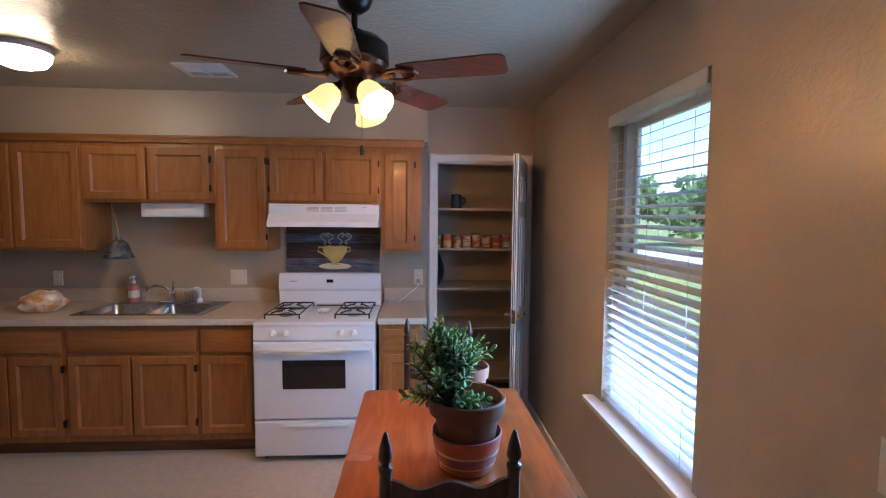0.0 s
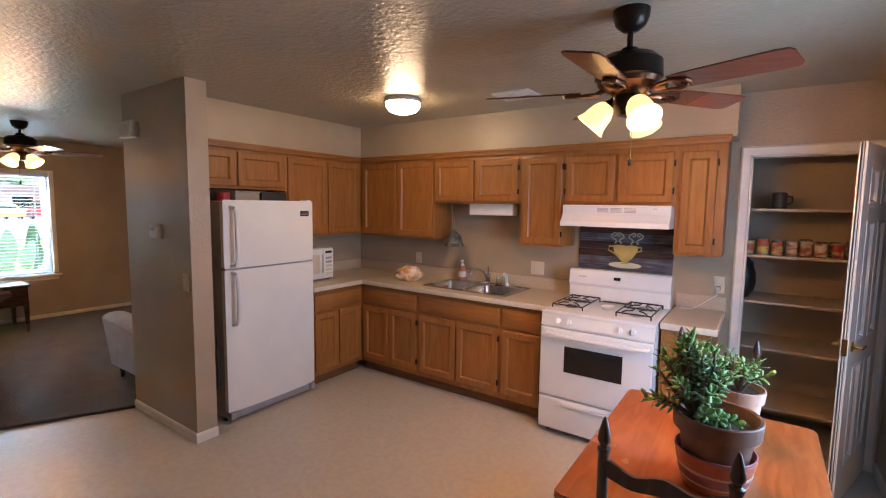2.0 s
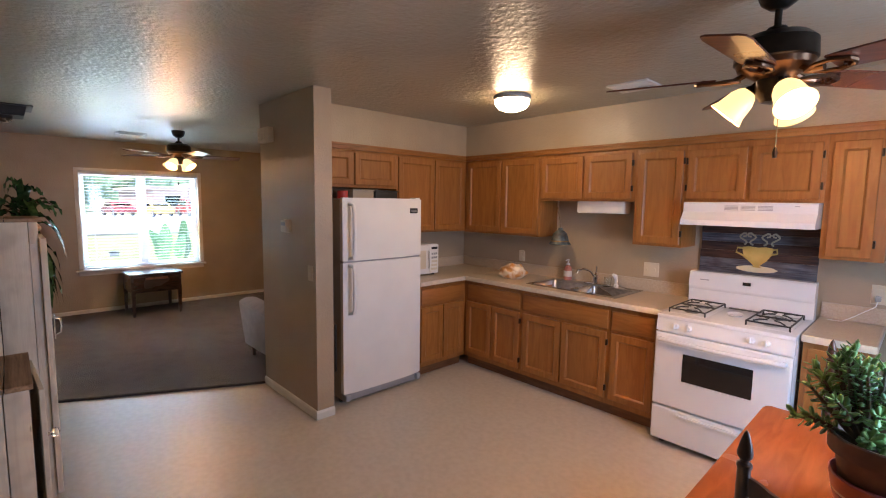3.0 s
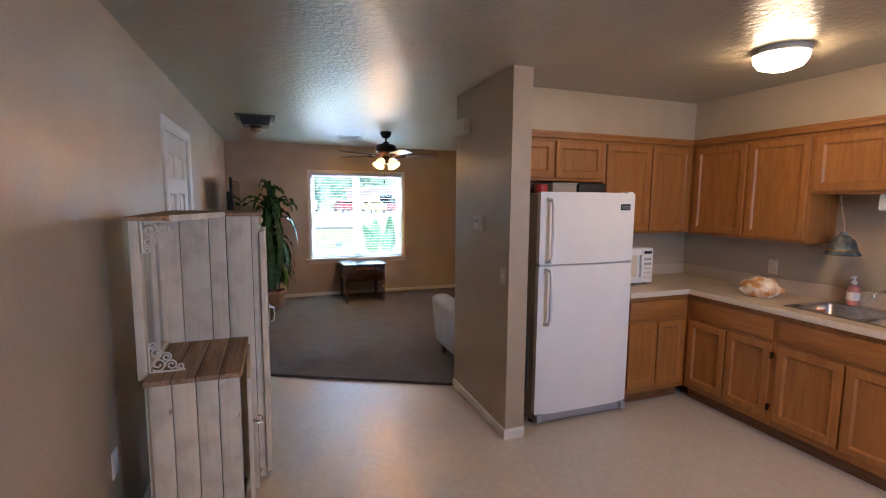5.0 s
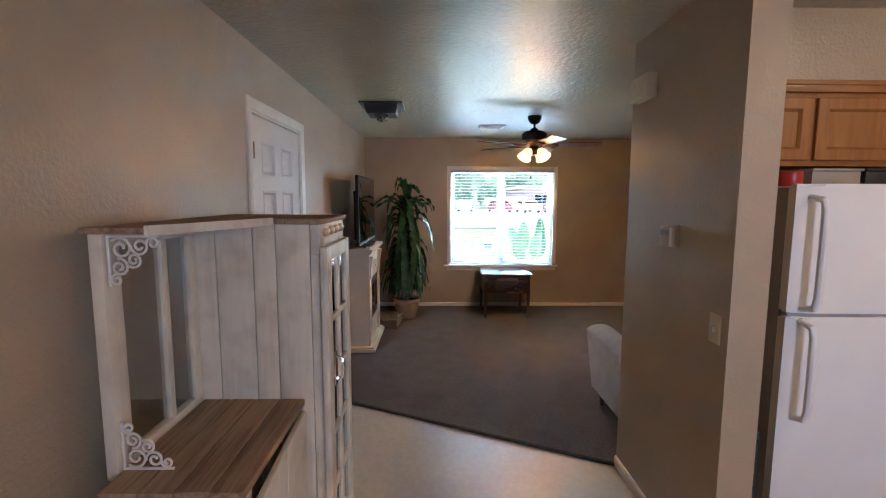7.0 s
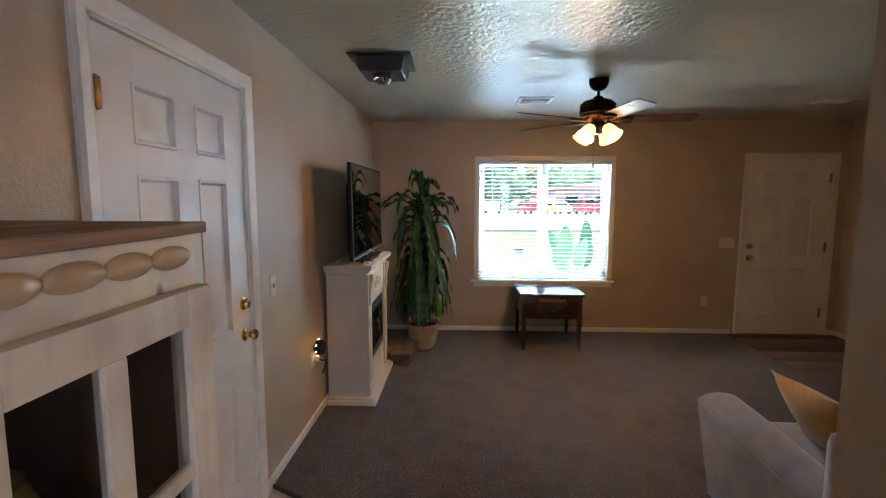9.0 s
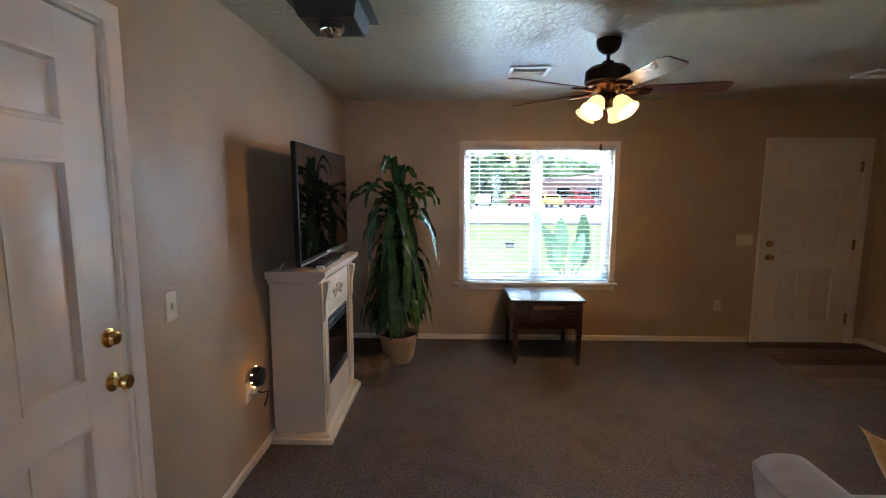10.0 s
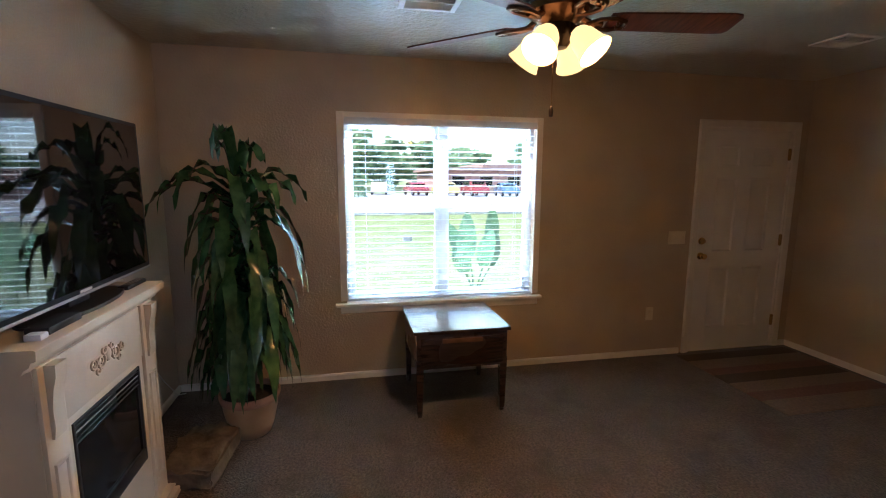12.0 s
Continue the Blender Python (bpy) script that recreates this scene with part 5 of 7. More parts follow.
# ---- things on and under the cabinets ----
ul = thing("under_cabinet_light", "white box light under the sink cabinet", "light fixture", (-1.035, 4.46, 1.558))
part("housing", boxes((-1.255, 4.44, 1.562, -0.818, 4.55, UM), bevel=0.012), WHITEPL, ul)
part("lens", boxes((-1.235, 4.4365, 1.570, -0.838, 4.4405, 1.625), bevel=0.002), WHITEPL, ul)
GALV = surface("weathered_blue_tin", (0.10, 0.12, 0.12), (0.26, 0.29, 0.28), 14.0, rough=0.5, metal=0.5, stain=(0.12, 0.075, 0.05), stain_scale=9, stain_amount=0.7)
BELLTIN = surface("weathered_blue_tin", (0.035, 0.055, 0.062), (0.16, 0.20, 0.21), 26.0, rough=0.5, metal=0.3, bump=0.4, bump_scale=60, stain=(0.10, 0.065, 0.04), stain_scale=16.0, stain_amount=0.7)
be = thing("tin_bell", "weathered blue tin bell hanging below the cabinet", "bell", (-1.452, 4.50, 1.262))
BMx = Matrix.Translation((-1.452, 4.50, 1.262))
part("bell_body", lathe([(0.098, 0.0), (0.100, 0.006), (0.094, 0.014), (0.082, 0.03), (0.072, 0.07), (0.060, 0.105), (0.038, 0.125), (0.022, 0.135), (0.020, 0.155), (0, 0.158)], 28, BMx), BELLTIN, be)
part("band", lathe([(0.083, 0.028), (0.086, 0.032), (0.082, 0.038)], 28, BMx), OLDBRASS, be)
part("cord", tube([(-1.452, 4.50, 1.415), (-1.456, 4.50, 1.48), (-1.475, 4.50, 1.55), (-1.50, 4.52, 1.62), (-1.52, 4.55, UM)], 0.006, 8), RAWWOOD, be)
mw = thing("microwave_oven", "small white countertop microwave", "microwave", (-2.66, 3.70, CT))
MX = -2.47
part("case", boxes((-2.83, 3.465, CT + 0.012, MX - 0.02, 3.905, 1.222), bevel=0.008), ENAMEL, mw)
md = part("oven_door", boxes((MX - 0.02, 3.470, CT + 0.018, MX, 3.785, 1.216), bevel=0.006), ENAMEL, mw)
part("door_window", boxes((MX - 0.001, 3.51, CT + 0.07, MX + 0.002, 3.735, 1.165), bevel=0.001), CREAMPL, md)
part("door_handle", tube([(MX, 3.765, 0.99), (MX + 0.022, 3.765, 1.0), (MX + 0.022, 3.765, 1.15), (MX, 3.765, 1.16)], 0.007, 8), WHITEPL, md)
mp = part("control_panel", boxes((MX - 0.02, 3.788, CT + 0.018, MX - 0.001, 3.900, 1.216), bevel=0.004), WHITEPL, mw)
part("display", boxes((MX - 0.002, 3.805, 1.172, MX + 0.0008, 3.883, 1.195)), BLACK, mp)
for j in range(5):
    part("button", boxes(*[(MX - 0.002, 3.808 + 0.026 * i, 0.965 + j * 0.038, MX + 0.001, 3.829 + 0.026 * i, 0.985 + j * 0.038) for i in range(3)]), GREYPL if j > 2 else CREAMPL, mp)
for y in (3.50, 3.87):
    part("foot", boxes((-2.80, y - 0.015, CT, -2.77, y + 0.015, CT + 0.013), (-2.54, y - 0.015, CT, -2.51, y + 0.015, CT + 0.013)), BLACK, mw)
REDT = surface("red_tin", (0.33, 0.02, 0.018), (0.42, 0.04, 0.03), 8.0, rough=0.35)
rc = thing("red_tin", "red tin lying on top of the fridge", "tin", (-2.40, 2.76, 1.656))
part("tin", lathe([(0, 0), (0.045, 0), (0.047, 0.004), (0.045, 0.008), (0.045, 0.060), (0.047, 0.064), (0, 0.066)], 22), REDT, rc, local=True)
for y0, y1, mat_, nm, lb in ((2.87, 3.08, FRIDGE_SIDE, "flat_box", "grey-green flat box on top of the fridge"), (3.10, 3.34, BLACK, "baking_pan", "dark baking pan on top of the fridge")):
    b = thing(nm, lb, nm.split("_")[1], (-2.5, (y0 + y1) / 2, 1.656))
    part("body", boxes((-2.68, y0, 1.6562, -2.42, y1, 1.725), bevel=0.006), mat_, b)
    part("lid", boxes((-2.69, y0 - 0.005, 1.725, -2.41, y1 + 0.005, 1.735), bevel=0.003), mat_, b)
br = thing("hanging_cord", "dark beaded cord hanging beside the fridge", "cord", (-2.215, 2.575, 0.45))
part("cord", tube([(-2.215, 2.578, 0.30 + 0.025 * k) if k % 2 else (-2.208, 2.572, 0.30 + 0.025 * k) for k in range(16)], 0.008, 6), BLACK, br)
part("hook", tube([(-2.215, 2.575, 0.68), (-2.215, 2.545, 0.70), (-2.215, 2.512, 0.70)], 0.003, 6), STEEL, br)

# ---- table and chairs ----
TX0, TX1, TY0, TY1, TZ = 0.462, 1.195, 2.165, 3.205, 0.750
tb = thing("dining_table", "orange-brown wooden dining table with clipped corners", "table", ((TX0 + TX1) / 2, (TY0 + TY1) / 2, 0))
c = 0.03
outl = []
for cx_, cy_, a0 in ((TX1 - c, TY1 - c, 0), (TX0 + c, TY1 - c, 90), (TX0 + c, TY0 + c, 180), (TX1 - c, TY0 + c, 270)):
    outl += [(cx_ + c * math.cos(radians(a0 + 30 * k)), cy_ + c * math.sin(radians(a0 + 30 * k))) for k in range(4)]
bm = extrude_outline(outl, TZ - 0.026, TZ, "z")
es = [e for e in bm.edges if abs(e.verts[0].co.z - e.verts[1].co.z) < 1e-5]
bmesh.ops.bevel(bm, geom=es, offset=0.006, segments=2, affect="EDGES")
part("tabletop", bm, TABLEWOOD, tb, smooth=50)
part("apron", boxes((TX0 + 0.06, TY0 + 0.06, TZ - 0.115, TX1 - 0.06, TY0 + 0.08, TZ - 0.026), (TX0 + 0.06, TY1 - 0.08, TZ - 0.115, TX1 - 0.06, TY1 - 0.06, TZ - 0.026), (TX0 + 0.06, TY0 + 0.08, TZ - 0.115, TX0 + 0.08, TY1 - 0.08, TZ - 0.026), (TX1 - 0.08, TY0 + 0.08, TZ - 0.115, TX1 - 0.06, TY1 - 0.08, TZ - 0.026)), TABLEWOOD, tb)
for x in (TX0 + 0.075, TX1 - 0.075):
    for y in (TY0 + 0.075, TY1 - 0.075):
        part("leg", lathe([(0, 0), (0.018, 0), (0.022, 0.03), (0.028, 0.30), (0.024, 0.34), (0.034, 0.40), (0.026, 0.46), (0.034, 0.52), (0.034, TZ - 0.03)], 16, Matrix.Translation((x, y, 0))), TABLEWOOD, tb)


def ladder_chair():
    """Built at the origin, facing +y, its back posts at y = 0."""
    ch_ = thing("dining_chair", "dark wooden ladder-back dining chair with pointed finials", "chair", (0, 0, 0), "chairs at the table")
    hw = 0.158
    for s in (-1, 1):
        prof = [(0, 0), (0.013, 0), (0.017, 0.05), (0.017, 0.40), (0.019, 0.46), (0.016, 0.52), (0.016, 0.962), (0.0185, 0.968), (0.0185, 0.976), (0.011, 0.981), (0.011, 0.986), (0.0175, 0.995), (0.0185, 1.005), (0.014, 1.030), (0.006, 1.058), (0.0, 1.068)]
        part("back_post", lathe(prof, 16, Matrix.Translation((s * hw, 0, 0))), DARKWOOD, ch_, local=True)
        part("front_leg", lathe([(0, 0), (0.012, 0), (0.018, 0.10), (0.014, 0.22), (0.019, 0.30), (0.018, 0.445), (0, 0.445)], 14, Matrix.Translation((s * (hw + 0.03), 0.36, 0))), DARKWOOD, ch_, local=True)
        part("side_rung", tube([(s * hw, 0, 0.24), (s * (hw + 0.03), 0.36, 0.20)], 0.009, 8), DARKWOOD, ch_, local=True)
    part("front_rung", tube([(-hw - 0.03, 0.36, 0.27), (hw + 0.03, 0.36, 0.27)], 0.010, 8), DARKWOOD, ch_, local=True)
    for z0 in (0.890, 0.75, 0.61):
        n = 16
        bm = bmesh.new()
        up, lo_ = [], []
        for k in range(n + 1):
            f = k / n
            xx = -hw + 2 * hw * f
            bow = -0.012 * math.sin(math.pi * f)
            crest = 0.052 + 0.012 * math.cos(2 * math.pi * f * 2) * (1 if 0.1 < f < 0.9 else 0.4) - 0.010 * math.sin(math.pi * f)
            dip = 0.006 * math.cos(2 * math.pi * f * 2)
            up.append([bm.verts.new((xx, bow + d, z0 + crest)) for d in (-0.006, 0.006)])
            lo_.append([bm.verts.new((xx, bow + d, z0 + dip)) for d in (-0.006, 0.006)])
        for k in range(n):
            for a, b in ((up, up), (lo_, lo_)):
                bm.faces.new((a[k][0], a[k][1], a[k + 1][1], a[k + 1][0]))
            for j in (0, 1):
                bm.faces.new((up[k][j], up[k + 1][j], lo_[k + 1][j], lo_[k][j]))
        for k in (0, n):
            bm.faces.new((up[k][0], up[k][1], lo_[k][1], lo_[k][0]))
        part("back_slat", bm, DARKWOOD, ch_, local=True)
    bm = extrude_outline([(-0.20, 0.40), (-0.175, -0.01), (0.175, -0.01), (0.20, 0.40), (0.18, 0.415), (-0.18, 0.415)], 0.445, 0.47)
    bmesh.ops.bevel(bm, geom=list(bm.edges), offset=0.008, segments=2, affect="EDGES")
    part("seat", bm, DARKWOOD, ch_, local=True)
    return ch_


chair = ladder_chair()
chair.matrix_basis = pose(0.789, 2.112, -0.0, 0, 0, 0)
copy_thing(chair, pose(0.817, 3.325, 0.0, 0, 0, 171))


# ---- plants in pots on the table ----
def leaf_material(name, c1, c2, rough=0.35, trans=0.15):
    m = surface(name, c1, c2, 18.0, rough=rough, bump=0.15, bump_scale=60, stain=c2, stain_scale=9)
    m.node_tree.nodes["Principled BSDF"].inputs["Transmission Weight"].default_value = 0.0
    return m


JADE = leaf_material("jade_leaf_green", (0.09, 0.20, 0.055), (0.20, 0.37, 0.11), 0.3)
JADE2 = leaf_material("light_leaf_green", (0.09, 0.20, 0.045), (0.19, 0.33, 0.08), 0.35)
STEM = surface("brown_stem", (0.09, 0.065, 0.04), (0.15, 0.115, 0.07), 30.0, rough=0.8, bump=0.4, bump_scale=60)


def add_leaf(vs, fs, base, way, up, length, width, thick=0.0022):
    """A plump spoon-shaped leaf as a closed little shell."""
    way, up = way.normalized(), up.normalized()
    side = way.cross(up).normalized()
    up = side.cross(way)
    i0 = len(vs)
    rows = ((0.0, 0.18), (0.35, 0.72), (0.68, 1.0), (0.9, 0.68))
    for f, w in rows:
        p = base + way * length * f + up * (0.10 * length * f * f)
        vs += [p - side * width * w / 2, p + up * thick * w, p + side * width * w / 2, p - up * thick * w]
    vs.append(base + way * length + up * 0.1 * length)
    for r in range(3):
        a, b = i0 + 4 * r, i0 + 4 * r + 4
        for k in range(4):
            fs.append((a + k, a + (k + 1) % 4, b + (k + 1) % 4, b + k))
    for k in range(4):
        fs.append((i0 + 12 + k, i0 + 12 + (k + 1) % 4, i0 + 16))


def mesh_part(name, vs, fs, material, parent, smooth=True, local=False, label=""):
    off = Vector((0, 0, 0)) if local else Vector(root_place(parent))
    me = bpy.data.meshes.new(name)
    me.from_pydata([tuple(v - off) for v in vs], [], fs)
    me.materials.append(material)
    if smooth:
        me.shade_smooth()
    ob = new(name, me)
    ob.parent = parent
    if label:
        ob["label"] = label
    return ob


def branchy_plant(owner, root, tips, material, leaf_len, per_tip, seed, stem_r=0.006):
    """Stems from the root to each tip, with leaves in pairs along their outer parts."""
    rng = random.Random(seed)
    vs, fs = [], []
    for tip in tips:
        tip = Vector(tip)
        mid = root.lerp(tip, 0.5) + Vector((rng.uniform(-0.02, 0.02), rng.uniform(-0.02, 0.02), 0.02))
        pts = [root.lerp(mid, t / 4).lerp(mid.lerp(tip, t / 4), t / 4) for t in range(5)]
        part("stem", tube(pts, [stem_r, stem_r * 0.8, stem_r * 0.65, stem_r * 0.5, stem_r * 0.35], 6), STEM, owner)
        n = per_tip
        for k in range(n):
            f = 0.35 + 0.65 * (k + 1) / n
            s = min(int(f * 4), 3)
            p = pts[s].lerp(pts[s + 1], f * 4 - s)
            axis = (pts[s + 1] - pts[s]).normalized()
            for pair in (0, math.pi):
                a = k * 1.35 + pair + rng.uniform(-0.4, 0.4)
                ref = axis.orthogonal().normalized()
                out = ref * math.cos(a) + axis.cross(ref) * math.sin(a)
                way = out * 1.0 + axis * (0.35 + 0.9 * (f > 0.93)) + Vector((0, 0, rng.uniform(-0.35, 0.25)))
                add_leaf(vs, fs, p, way, axis + Vector((0, 0, 0.6)), leaf_len * rng.uniform(0.7, 1.15), leaf_len * rng.uniform(0.42, 0.58))
    tagged(mesh_part("leaves", vs, fs, material, owner), kind="stuff")


PX, PYc = 0.876, 2.520
pt = thing("plant_pot", "brown clay pot nested in a striped orange bowl", "plant pot", (PX, PYc, TZ))
PM = Matrix.Translation((PX, PYc, TZ))
part("striped_bowl", lathe([(0, 0), (0.086, 0), (0.092, 0.006), (0.098, 0.028)], 36, PM), POTORANGE, pt)
for z0, z1, r0, r1, mt in ((0.028, 0.034, 0.098, 0.0995, POTCREAM), (0.034, 0.066, 0.0995, 0.108, POTPURPLE), (0.066, 0.074, 0.108, 0.1095, POTCREAM), (0.074, 0.118, 0.1095, 0.117, POTORANGE)):
    part("stripe", lathe([(r0, z0), (r0 + 0.0008, z0 + 0.001), (r1 + 0.0008, z1 - 0.001), (r1, z1)], 36, PM), mt, pt)
part("bowl_lip", lathe([(0.117, 0.118), (0.1185, 0.124), (0.114, 0.126), (0.110, 0.118), (0.095, 0.03), (0, 0.028)], 36, PM), POTPURPLE, pt)
pot = part("clay_pot", lathe([(0, 0.032), (0.080, 0.032), (0.086, 0.036), (0.108, 0.185), (0.114, 0.187), (0.126, 0.190), (0.129, 0.238), (0.126, 0.242), (0.117, 0.240), (0.110, 0.20), (0.105, 0.19)], 40, PM), TERRA, pt)
part("soil", lathe([(0.106, 0.205), (0.06, 0.211), (0, 0.214)], 24, PM), SOIL, pot)
jade = thing("jade_plant", "bushy dark green jade plant leaning over its pot", "plant", (PX - 0.05, PYc, TZ + 0.21))
rng = random.Random(3)
tips = []
for k in range(30):
    a, b = rng.uniform(0, 2 * math.pi), rng.uniform(0.15, 1.0)
    tips.append((PX - 0.085 + 0.115 * b * math.cos(a), PYc + 0.02 + 0.12 * b * math.sin(a), TZ + 0.29 + 0.19 * (1 - b * b * 0.75) * rng.uniform(0.75, 1.05)))
tips += [(PX - 0.20, PYc - 0.03, TZ + 0.25), (PX - 0.17, PYc - 0.06, TZ + 0.27), (PX + 0.01, PYc - 0.07, TZ + 0.25), (PX - 0.03, PYc - 0.09, TZ + 0.26), (PX + 0.05, PYc - 0.05, TZ + 0.24)]
branchy_plant(jade, Vector((PX - 0.05, PYc, TZ + 0.205)), tips, JADE, 0.036, 10, 5, 0.010)
QX, QY = 0.925, 2.900
p2 = thing("plant_pot", "small pale terracotta pot on the table", "plant pot", (QX, QY, TZ))
QM = Matrix.Translation((QX, QY, TZ))
part("saucer", lathe([(0, 0), (0.07, 0), (0.085, 0.02), (0.081, 0.021), (0.068, 0.008), (0, 0.007)], 30, QM), TERRA2, p2)
pot = part("clay_pot", lathe([(0, 0.008), (0.055, 0.008), (0.060, 0.012), (0.074, 0.17), (0.083, 0.172), (0.087, 0.218), (0.080, 0.218), (0.074, 0.19)], 34, QM), TERRA2, p2)
part("soil", lathe([(0.075, 0.195), (0, 0.20)], 20, QM), SOIL, pot)
jade2 = thing("succulent_plant", "small light green succulent with a support stick", "plant", (QX, QY, TZ + 0.20))
tips = [(QX + 0.10 * math.cos(a) * b, QY + 0.10 * math.sin(a) * b, TZ + 0.24 + 0.10 * rng.uniform(0.3, 1.0)) for a, b in [(k * 0.8, 0.4 + 0.6 * ((k * 7) % 5) / 4) for k in range(12)]]
branchy_plant(jade2, Vector((QX, QY, TZ + 0.195)), tips, JADE2, 0.034, 5, 9, 0.006)


# ---- white distressed hall cabinet built of old planks and window sashes ----
hc = thing("plank_cabinet", "white distressed plank cabinet with bench and window-sash door", "cabinet", (-2.15, 0.60, 0.0))
random.seed(12)


def plank_row(lo, hi, n, build):
    """n planks of uneven width between lo and hi."""
    cuts = [lo + (hi - lo) * (k + (random.uniform(-0.15, 0.15) if 0 < k < n else 0)) / n for k in range(n + 1)]
    for a, b in zip(cuts, cuts[1:]):
        build(a + 0.0019, b - 0.0019)


BX0, BX1, TXL = -2.105, -1.580, -2.515
plank_row(0.448, 0.785, 4, lambda a, b: part("plank", boxes((BX1 - 0.018 + random.uniform(-0.001, 0.001), a, 0.0, BX1, b, 0.848), bevel=0.002), WEATHERED, hc))
plank_row(0.432, 0.800, 4, lambda a, b: part("bench_board", boxes((BX0 + 0.002, a, 0.850, BX1 + 0.018 + random.uniform(-0.004, 0.004), b, 0.872), bevel=0.0025), RAWWOOD, hc))
part("bench_back", boxes((BX0, 0.432, 0.0, BX1 - 0.019, 0.446, 0.848)), WEATHERED, hc)
part("bench_floor", boxes((BX0, 0.445, 0.06, BX1 - 0.019, 0.765, 0.075)), RAWWOOD, hc)
part("corner_post", boxes((BX1 - 0.060, 0.768, 0.0, BX1 - 0.019, 0.786, 0.848), bevel=0.002), WEATHERED, hc)
# bench door, a little open
bdm = Matrix.Translation((BX0 + 0.025, 0.789, 0.07)) @ Matrix.Rotation(radians(3.0), 4, "Z")
bd_ = part("bench_door", box(bmesh.new(), 0.0, 0.0, 0.0, 0.25, 0.018, 0.765, bevel=0.002, m=bdm), WEATHERED, hc)
part("bench_door_board", box(bmesh.new(), 0.252, 0.0, 0.0, 0.50, 0.018, 0.765, bevel=0.002, m=bdm), WEATHERED, bd_)
part("glass_knob", lathe([(0, 0), (0.010, 0.0), (0.008, 0.012), (0.018, 0.020), (0.021, 0.032), (0.014, 0.042), (0, 0.044)], 10, bdm @ Matrix.Translation((0.455, 0.018, 0.55)) @ Matrix.Rotation(radians(-90), 4, "X")), JARGLASS, bd_)
# tall part
plank_row(0.402, 0.832, 4, lambda a, b: part("plank", boxes((BX0 - 0.018, a, 0.0, BX0 + random.uniform(-0.001, 0.001), b, 1.512), bevel=0.002), WEATHERED, hc))
plank_row(0.400, 0.832, 5, lambda a, b: part("plank", boxes((TXL, a, 0.0, TXL + 0.018, b, 1.512), bevel=0.002), WEATHERED, hc))
part("back_board", boxes((TXL + 0.018, 0.400, 0.0, BX0 - 0.019, 0.414, 1.512)), WEATHERED, hc)
# dark sheets and shelves added for the enclosed shade behind the panes
part("lining", boxes((TXL + 0.019, 0.415, 0.02, BX0 - 0.020, 0.420, 1.510)), SHADE_LINING, hc, "dark sheet for shade at the inner back")
part("lining", boxes((TXL + 0.019, 0.421, 0.02, TXL + 0.024, 0.830, 1.510)), SHADE_LINING, hc, "dark sheet for shade at the inner side")
part("lining", boxes((BX0 - 0.025, 0.421, 0.02, BX0 - 0.020, 0.830, 1.510)), SHADE_LINING, hc, "dark sheet for shade at the inner side")
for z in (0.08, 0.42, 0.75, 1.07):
    part("inner_shelf", boxes((TXL + 0.025, 0.421, z, BX0 - 0.026, 0.80, z + 0.016)), SHADE_LINING, hc)
plank_row(0.392, 0.885, 4, lambda a, b: part("top_board", boxes((TXL - 0.006, a, 1.513, BX0 + 0.004 + random.uniform(-0.006, 0.006), b, 1.531 + random.uniform(-0.001, 0.001)), bevel=0.0025), RAWWOOD, hc))
BEAD = surface("tan_varnished_bead", (0.46, 0.34, 0.20), (0.56, 0.43, 0.27), 9.0, rough=0.3)
dband = part("drawer_front", boxes((TXL + 0.005, 0.833, 1.405, BX0 - 0.004, 0.868, 1.511), bevel=0.002), WEATHERED, hc)
for k in range(4):
    bm = bmesh.new()
    bmesh.ops.create_uvsphere(bm, u_segments=16, v_segments=10, radius=1.0, matrix=Matrix.LocRotScale((-2.190 - 0.085 * k, 0.867, 1.480), None, (0.045, 0.017, 0.018)))
    part("bead_pull", bm, BEAD, dband, smooth=80)
part("door_stop", boxes((TXL + 0.002, 0.833, 0.06, TXL + 0.03, 0.868, 1.404), (BX0 - 0.030, 0.833, 0.06, BX0 - 0.005, 0.868, 1.404), (TXL + 0.03, 0.833, 0.06, BX0 - 0.030, 0.868, 0.12)), WEATHERED, hc)
# sash door
SX_0, SX_1, SZ0, SZ1, SY = -2.500, -2.092, 0.10, 1.432, 0.870
sd_ = part("sash_door", boxes((SX_0, SY, SZ0, SX_0 + 0.062, SY + 0.026, SZ1), (SX_1 - 0.068, SY, SZ0, SX_1, SY + 0.026, SZ1), (SX_0 + 0.062, SY, SZ0, SX_1 - 0.068, SY + 0.025, SZ0 + 0.16), (SX_0 + 0.062, SY, SZ1 - 0.055, SX_1 - 0.068, SY + 0.025, SZ1), bevel=0.003), WEATHERED, hc)
xm = (SX_0 + SX_1) / 2
part("muntin", boxes((xm - 0.018, SY + 0.004, SZ0 + 0.16, xm + 0.018, SY + 0.024, SZ1 - 0.055), bevel=0.004), WEATHERED, sd_)
rows_z = [SZ0 + 0.16 + (SZ1 - 0.055 - SZ0 - 0.16) * k / 5 for k in range(6)]
for z in rows_z[1:-1]:
    part("muntin", boxes((SX_0 + 0.062, SY + 0.005, z - 0.012, xm - 0.018, SY + 0.023, z + 0.012), (xm + 0.018, SY + 0.005, z - 0.012, SX_1 - 0.068, SY + 0.023, z + 0.012), bevel=0.004), WEATHERED, sd_)
for a, b in zip(rows_z, rows_z[1:]):
    for x0, x1 in ((SX_0 + 0.062, xm - 0.018), (xm + 0.018, SX_1 - 0.068)):
        part("pane", boxes((x0 - 0.004, SY + 0.012, a, x1 + 0.004, SY + 0.015, b)), GLASS, sd_, smooth=0)
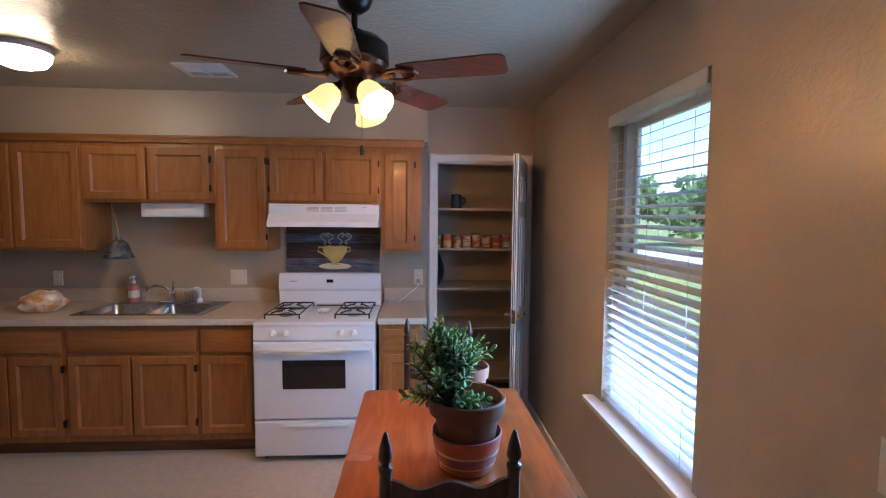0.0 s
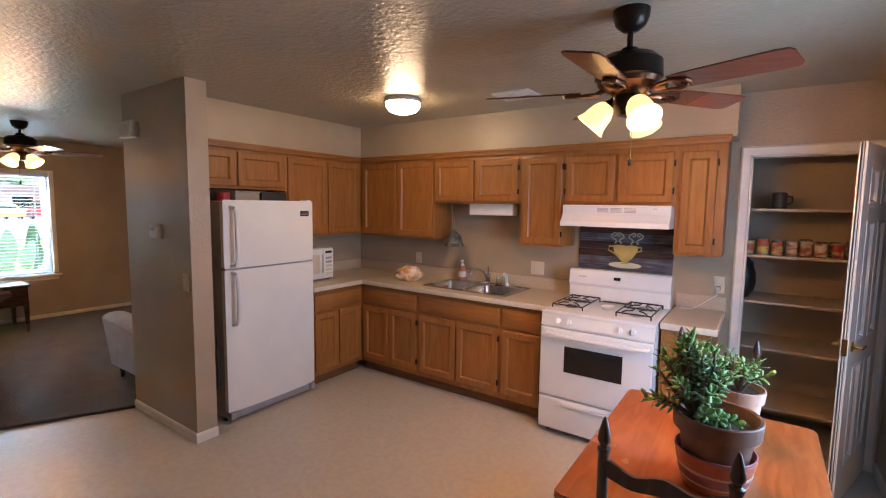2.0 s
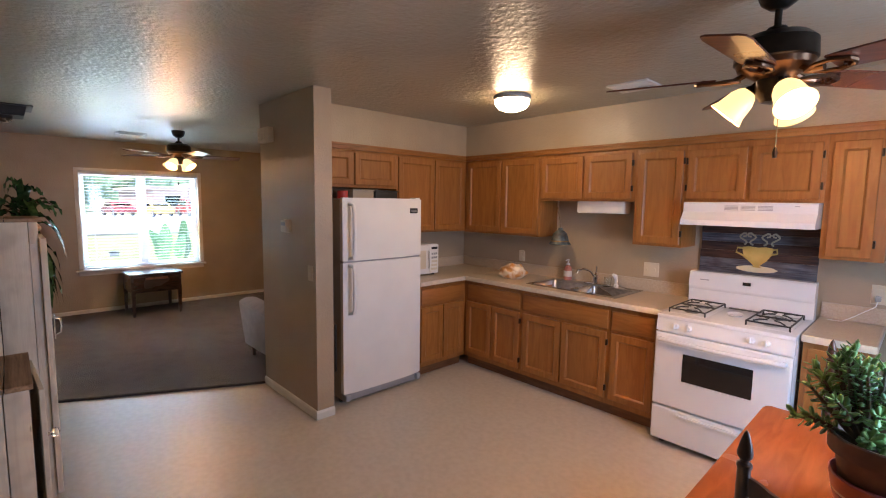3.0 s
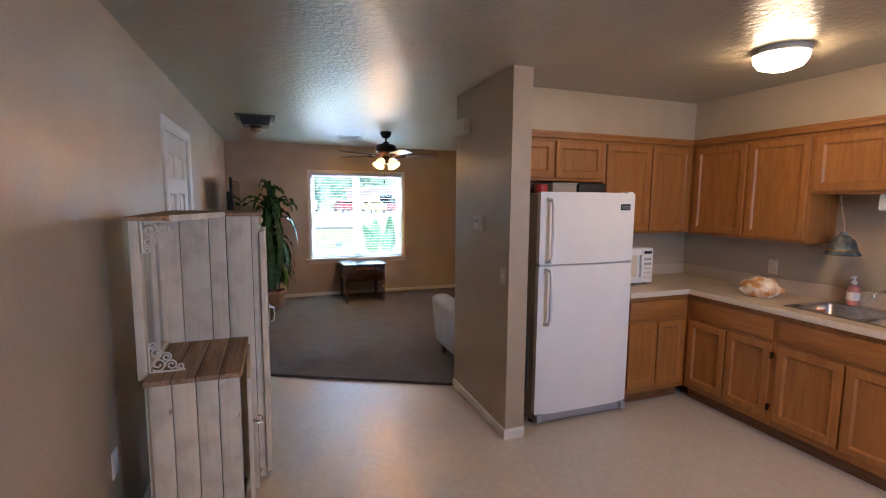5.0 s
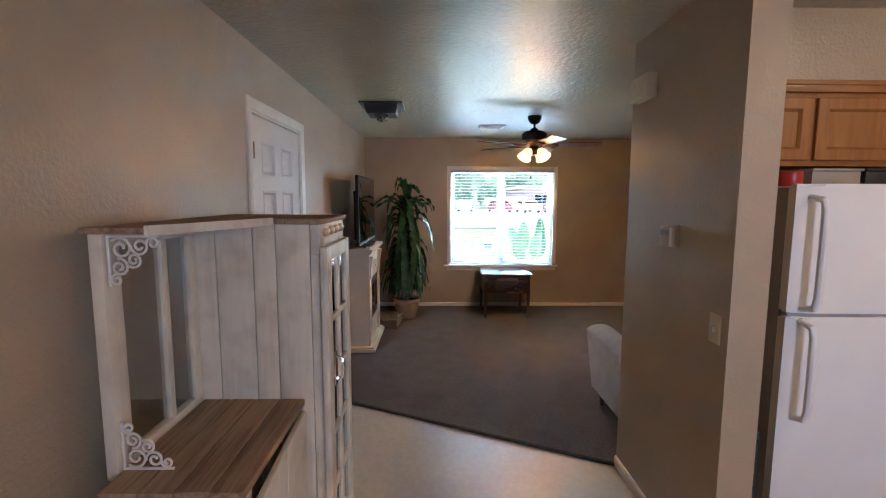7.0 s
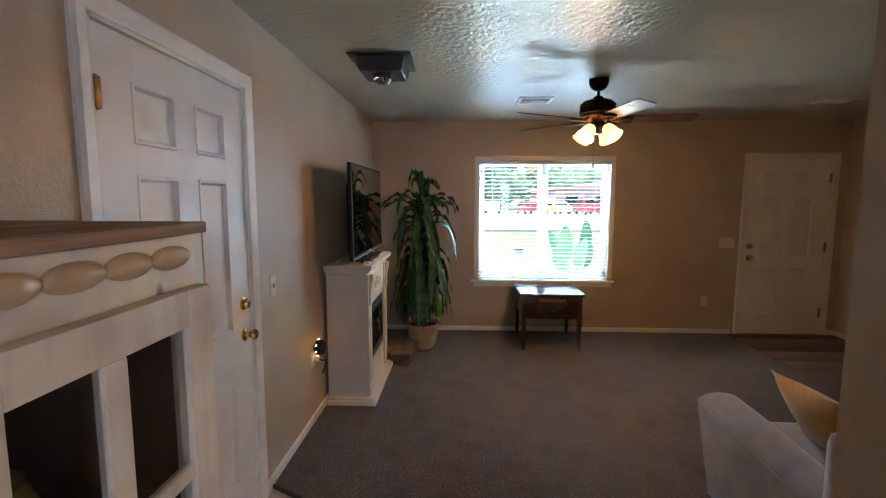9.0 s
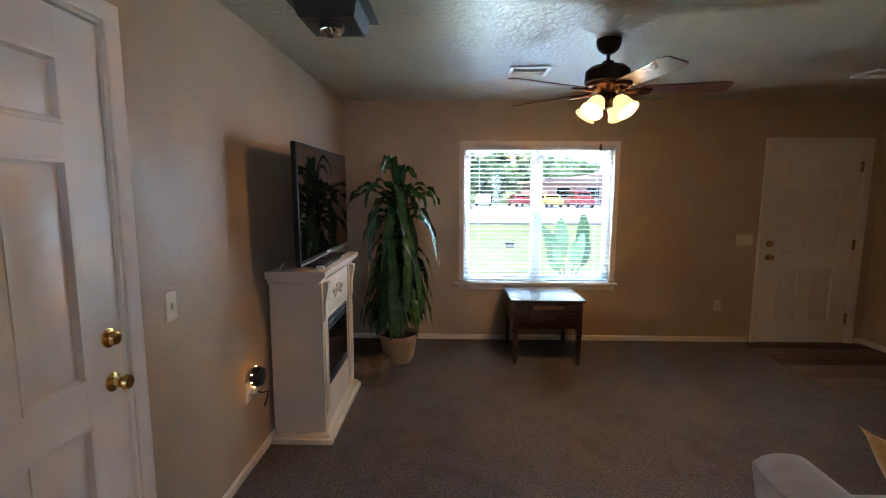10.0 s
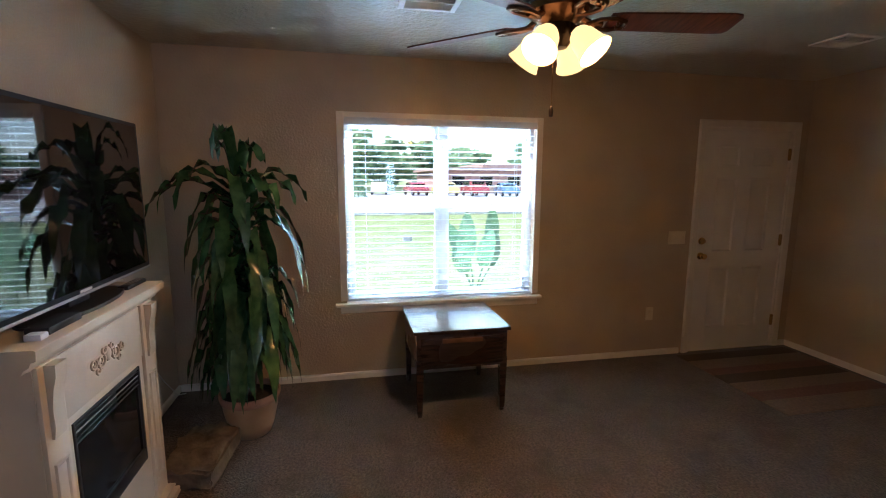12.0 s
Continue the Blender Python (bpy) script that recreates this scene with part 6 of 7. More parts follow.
bm = tube([(BX0 - 0.04, SY + 0.036, 1.02), (BX0 - 0.04, SY + 0.06, 1.01), (BX0 - 0.04, SY + 0.064, 0.975), (BX0 - 0.04, SY + 0.06, 0.94), (BX0 - 0.04, SY + 0.036, 0.93)], 0.006, 8)
box(bm, BX0 - 0.056, SY + 0.034, 0.91, BX0 - 0.024, SY + 0.039, 1.04, bevel=0.001)
part("pull_handle", bm, CHROME, sd_)
# back frame over the bench: an old sash between post and tall part
part("frame_post", boxes((-1.715, 0.398, 0.850, -1.648, 0.431, 1.513), bevel=0.003), WEATHERED, hc)
part("frame_rail", boxes((BX0 + 0.002, 0.400, 0.850, -1.716, 0.430, 0.895), (BX0 + 0.002, 0.400, 1.475, -1.716, 0.430, 1.513), (BX0 + 0.002, 0.400, 0.895, BX0 + 0.045, 0.430, 1.475), bevel=0.003), WEATHERED, hc)
part("frame_muntin", boxes((-1.935, 0.402, 0.896, -1.905, 0.429, 1.474), bevel=0.003), WEATHERED, hc)
part("frame_pane", boxes((BX0 + 0.041, 0.412, 0.890, -1.712, 0.415, 1.480)), GLASS, hc, smooth=0)
bm = extrude_outline([(BX0 + 0.012, 0.385), (-1.640, 0.385), (-1.640, 0.545), (-1.74, 0.590), (BX0 + 0.012, 0.700)], 1.514, 1.530)
part("top_shelf", bm, RAWWOOD, hc)
bm = extrude_outline([(-1.640, 0.546), (-1.74, 0.591), (BX0 + 0.012, 0.701), (BX0 + 0.012, 0.712), (-1.74, 0.602), (-1.640, 0.556)], 1.510, 1.536)
part("shelf_edge", bm, WEATHERED, hc)


def scroll_bracket(x, y, z, up):
    """A white iron corner scroll in the plane x; up = 1 sits on the bench, -1 hangs from the shelf."""
    bm = bmesh.new()
    P = lambda a, b: (x, y + a, z + up * b)
    s = 0.135
    tube([P(0.004, 0.004), P(s, 0.004)], 0.0045, 6, bm)
    tube([P(0.004, 0.004), P(0.004, s)], 0.0045, 6, bm)
    for ca, cb, r, t0, turns, d in ((0.036, 0.036, 0.030, 3.9, 1.4, 1), (0.085, 0.030, 0.024, 3.3, 1.5, -1), (0.030, 0.085, 0.024, 4.6, 1.5, 1), (0.118, 0.022, 0.016, 3.0, 1.3, 1), (0.022, 0.118, 0.016, 4.9, 1.3, -1), (0.068, 0.066, 0.020, 2.2, 1.5, -1)):
        pts = []
        for k in range(19):
            f = k / 18
            a = t0 + d * f * turns * 2 * math.pi
            pts.append(P(ca + r * (1 - 0.75 * f) * math.cos(a), cb + r * (1 - 0.75 * f) * math.sin(a)))
        tube(pts, 0.0038, 5, bm)
    return part("scroll_bracket", bm, TRIM, hc, "white painted cast iron corner scroll")


scroll_bracket(-1.660, 0.436, 0.874, 1)
scroll_bracket(-1.660, 0.436, 1.512, -1)
JARY = surface("yellow_green_pottery", (0.40, 0.33, 0.08), (0.06, 0.12, 0.05), 7.0, rough=0.25, lo=0.48, hi=0.56)
gj = thing("ginger_jar", "yellow and green glazed pottery jar inside the cabinet", "jar", (-2.270, 0.70, 1.086))
part("jar_body", lathe([(0, 0), (0.05, 0), (0.055, 0.006), (0.075, 0.05), (0.08, 0.09), (0.065, 0.13), (0.04, 0.145), (0.04, 0.155)], 26), JARY, gj, local=True)
part("lid", lathe([(0.046, 0.152), (0.046, 0.162), (0.025, 0.175), (0.008, 0.178), (0.012, 0.19), (0, 0.195)], 20), JARY, gj, local=True)

# ---- mantel with electric fireplace ----
fp = thing("fireplace_mantel", "cream wooden mantel with black electric fireplace", "fireplace", (-5.59, 0.45, 0.0))
FX0, FX1, FB, FF = -5.955, -5.140, 0.288, 0.590
bx0, bx1, bz0, bz1 = -5.800, -5.295, 0.300, 0.742
for sx in (FX0, FX1 - 0.02):
    part("side_panel", boxes((sx, FB, 0.05, sx + 0.02, FF, 1.04)), CREAMFP, fp)
part("back_panel", boxes((FX0 + 0.02, FB, 0.05, FX1 - 0.02, FB + 0.01, 1.04)), CREAMFP, fp)
part("front_panel", boxes((FX0 + 0.02, FF - 0.018, 0.05, bx0, FF, 1.04), (bx1, FF - 0.018, 0.05, FX1 - 0.02, FF, 1.04), (bx0, FF - 0.018, 0.05, bx1, FF, bz0), (bx0, FF - 0.018, bz1, bx1, FF, 1.04)), CREAMFP, fp)
part("plinth", boxes((FX0 - 0.045, FB, 0.0, FX1 + 0.065, FF + 0.070, 0.045), (FX0 - 0.025, FB, 0.045, FX1 + 0.04, FF + 0.05, 0.060), bevel=0.006), CREAMFP, fp)
bm = extrude_outline([(FB, 1.078), (FB, 1.035), (FF + 0.008, 1.005), (FF + 0.016, 1.018), (FF + 0.030, 1.026), (FF + 0.036, 1.040), (FF + 0.050, 1.044), (FF + 0.052, 1.074), (FF + 0.046, 1.078)], FX0 - 0.062, FX1 + 0.055, "x")
part("mantel_top", bm, CREAMFP, fp)
for x0, x1 in ((FX0 - 0.03, FX0), (FX1, FX1 + 0.03)):
    part("end_moulding", boxes((x0, FB, 1.000, x1, FF + 0.01, 1.036), bevel=0.01), CREAMFP, fp)
for x0, x1 in ((FX0, FX0 + 0.115), (FX1 - 0.115, FX1)):
    pil = part("pilaster", boxes((x0, FF, 0.062, x1, FF + 0.016, 1.004), bevel=0.004), CREAMFP, fp)
    part("pilaster_panel", loops(bmesh.new(), 0.075, 0.52, [(0, 0), (0.004, 0.006), (0.012, 0.006), (0.018, 0.001), (0.028, 0.005)], facing_north(x0 + 0.095, FF + 0.0165, 0.16)), CREAMFP, pil)
    xc = (x0 + x1) / 2
    bm = extrude_outline([(FF + 0.016, 0.76), (FF + 0.024, 0.76), (FF + 0.030, 0.80), (FF + 0.028, 0.86), (FF + 0.036, 0.92), (FF + 0.046, 0.96), (FF + 0.048, 1.0), (FF + 0.016, 1.0)], xc - 0.030, xc + 0.030, "x")
    part("corbel", bm, CREAMFP, pil, smooth=50)
fz = part("frieze_panel", boxes((FX0 + 0.118, FF, 0.775, FX1 - 0.118, FF + 0.008, 1.000), bevel=0.003), CREAMFP, fp)
xc = (FX0 + FX1) / 2
for s in (-1, 1):
    for r0, ca, cb, n in ((0.030, 0.055, 0.0, 1.3), (0.022, 0.105, 0.006, 1.4), (0.016, 0.03, 0.034, 1.2), (0.015, 0.080, -0.028, 1.2)):
        pts = [(xc + s * (ca + r0 * (1 - 0.7 * f) * math.cos(2.6 + f * n * 6.28)), FF + 0.011, 0.885 + cb + r0 * (1 - 0.7 * f) * math.sin(2.6 + f * n * 6.28)) for f in [k / 16 for k in range(17)]]
        bm = bmesh.new()
        tube(pts, [0.006 - 0.003 * k / 16 for k in range(17)], 6, bm)
        part("carved_scroll", bm, CREAMFP, fz, smooth=60)
bm = bmesh.new()
bmesh.ops.create_uvsphere(bm, u_segments=12, v_segments=8, radius=1, matrix=Matrix.LocRotScale((xc, FF + 0.010, 0.895), None, (0.022, 0.008, 0.028)))
part("carved_rosette", bm, CREAMFP, fz, smooth=60)
ins = part("firebox", boxes((bx0, FF - 0.10, bz0, bx0 + 0.012, FF + 0.006, bz1), (bx1 - 0.012, FF - 0.10, bz0, bx1, FF + 0.006, bz1), (bx0 + 0.012, FF - 0.10, bz0, bx1 - 0.012, FF + 0.006, bz0 + 0.055), (bx0 + 0.012, FF - 0.10, bz1 - 0.012, bx1 - 0.012, FF + 0.006, bz1), bevel=0.002), BLACK, fp)
part("fire_glass", boxes((bx0 + 0.012, FF - 0.010, bz0 + 0.055, bx1 - 0.012, FF - 0.005, bz1 - 0.095)), DARKGLASS, ins, smooth=0)
for k in range(4):
    lm = Matrix.Translation((xc, FF - 0.004, bz1 - 0.024 - 0.020 * k)) @ Matrix.Rotation(radians(35), 4, "X")
    part("louvre", box(bmesh.new(), bx0 + 0.014 - xc, -0.008, -0.002, bx1 - 0.014 - xc, 0.008, 0.002, bevel=0.0008, m=lm), GREYPL if k == 1 else BLACK, ins)
part("fire_back", boxes((bx0 + 0.012, FF - 0.10, bz0 + 0.05, bx1 - 0.012, FF - 0.09, bz1 - 0.012)), BLACK, ins)

# ---- television ----
tv = thing("television", "large black flat-screen television on the mantel, switched off", "television", (-5.58, 0.50, 1.078))
TVX0, TVX1 = -6.162, -4.995
tm = Matrix.Translation((0, 0.518, 1.470)) @ Matrix.Rotation(radians(0.5), 4, "X")
part("panel", box(bmesh.new(), TVX0, -0.018, -0.350, TVX1, 0.012, 0.350, bevel=0.006, m=tm), TVBLACK, tv)
part("rear_housing", box(bmesh.new(), TVX0 + 0.12, -0.060, -0.30, TVX1 - 0.12, -0.018, 0.20, bevel=0.015, m=tm), TVBLACK, tv)
part("screen", box(bmesh.new(), TVX0 + 0.022, 0.0115, -0.318, TVX1 - 0.022, 0.0135, 0.332, m=tm), SCREEN, tv, smooth=0)
part("lower_trim", box(bmesh.new(), TVX0 + 0.004, 0.0118, -0.347, TVX1 - 0.004, 0.0145, -0.336, bevel=0.001, m=tm), GREYPL, tv)
part("badge", box(bmesh.new(), -5.62, 0.0130, -0.334, -5.54, 0.0148, -0.324, m=tm), WHITEPL, tv)
part("neck", boxes((-5.65, 0.475, 1.085, -5.51, 0.510, 1.18), bevel=0.006), BLACK, tv)
bm = extrude_outline([(-5.58 + 0.30 * math.cos(radians(a)), 0.495 + 0.105 * math.sin(radians(a))) for a in range(0, 360, 12)], 1.079, 1.092)
bmesh.ops.bevel(bm, geom=[e for e in bm.edges if e.verts[0].co.z > 1.09 and e.verts[1].co.z > 1.09], offset=0.005, segments=2, affect="EDGES")
part("base", bm, BLACK, tv)
sb = thing("set_top_box", "small black media box with a pale remote beside it", "media box", (-5.30, 0.56, 1.079))
part("case", boxes((-5.40, 0.535, 1.0790, -5.22, 0.605, 1.104), bevel=0.005), BLACK, sb)
rm = thing("remote_dongle", "small pale plastic streaming dongle on the mantel", "dongle", (-5.19, 0.585, 1.079))
part("case", boxes((-5.205, 0.565, 1.0790, -5.165, 0.612, 1.099), bevel=0.005), WHITEPL, rm)
rb = thing("remote_control", "black remote control lying on the mantel", "remote", (-5.90, 0.55, 1.079))
part("case", boxes((-6.0, 0.53, 1.0790, -5.82, 0.575, 1.097), bevel=0.006), BLACK, rb)
part("keys", boxes(*[(-5.98 + 0.022 * k, 0.537 + 0.012 * j, 1.0965, -5.968 + 0.022 * k, 0.545 + 0.012 * j, 1.0985) for k in range(6) for j in range(3)]), GREYPL, rb)
part("cable", tube([(-4.99, 0.44, 1.15), (-5.02, 0.40, 1.10), (-5.10, 0.34, 1.083), (-5.18, 0.31, 1.083)], 0.003, 6), WHITEPL, tv)

# ---- plug-in warmer on the south wall ----
wall_plate("wall_outlet", "white outlet behind the plug-in warmer", facing_north(-4.80, SOUTH, 0.40), 0.072, 0.115, "outlet", WHITEPL)
pw = thing("plug_in_warmer", "dark round plug-in warmer with glowing amber holes", "night light", (-4.865, SOUTH + 0.05, 0.52))
AMBER = glowing("amber_glow", (1.0, 0.42, 0.08), 5.0)
wm = Matrix.Translation((-4.865, SOUTH + 0.012, 0.535)) @ Matrix.Rotation(radians(-90), 4, "X")
part("case", lathe([(0, 0), (0.035, 0), (0.052, 0.012), (0.056, 0.04), (0.048, 0.062), (0.03, 0.07), (0, 0.072)], 24, wm), BLACK, pw)
part("plug_body", boxes((-4.885, SOUTH + 0.008, 0.44, -4.845, SOUTH + 0.04, 0.50), bevel=0.006), WHITEPL, pw)
for k in range(7):
    a = radians(-30 + 48 * k)
    bm = bmesh.new()
    bmesh.ops.create_icosphere(bm, subdivisions=1, radius=0.0055, matrix=wm @ Matrix.Translation((0.054 * math.cos(a), 0.054 * math.sin(a), 0.022)))
    part("glowing_hole", bm, AMBER, pw)
part("lead", tube([(-4.865, SOUTH + 0.035, 0.45), (-4.89, SOUTH + 0.06, 0.43), (-4.93, SOUTH + 0.07, 0.425), (-4.98, SOUTH + 0.05, 0.38), (-5.0, SOUTH + 0.02, 0.30)], 0.005, 6), BLACK, pw)

# ---- dracaena by the window ----
DRAC = leaf_material("glossy_dark_leaf", (0.018, 0.062, 0.024), (0.055, 0.135, 0.048), 0.24)
DX, DY = -6.475, 0.900
dp = thing("plant_pot", "tan and brown glazed pot on the carpet", "plant pot", (DX, DY, 0.014))
DPM = Matrix.Translation((DX, DY, 0.014))
part("body", lathe([(0, 0), (0.105, 0), (0.112, 0.006), (0.135, 0.07), (0.155, 0.16), (0.160, 0.215)], 40, DPM), POTTAN, dp)
part("rim", lathe([(0.160, 0.215), (0.168, 0.222), (0.176, 0.245), (0.176, 0.268), (0.168, 0.272), (0.160, 0.262), (0.152, 0.22)], 40, DPM), TERRA2, dp, "brown-red glazed rim")
part("soil", lathe([(0.156, 0.235), (0.08, 0.242), (0, 0.245)], 24, DPM), SOIL, dp)
dr_ = thing("dracaena_plant", "tall dracaena with long drooping dark green leaves", "plant", (DX, DY, 0.25))
rng = random.Random(21)


def strap_leaf(vs, fs, base, az_, rise, reach, droop, width, twist):
    """A long arching leaf: it leaves the cane upward, bends over and hangs; folded along its rib, wavy at the edge."""
    n = 11
    i0 = len(vs)
    out = Vector((math.cos(az_), math.sin(az_), 0))
    side = Vector((-math.sin(az_), math.cos(az_), 0))
    for k in range(n + 1):
        t = k / n
        r = reach * (1 - (1 - t) ** 1.7)
        z = rise * math.sin(min(t * 2.2, 1.0) * math.pi / 2) - droop * max(t - 0.22, 0) ** 1.5
        c = base + out * r + Vector((0, 0, z)) + side * (twist * t * t)
        w = width * (0.35 + 0.65 * math.sin(math.pi * min(t * 1.35 + 0.12, 1.0)) if t < 0.62 else (1.0 - ((t - 0.62) / 0.38) ** 1.6) * 0.98 + 0.02)
        wave = 0.026 * math.sin(t * 21 + twist * 90)
        fold = 0.22 * w
        vs.extend([c - side * w / 2 + Vector((0, 0, fold + wave)), c, c + side * w / 2 + Vector((0, 0, fold - wave))])
    for k in range(n):
        a, b = i0 + 3 * k, i0 + 3 * k + 3
        fs.extend([(a, a + 1, b + 1, b), (a + 1, a + 2, b + 2, b + 1)])


canes = [(DX, DY, 1.54), (DX + 0.04, DY + 0.045, 1.02), (DX - 0.05, DY - 0.035, 0.80), (DX + 0.04, DY - 0.055, 0.62)]
for x, y, zt_ in canes:
    part("cane", tube([(x * 0.4 + DX * 0.6, y * 0.4 + DY * 0.6, 0.24), (x, y, 0.5), (x, y, zt_)], [0.017, 0.015, 0.011], 8), STEM, dr_)
# rows of leaves: cane, count, height from, to, rise, reach, droop, width
LEAF_ROWS = ((0, 7, 1.50, 1.55, (0.20, 0.33), (0.08, 0.24), (0.10, 0.34), 0.068), (0, 11, 1.41, 1.51, (0.10, 0.17), (0.36, 0.50), (0.20, 0.42), 0.062),
             (0, 13, 1.24, 1.42, (0.08, 0.15), (0.26, 0.40), (0.50, 0.80), 0.078), (0, 34, 0.66, 1.24, (0.05, 0.12), (0.17, 0.30), (0.50, 0.78), 0.080),
             (1, 34, 0.55, 1.02, (0.05, 0.13), (0.18, 0.31), (0.48, 0.75), 0.082), (2, 28, 0.48, 0.80, (0.05, 0.12), (0.18, 0.32), (0.42, 0.66), 0.082), (3, 22, 0.44, 0.62, (0.04, 0.09), (0.14, 0.23), (0.35, 0.5), 0.080))
k = 0
for ci, count, za, zb, rises, reaches, droops, width in LEAF_ROWS:
    x, y, _ = canes[ci]
    for q in range(count):
        k += 1
        z = za + (zb - za) * (q + rng.random()) / count
        rise = rng.uniform(*rises)
        droop = min(rng.uniform(*droops), (z + rise - 0.30) / 0.70)
        vs, fs = [], []
        strap_leaf(vs, fs, Vector((x, y, z)), k * 2.39996 + rng.uniform(-0.35, 0.35), rise, rng.uniform(*reaches), droop, width * rng.uniform(0.85, 1.2), rng.uniform(-0.08, 0.08))
        mesh_part("leaf", vs, fs, DRAC, dr_)
# flat stone beside the pot
bm = bmesh.new()
bmesh.ops.create_cube(bm, size=1.0)
bmesh.ops.subdivide_edges(bm, edges=list(bm.edges), cuts=9, use_grid_fill=True)
for v in bm.verts:
    p = v.co.copy()
    n = noise.noise(Vector((p.x * 3, p.y * 3, p.z * 2))) * 0.10 + noise.noise(p * 9) * 0.03
    q = Vector((p.x * (1 + n), p.y * (1 + n), p.z))
    v.co = Vector((q.x * 0.46, q.y * 0.28, (p.z + 0.5) * (0.105 + 0.03 * noise.noise(Vector((p.x * 4, p.y * 4, 0)))) ))
bmesh.ops.bevel(bm, geom=[e for e in bm.edges if e.calc_face_angle(0) > 0.8], offset=0.012, segments=2, affect="EDGES")
bmesh.ops.transform(bm, matrix=Matrix.Translation((-6.17, 0.70, 0.014)) @ Matrix.Rotation(radians(-6), 4, "Z"), verts=bm.verts)
tagged(part("flat_stone", bm, STONE, smooth=60), "rough brown flat stone lying on the carpet", "stone")
co = thing("white_cable", "thin white cable hanging in the wall corner", "cable", (-6.95, 0.30, 0.1))
part("cord", tube([(-6.30, SOUTH + 0.01, 0.95), (-6.55, SOUTH + 0.012, 0.55), (-6.85, SOUTH + 0.016, 0.22), (-7.05, SOUTH + 0.02, 0.03), (-7.09, SOUTH + 0.06, 0.018)], 0.0035, 6), WHITEPL, co)

# ---- end table under the window ----
et = thing("end_table", "dark brown wooden end table with tapered legs", "table", (-6.78, 2.26, 0.014))
EX0, EX1, EY0, EY1, EZ = -7.060, -6.412, 1.900, 2.550, 0.605
bm = boxes((EX0, EY0, EZ - 0.024, EX1, EY1, EZ), bevel=0.005)
part("tabletop", bm, ENDWOOD, et)
part("case", boxes((EX0 + 0.02, EY0 + 0.022, 0.345, EX1 - 0.014, EY1 - 0.022, EZ - 0.024), bevel=0.002), ENDWOOD, et)
dw = part("drawer_front", loops(bmesh.new(), EY1 - EY0 - 0.10, 0.19, [(0, 0), (0, 0.004), (0.004, 0.006)], facing_east(EX1 - 0.014, EY0 + 0.05, 0.362)), ENDWOOD, et)
part("finger_pull", boxes((EX1 - 0.010, EY0 + 0.19, 0.518, EX1 - 0.002, EY1 - 0.19, 0.548), bevel=0.003), TERRA, dw)
for x in (EX0 + 0.04, EX1 - 0.034):
    for y in (EY0 + 0.044, EY1 - 0.044):
        bm = bmesh.new()
        rows_ = [(0.013, 0.014), (0.012, 0.030), (0.016, 0.034), (0.024, 0.36), (0.024, 0.40)]
        rings = [[bm.verts.new((x + sx * r, y + sy * r, z)) for sx, sy in ((-1, -1), (1, -1), (1, 1), (-1, 1))] for r, z in rows_]
        for r0, r1 in zip(rings, rings[1:]):
            for k in range(4):
                bm.faces.new((r0[k], r0[(k + 1) % 4], r1[(k + 1) % 4], r1[k]))
        bm.faces.new(rings[0])
        bm.faces.new(rings[-1])
        part("leg", bm, ENDWOOD, et, smooth=0)

# ---- sofa ----
so_ = thing("sofa", "grey-blue velvet sofa with padded flared arms", "sofa", (-3.6, 3.5, 0.014))
SXF, SXB = -4.085, -3.13


def arm(y0, y1, outer):
    """A padded arm; its front flares out at the top."""
    n = 14
    bm = bmesh.new()
    rings = []
    sec = []
    w = y1 - y0
    for k in range(9):
        a = math.pi * k / 8
        sec.append((math.cos(a), math.sin(a)))
    for i in range(n + 1):
        f = i / n
        x = SXF + (SXB - SXF) * f
        top = 0.572 + 0.022 * math.cos(f * 3.0)
        rad = 0.045
        ring = [bm.verts.new((x, y0 if outer < 0 else y0, 0.13)), ]
        pts = [(y1, 0.13)] + [((y0 + y1) / 2 + (w / 2 + 0.012) * c_, top - 0.05 + rad * s_ * 1.1) for c_, s_ in sec] + [(y0, 0.13)]
        flare = 0.0
        ring = [bm.verts.new((x, py, pz)) for py, pz in pts]
        for v in bm.verts[-len(pts):] if False else ring:
            if i == 0:
                v.co.x += 0.14 * max(0.0, (0.50 - v.co.z) / 0.40) ** 1.3 - 0.0
            elif i == 1:
                v.co.x += 0.09 * max(0.0, (0.50 - v.co.z) / 0.40) ** 1.3
            elif i == 2:
                v.co.x += 0.045 * max(0.0, (0.50 - v.co.z) / 0.40) ** 1.3
        rings.append(ring)
        if f == 1:
            bm.faces.new(ring)
    for r0, r1 in zip(rings, rings[1:]):
        for k in range(len(r0) - 1):
            bm.faces.new((r0[k], r0[k + 1], r1[k + 1], r1[k]))
        bm.faces.new((r0[-1], r0[0], r1[0], r1[-1]))
    bm.faces.new(rings[0])
    bmesh.ops.bevel(bm, geom=[e for e in rings[0][0].link_faces[0].edges if e.is_manifold] if False else [e for e in bm.edges if e.is_manifold and len({v for v in e.verts} & set(rings[0])) == 2 and e.calc_face_angle(0) > 0.7], offset=0.02, segments=3, affect="EDGES")
    ob = part("arm", bm, VELVET, so_, smooth=60)
    ye = y0 - 0.008 if outer < 0 else y1 + 0.008
    part("piping", tube([(SXF + 0.002 + 0.0 * f, ye, 0.532 + 0.022 * math.cos(f * 3.0)) if f == 0 else (SXF + (SXB - SXF) * f, ye, 0.522 + 0.022 * math.cos(f * 3.0)) for f in [k / 12 for k in range(13)]], 0.006, 6), VELVET, ob)


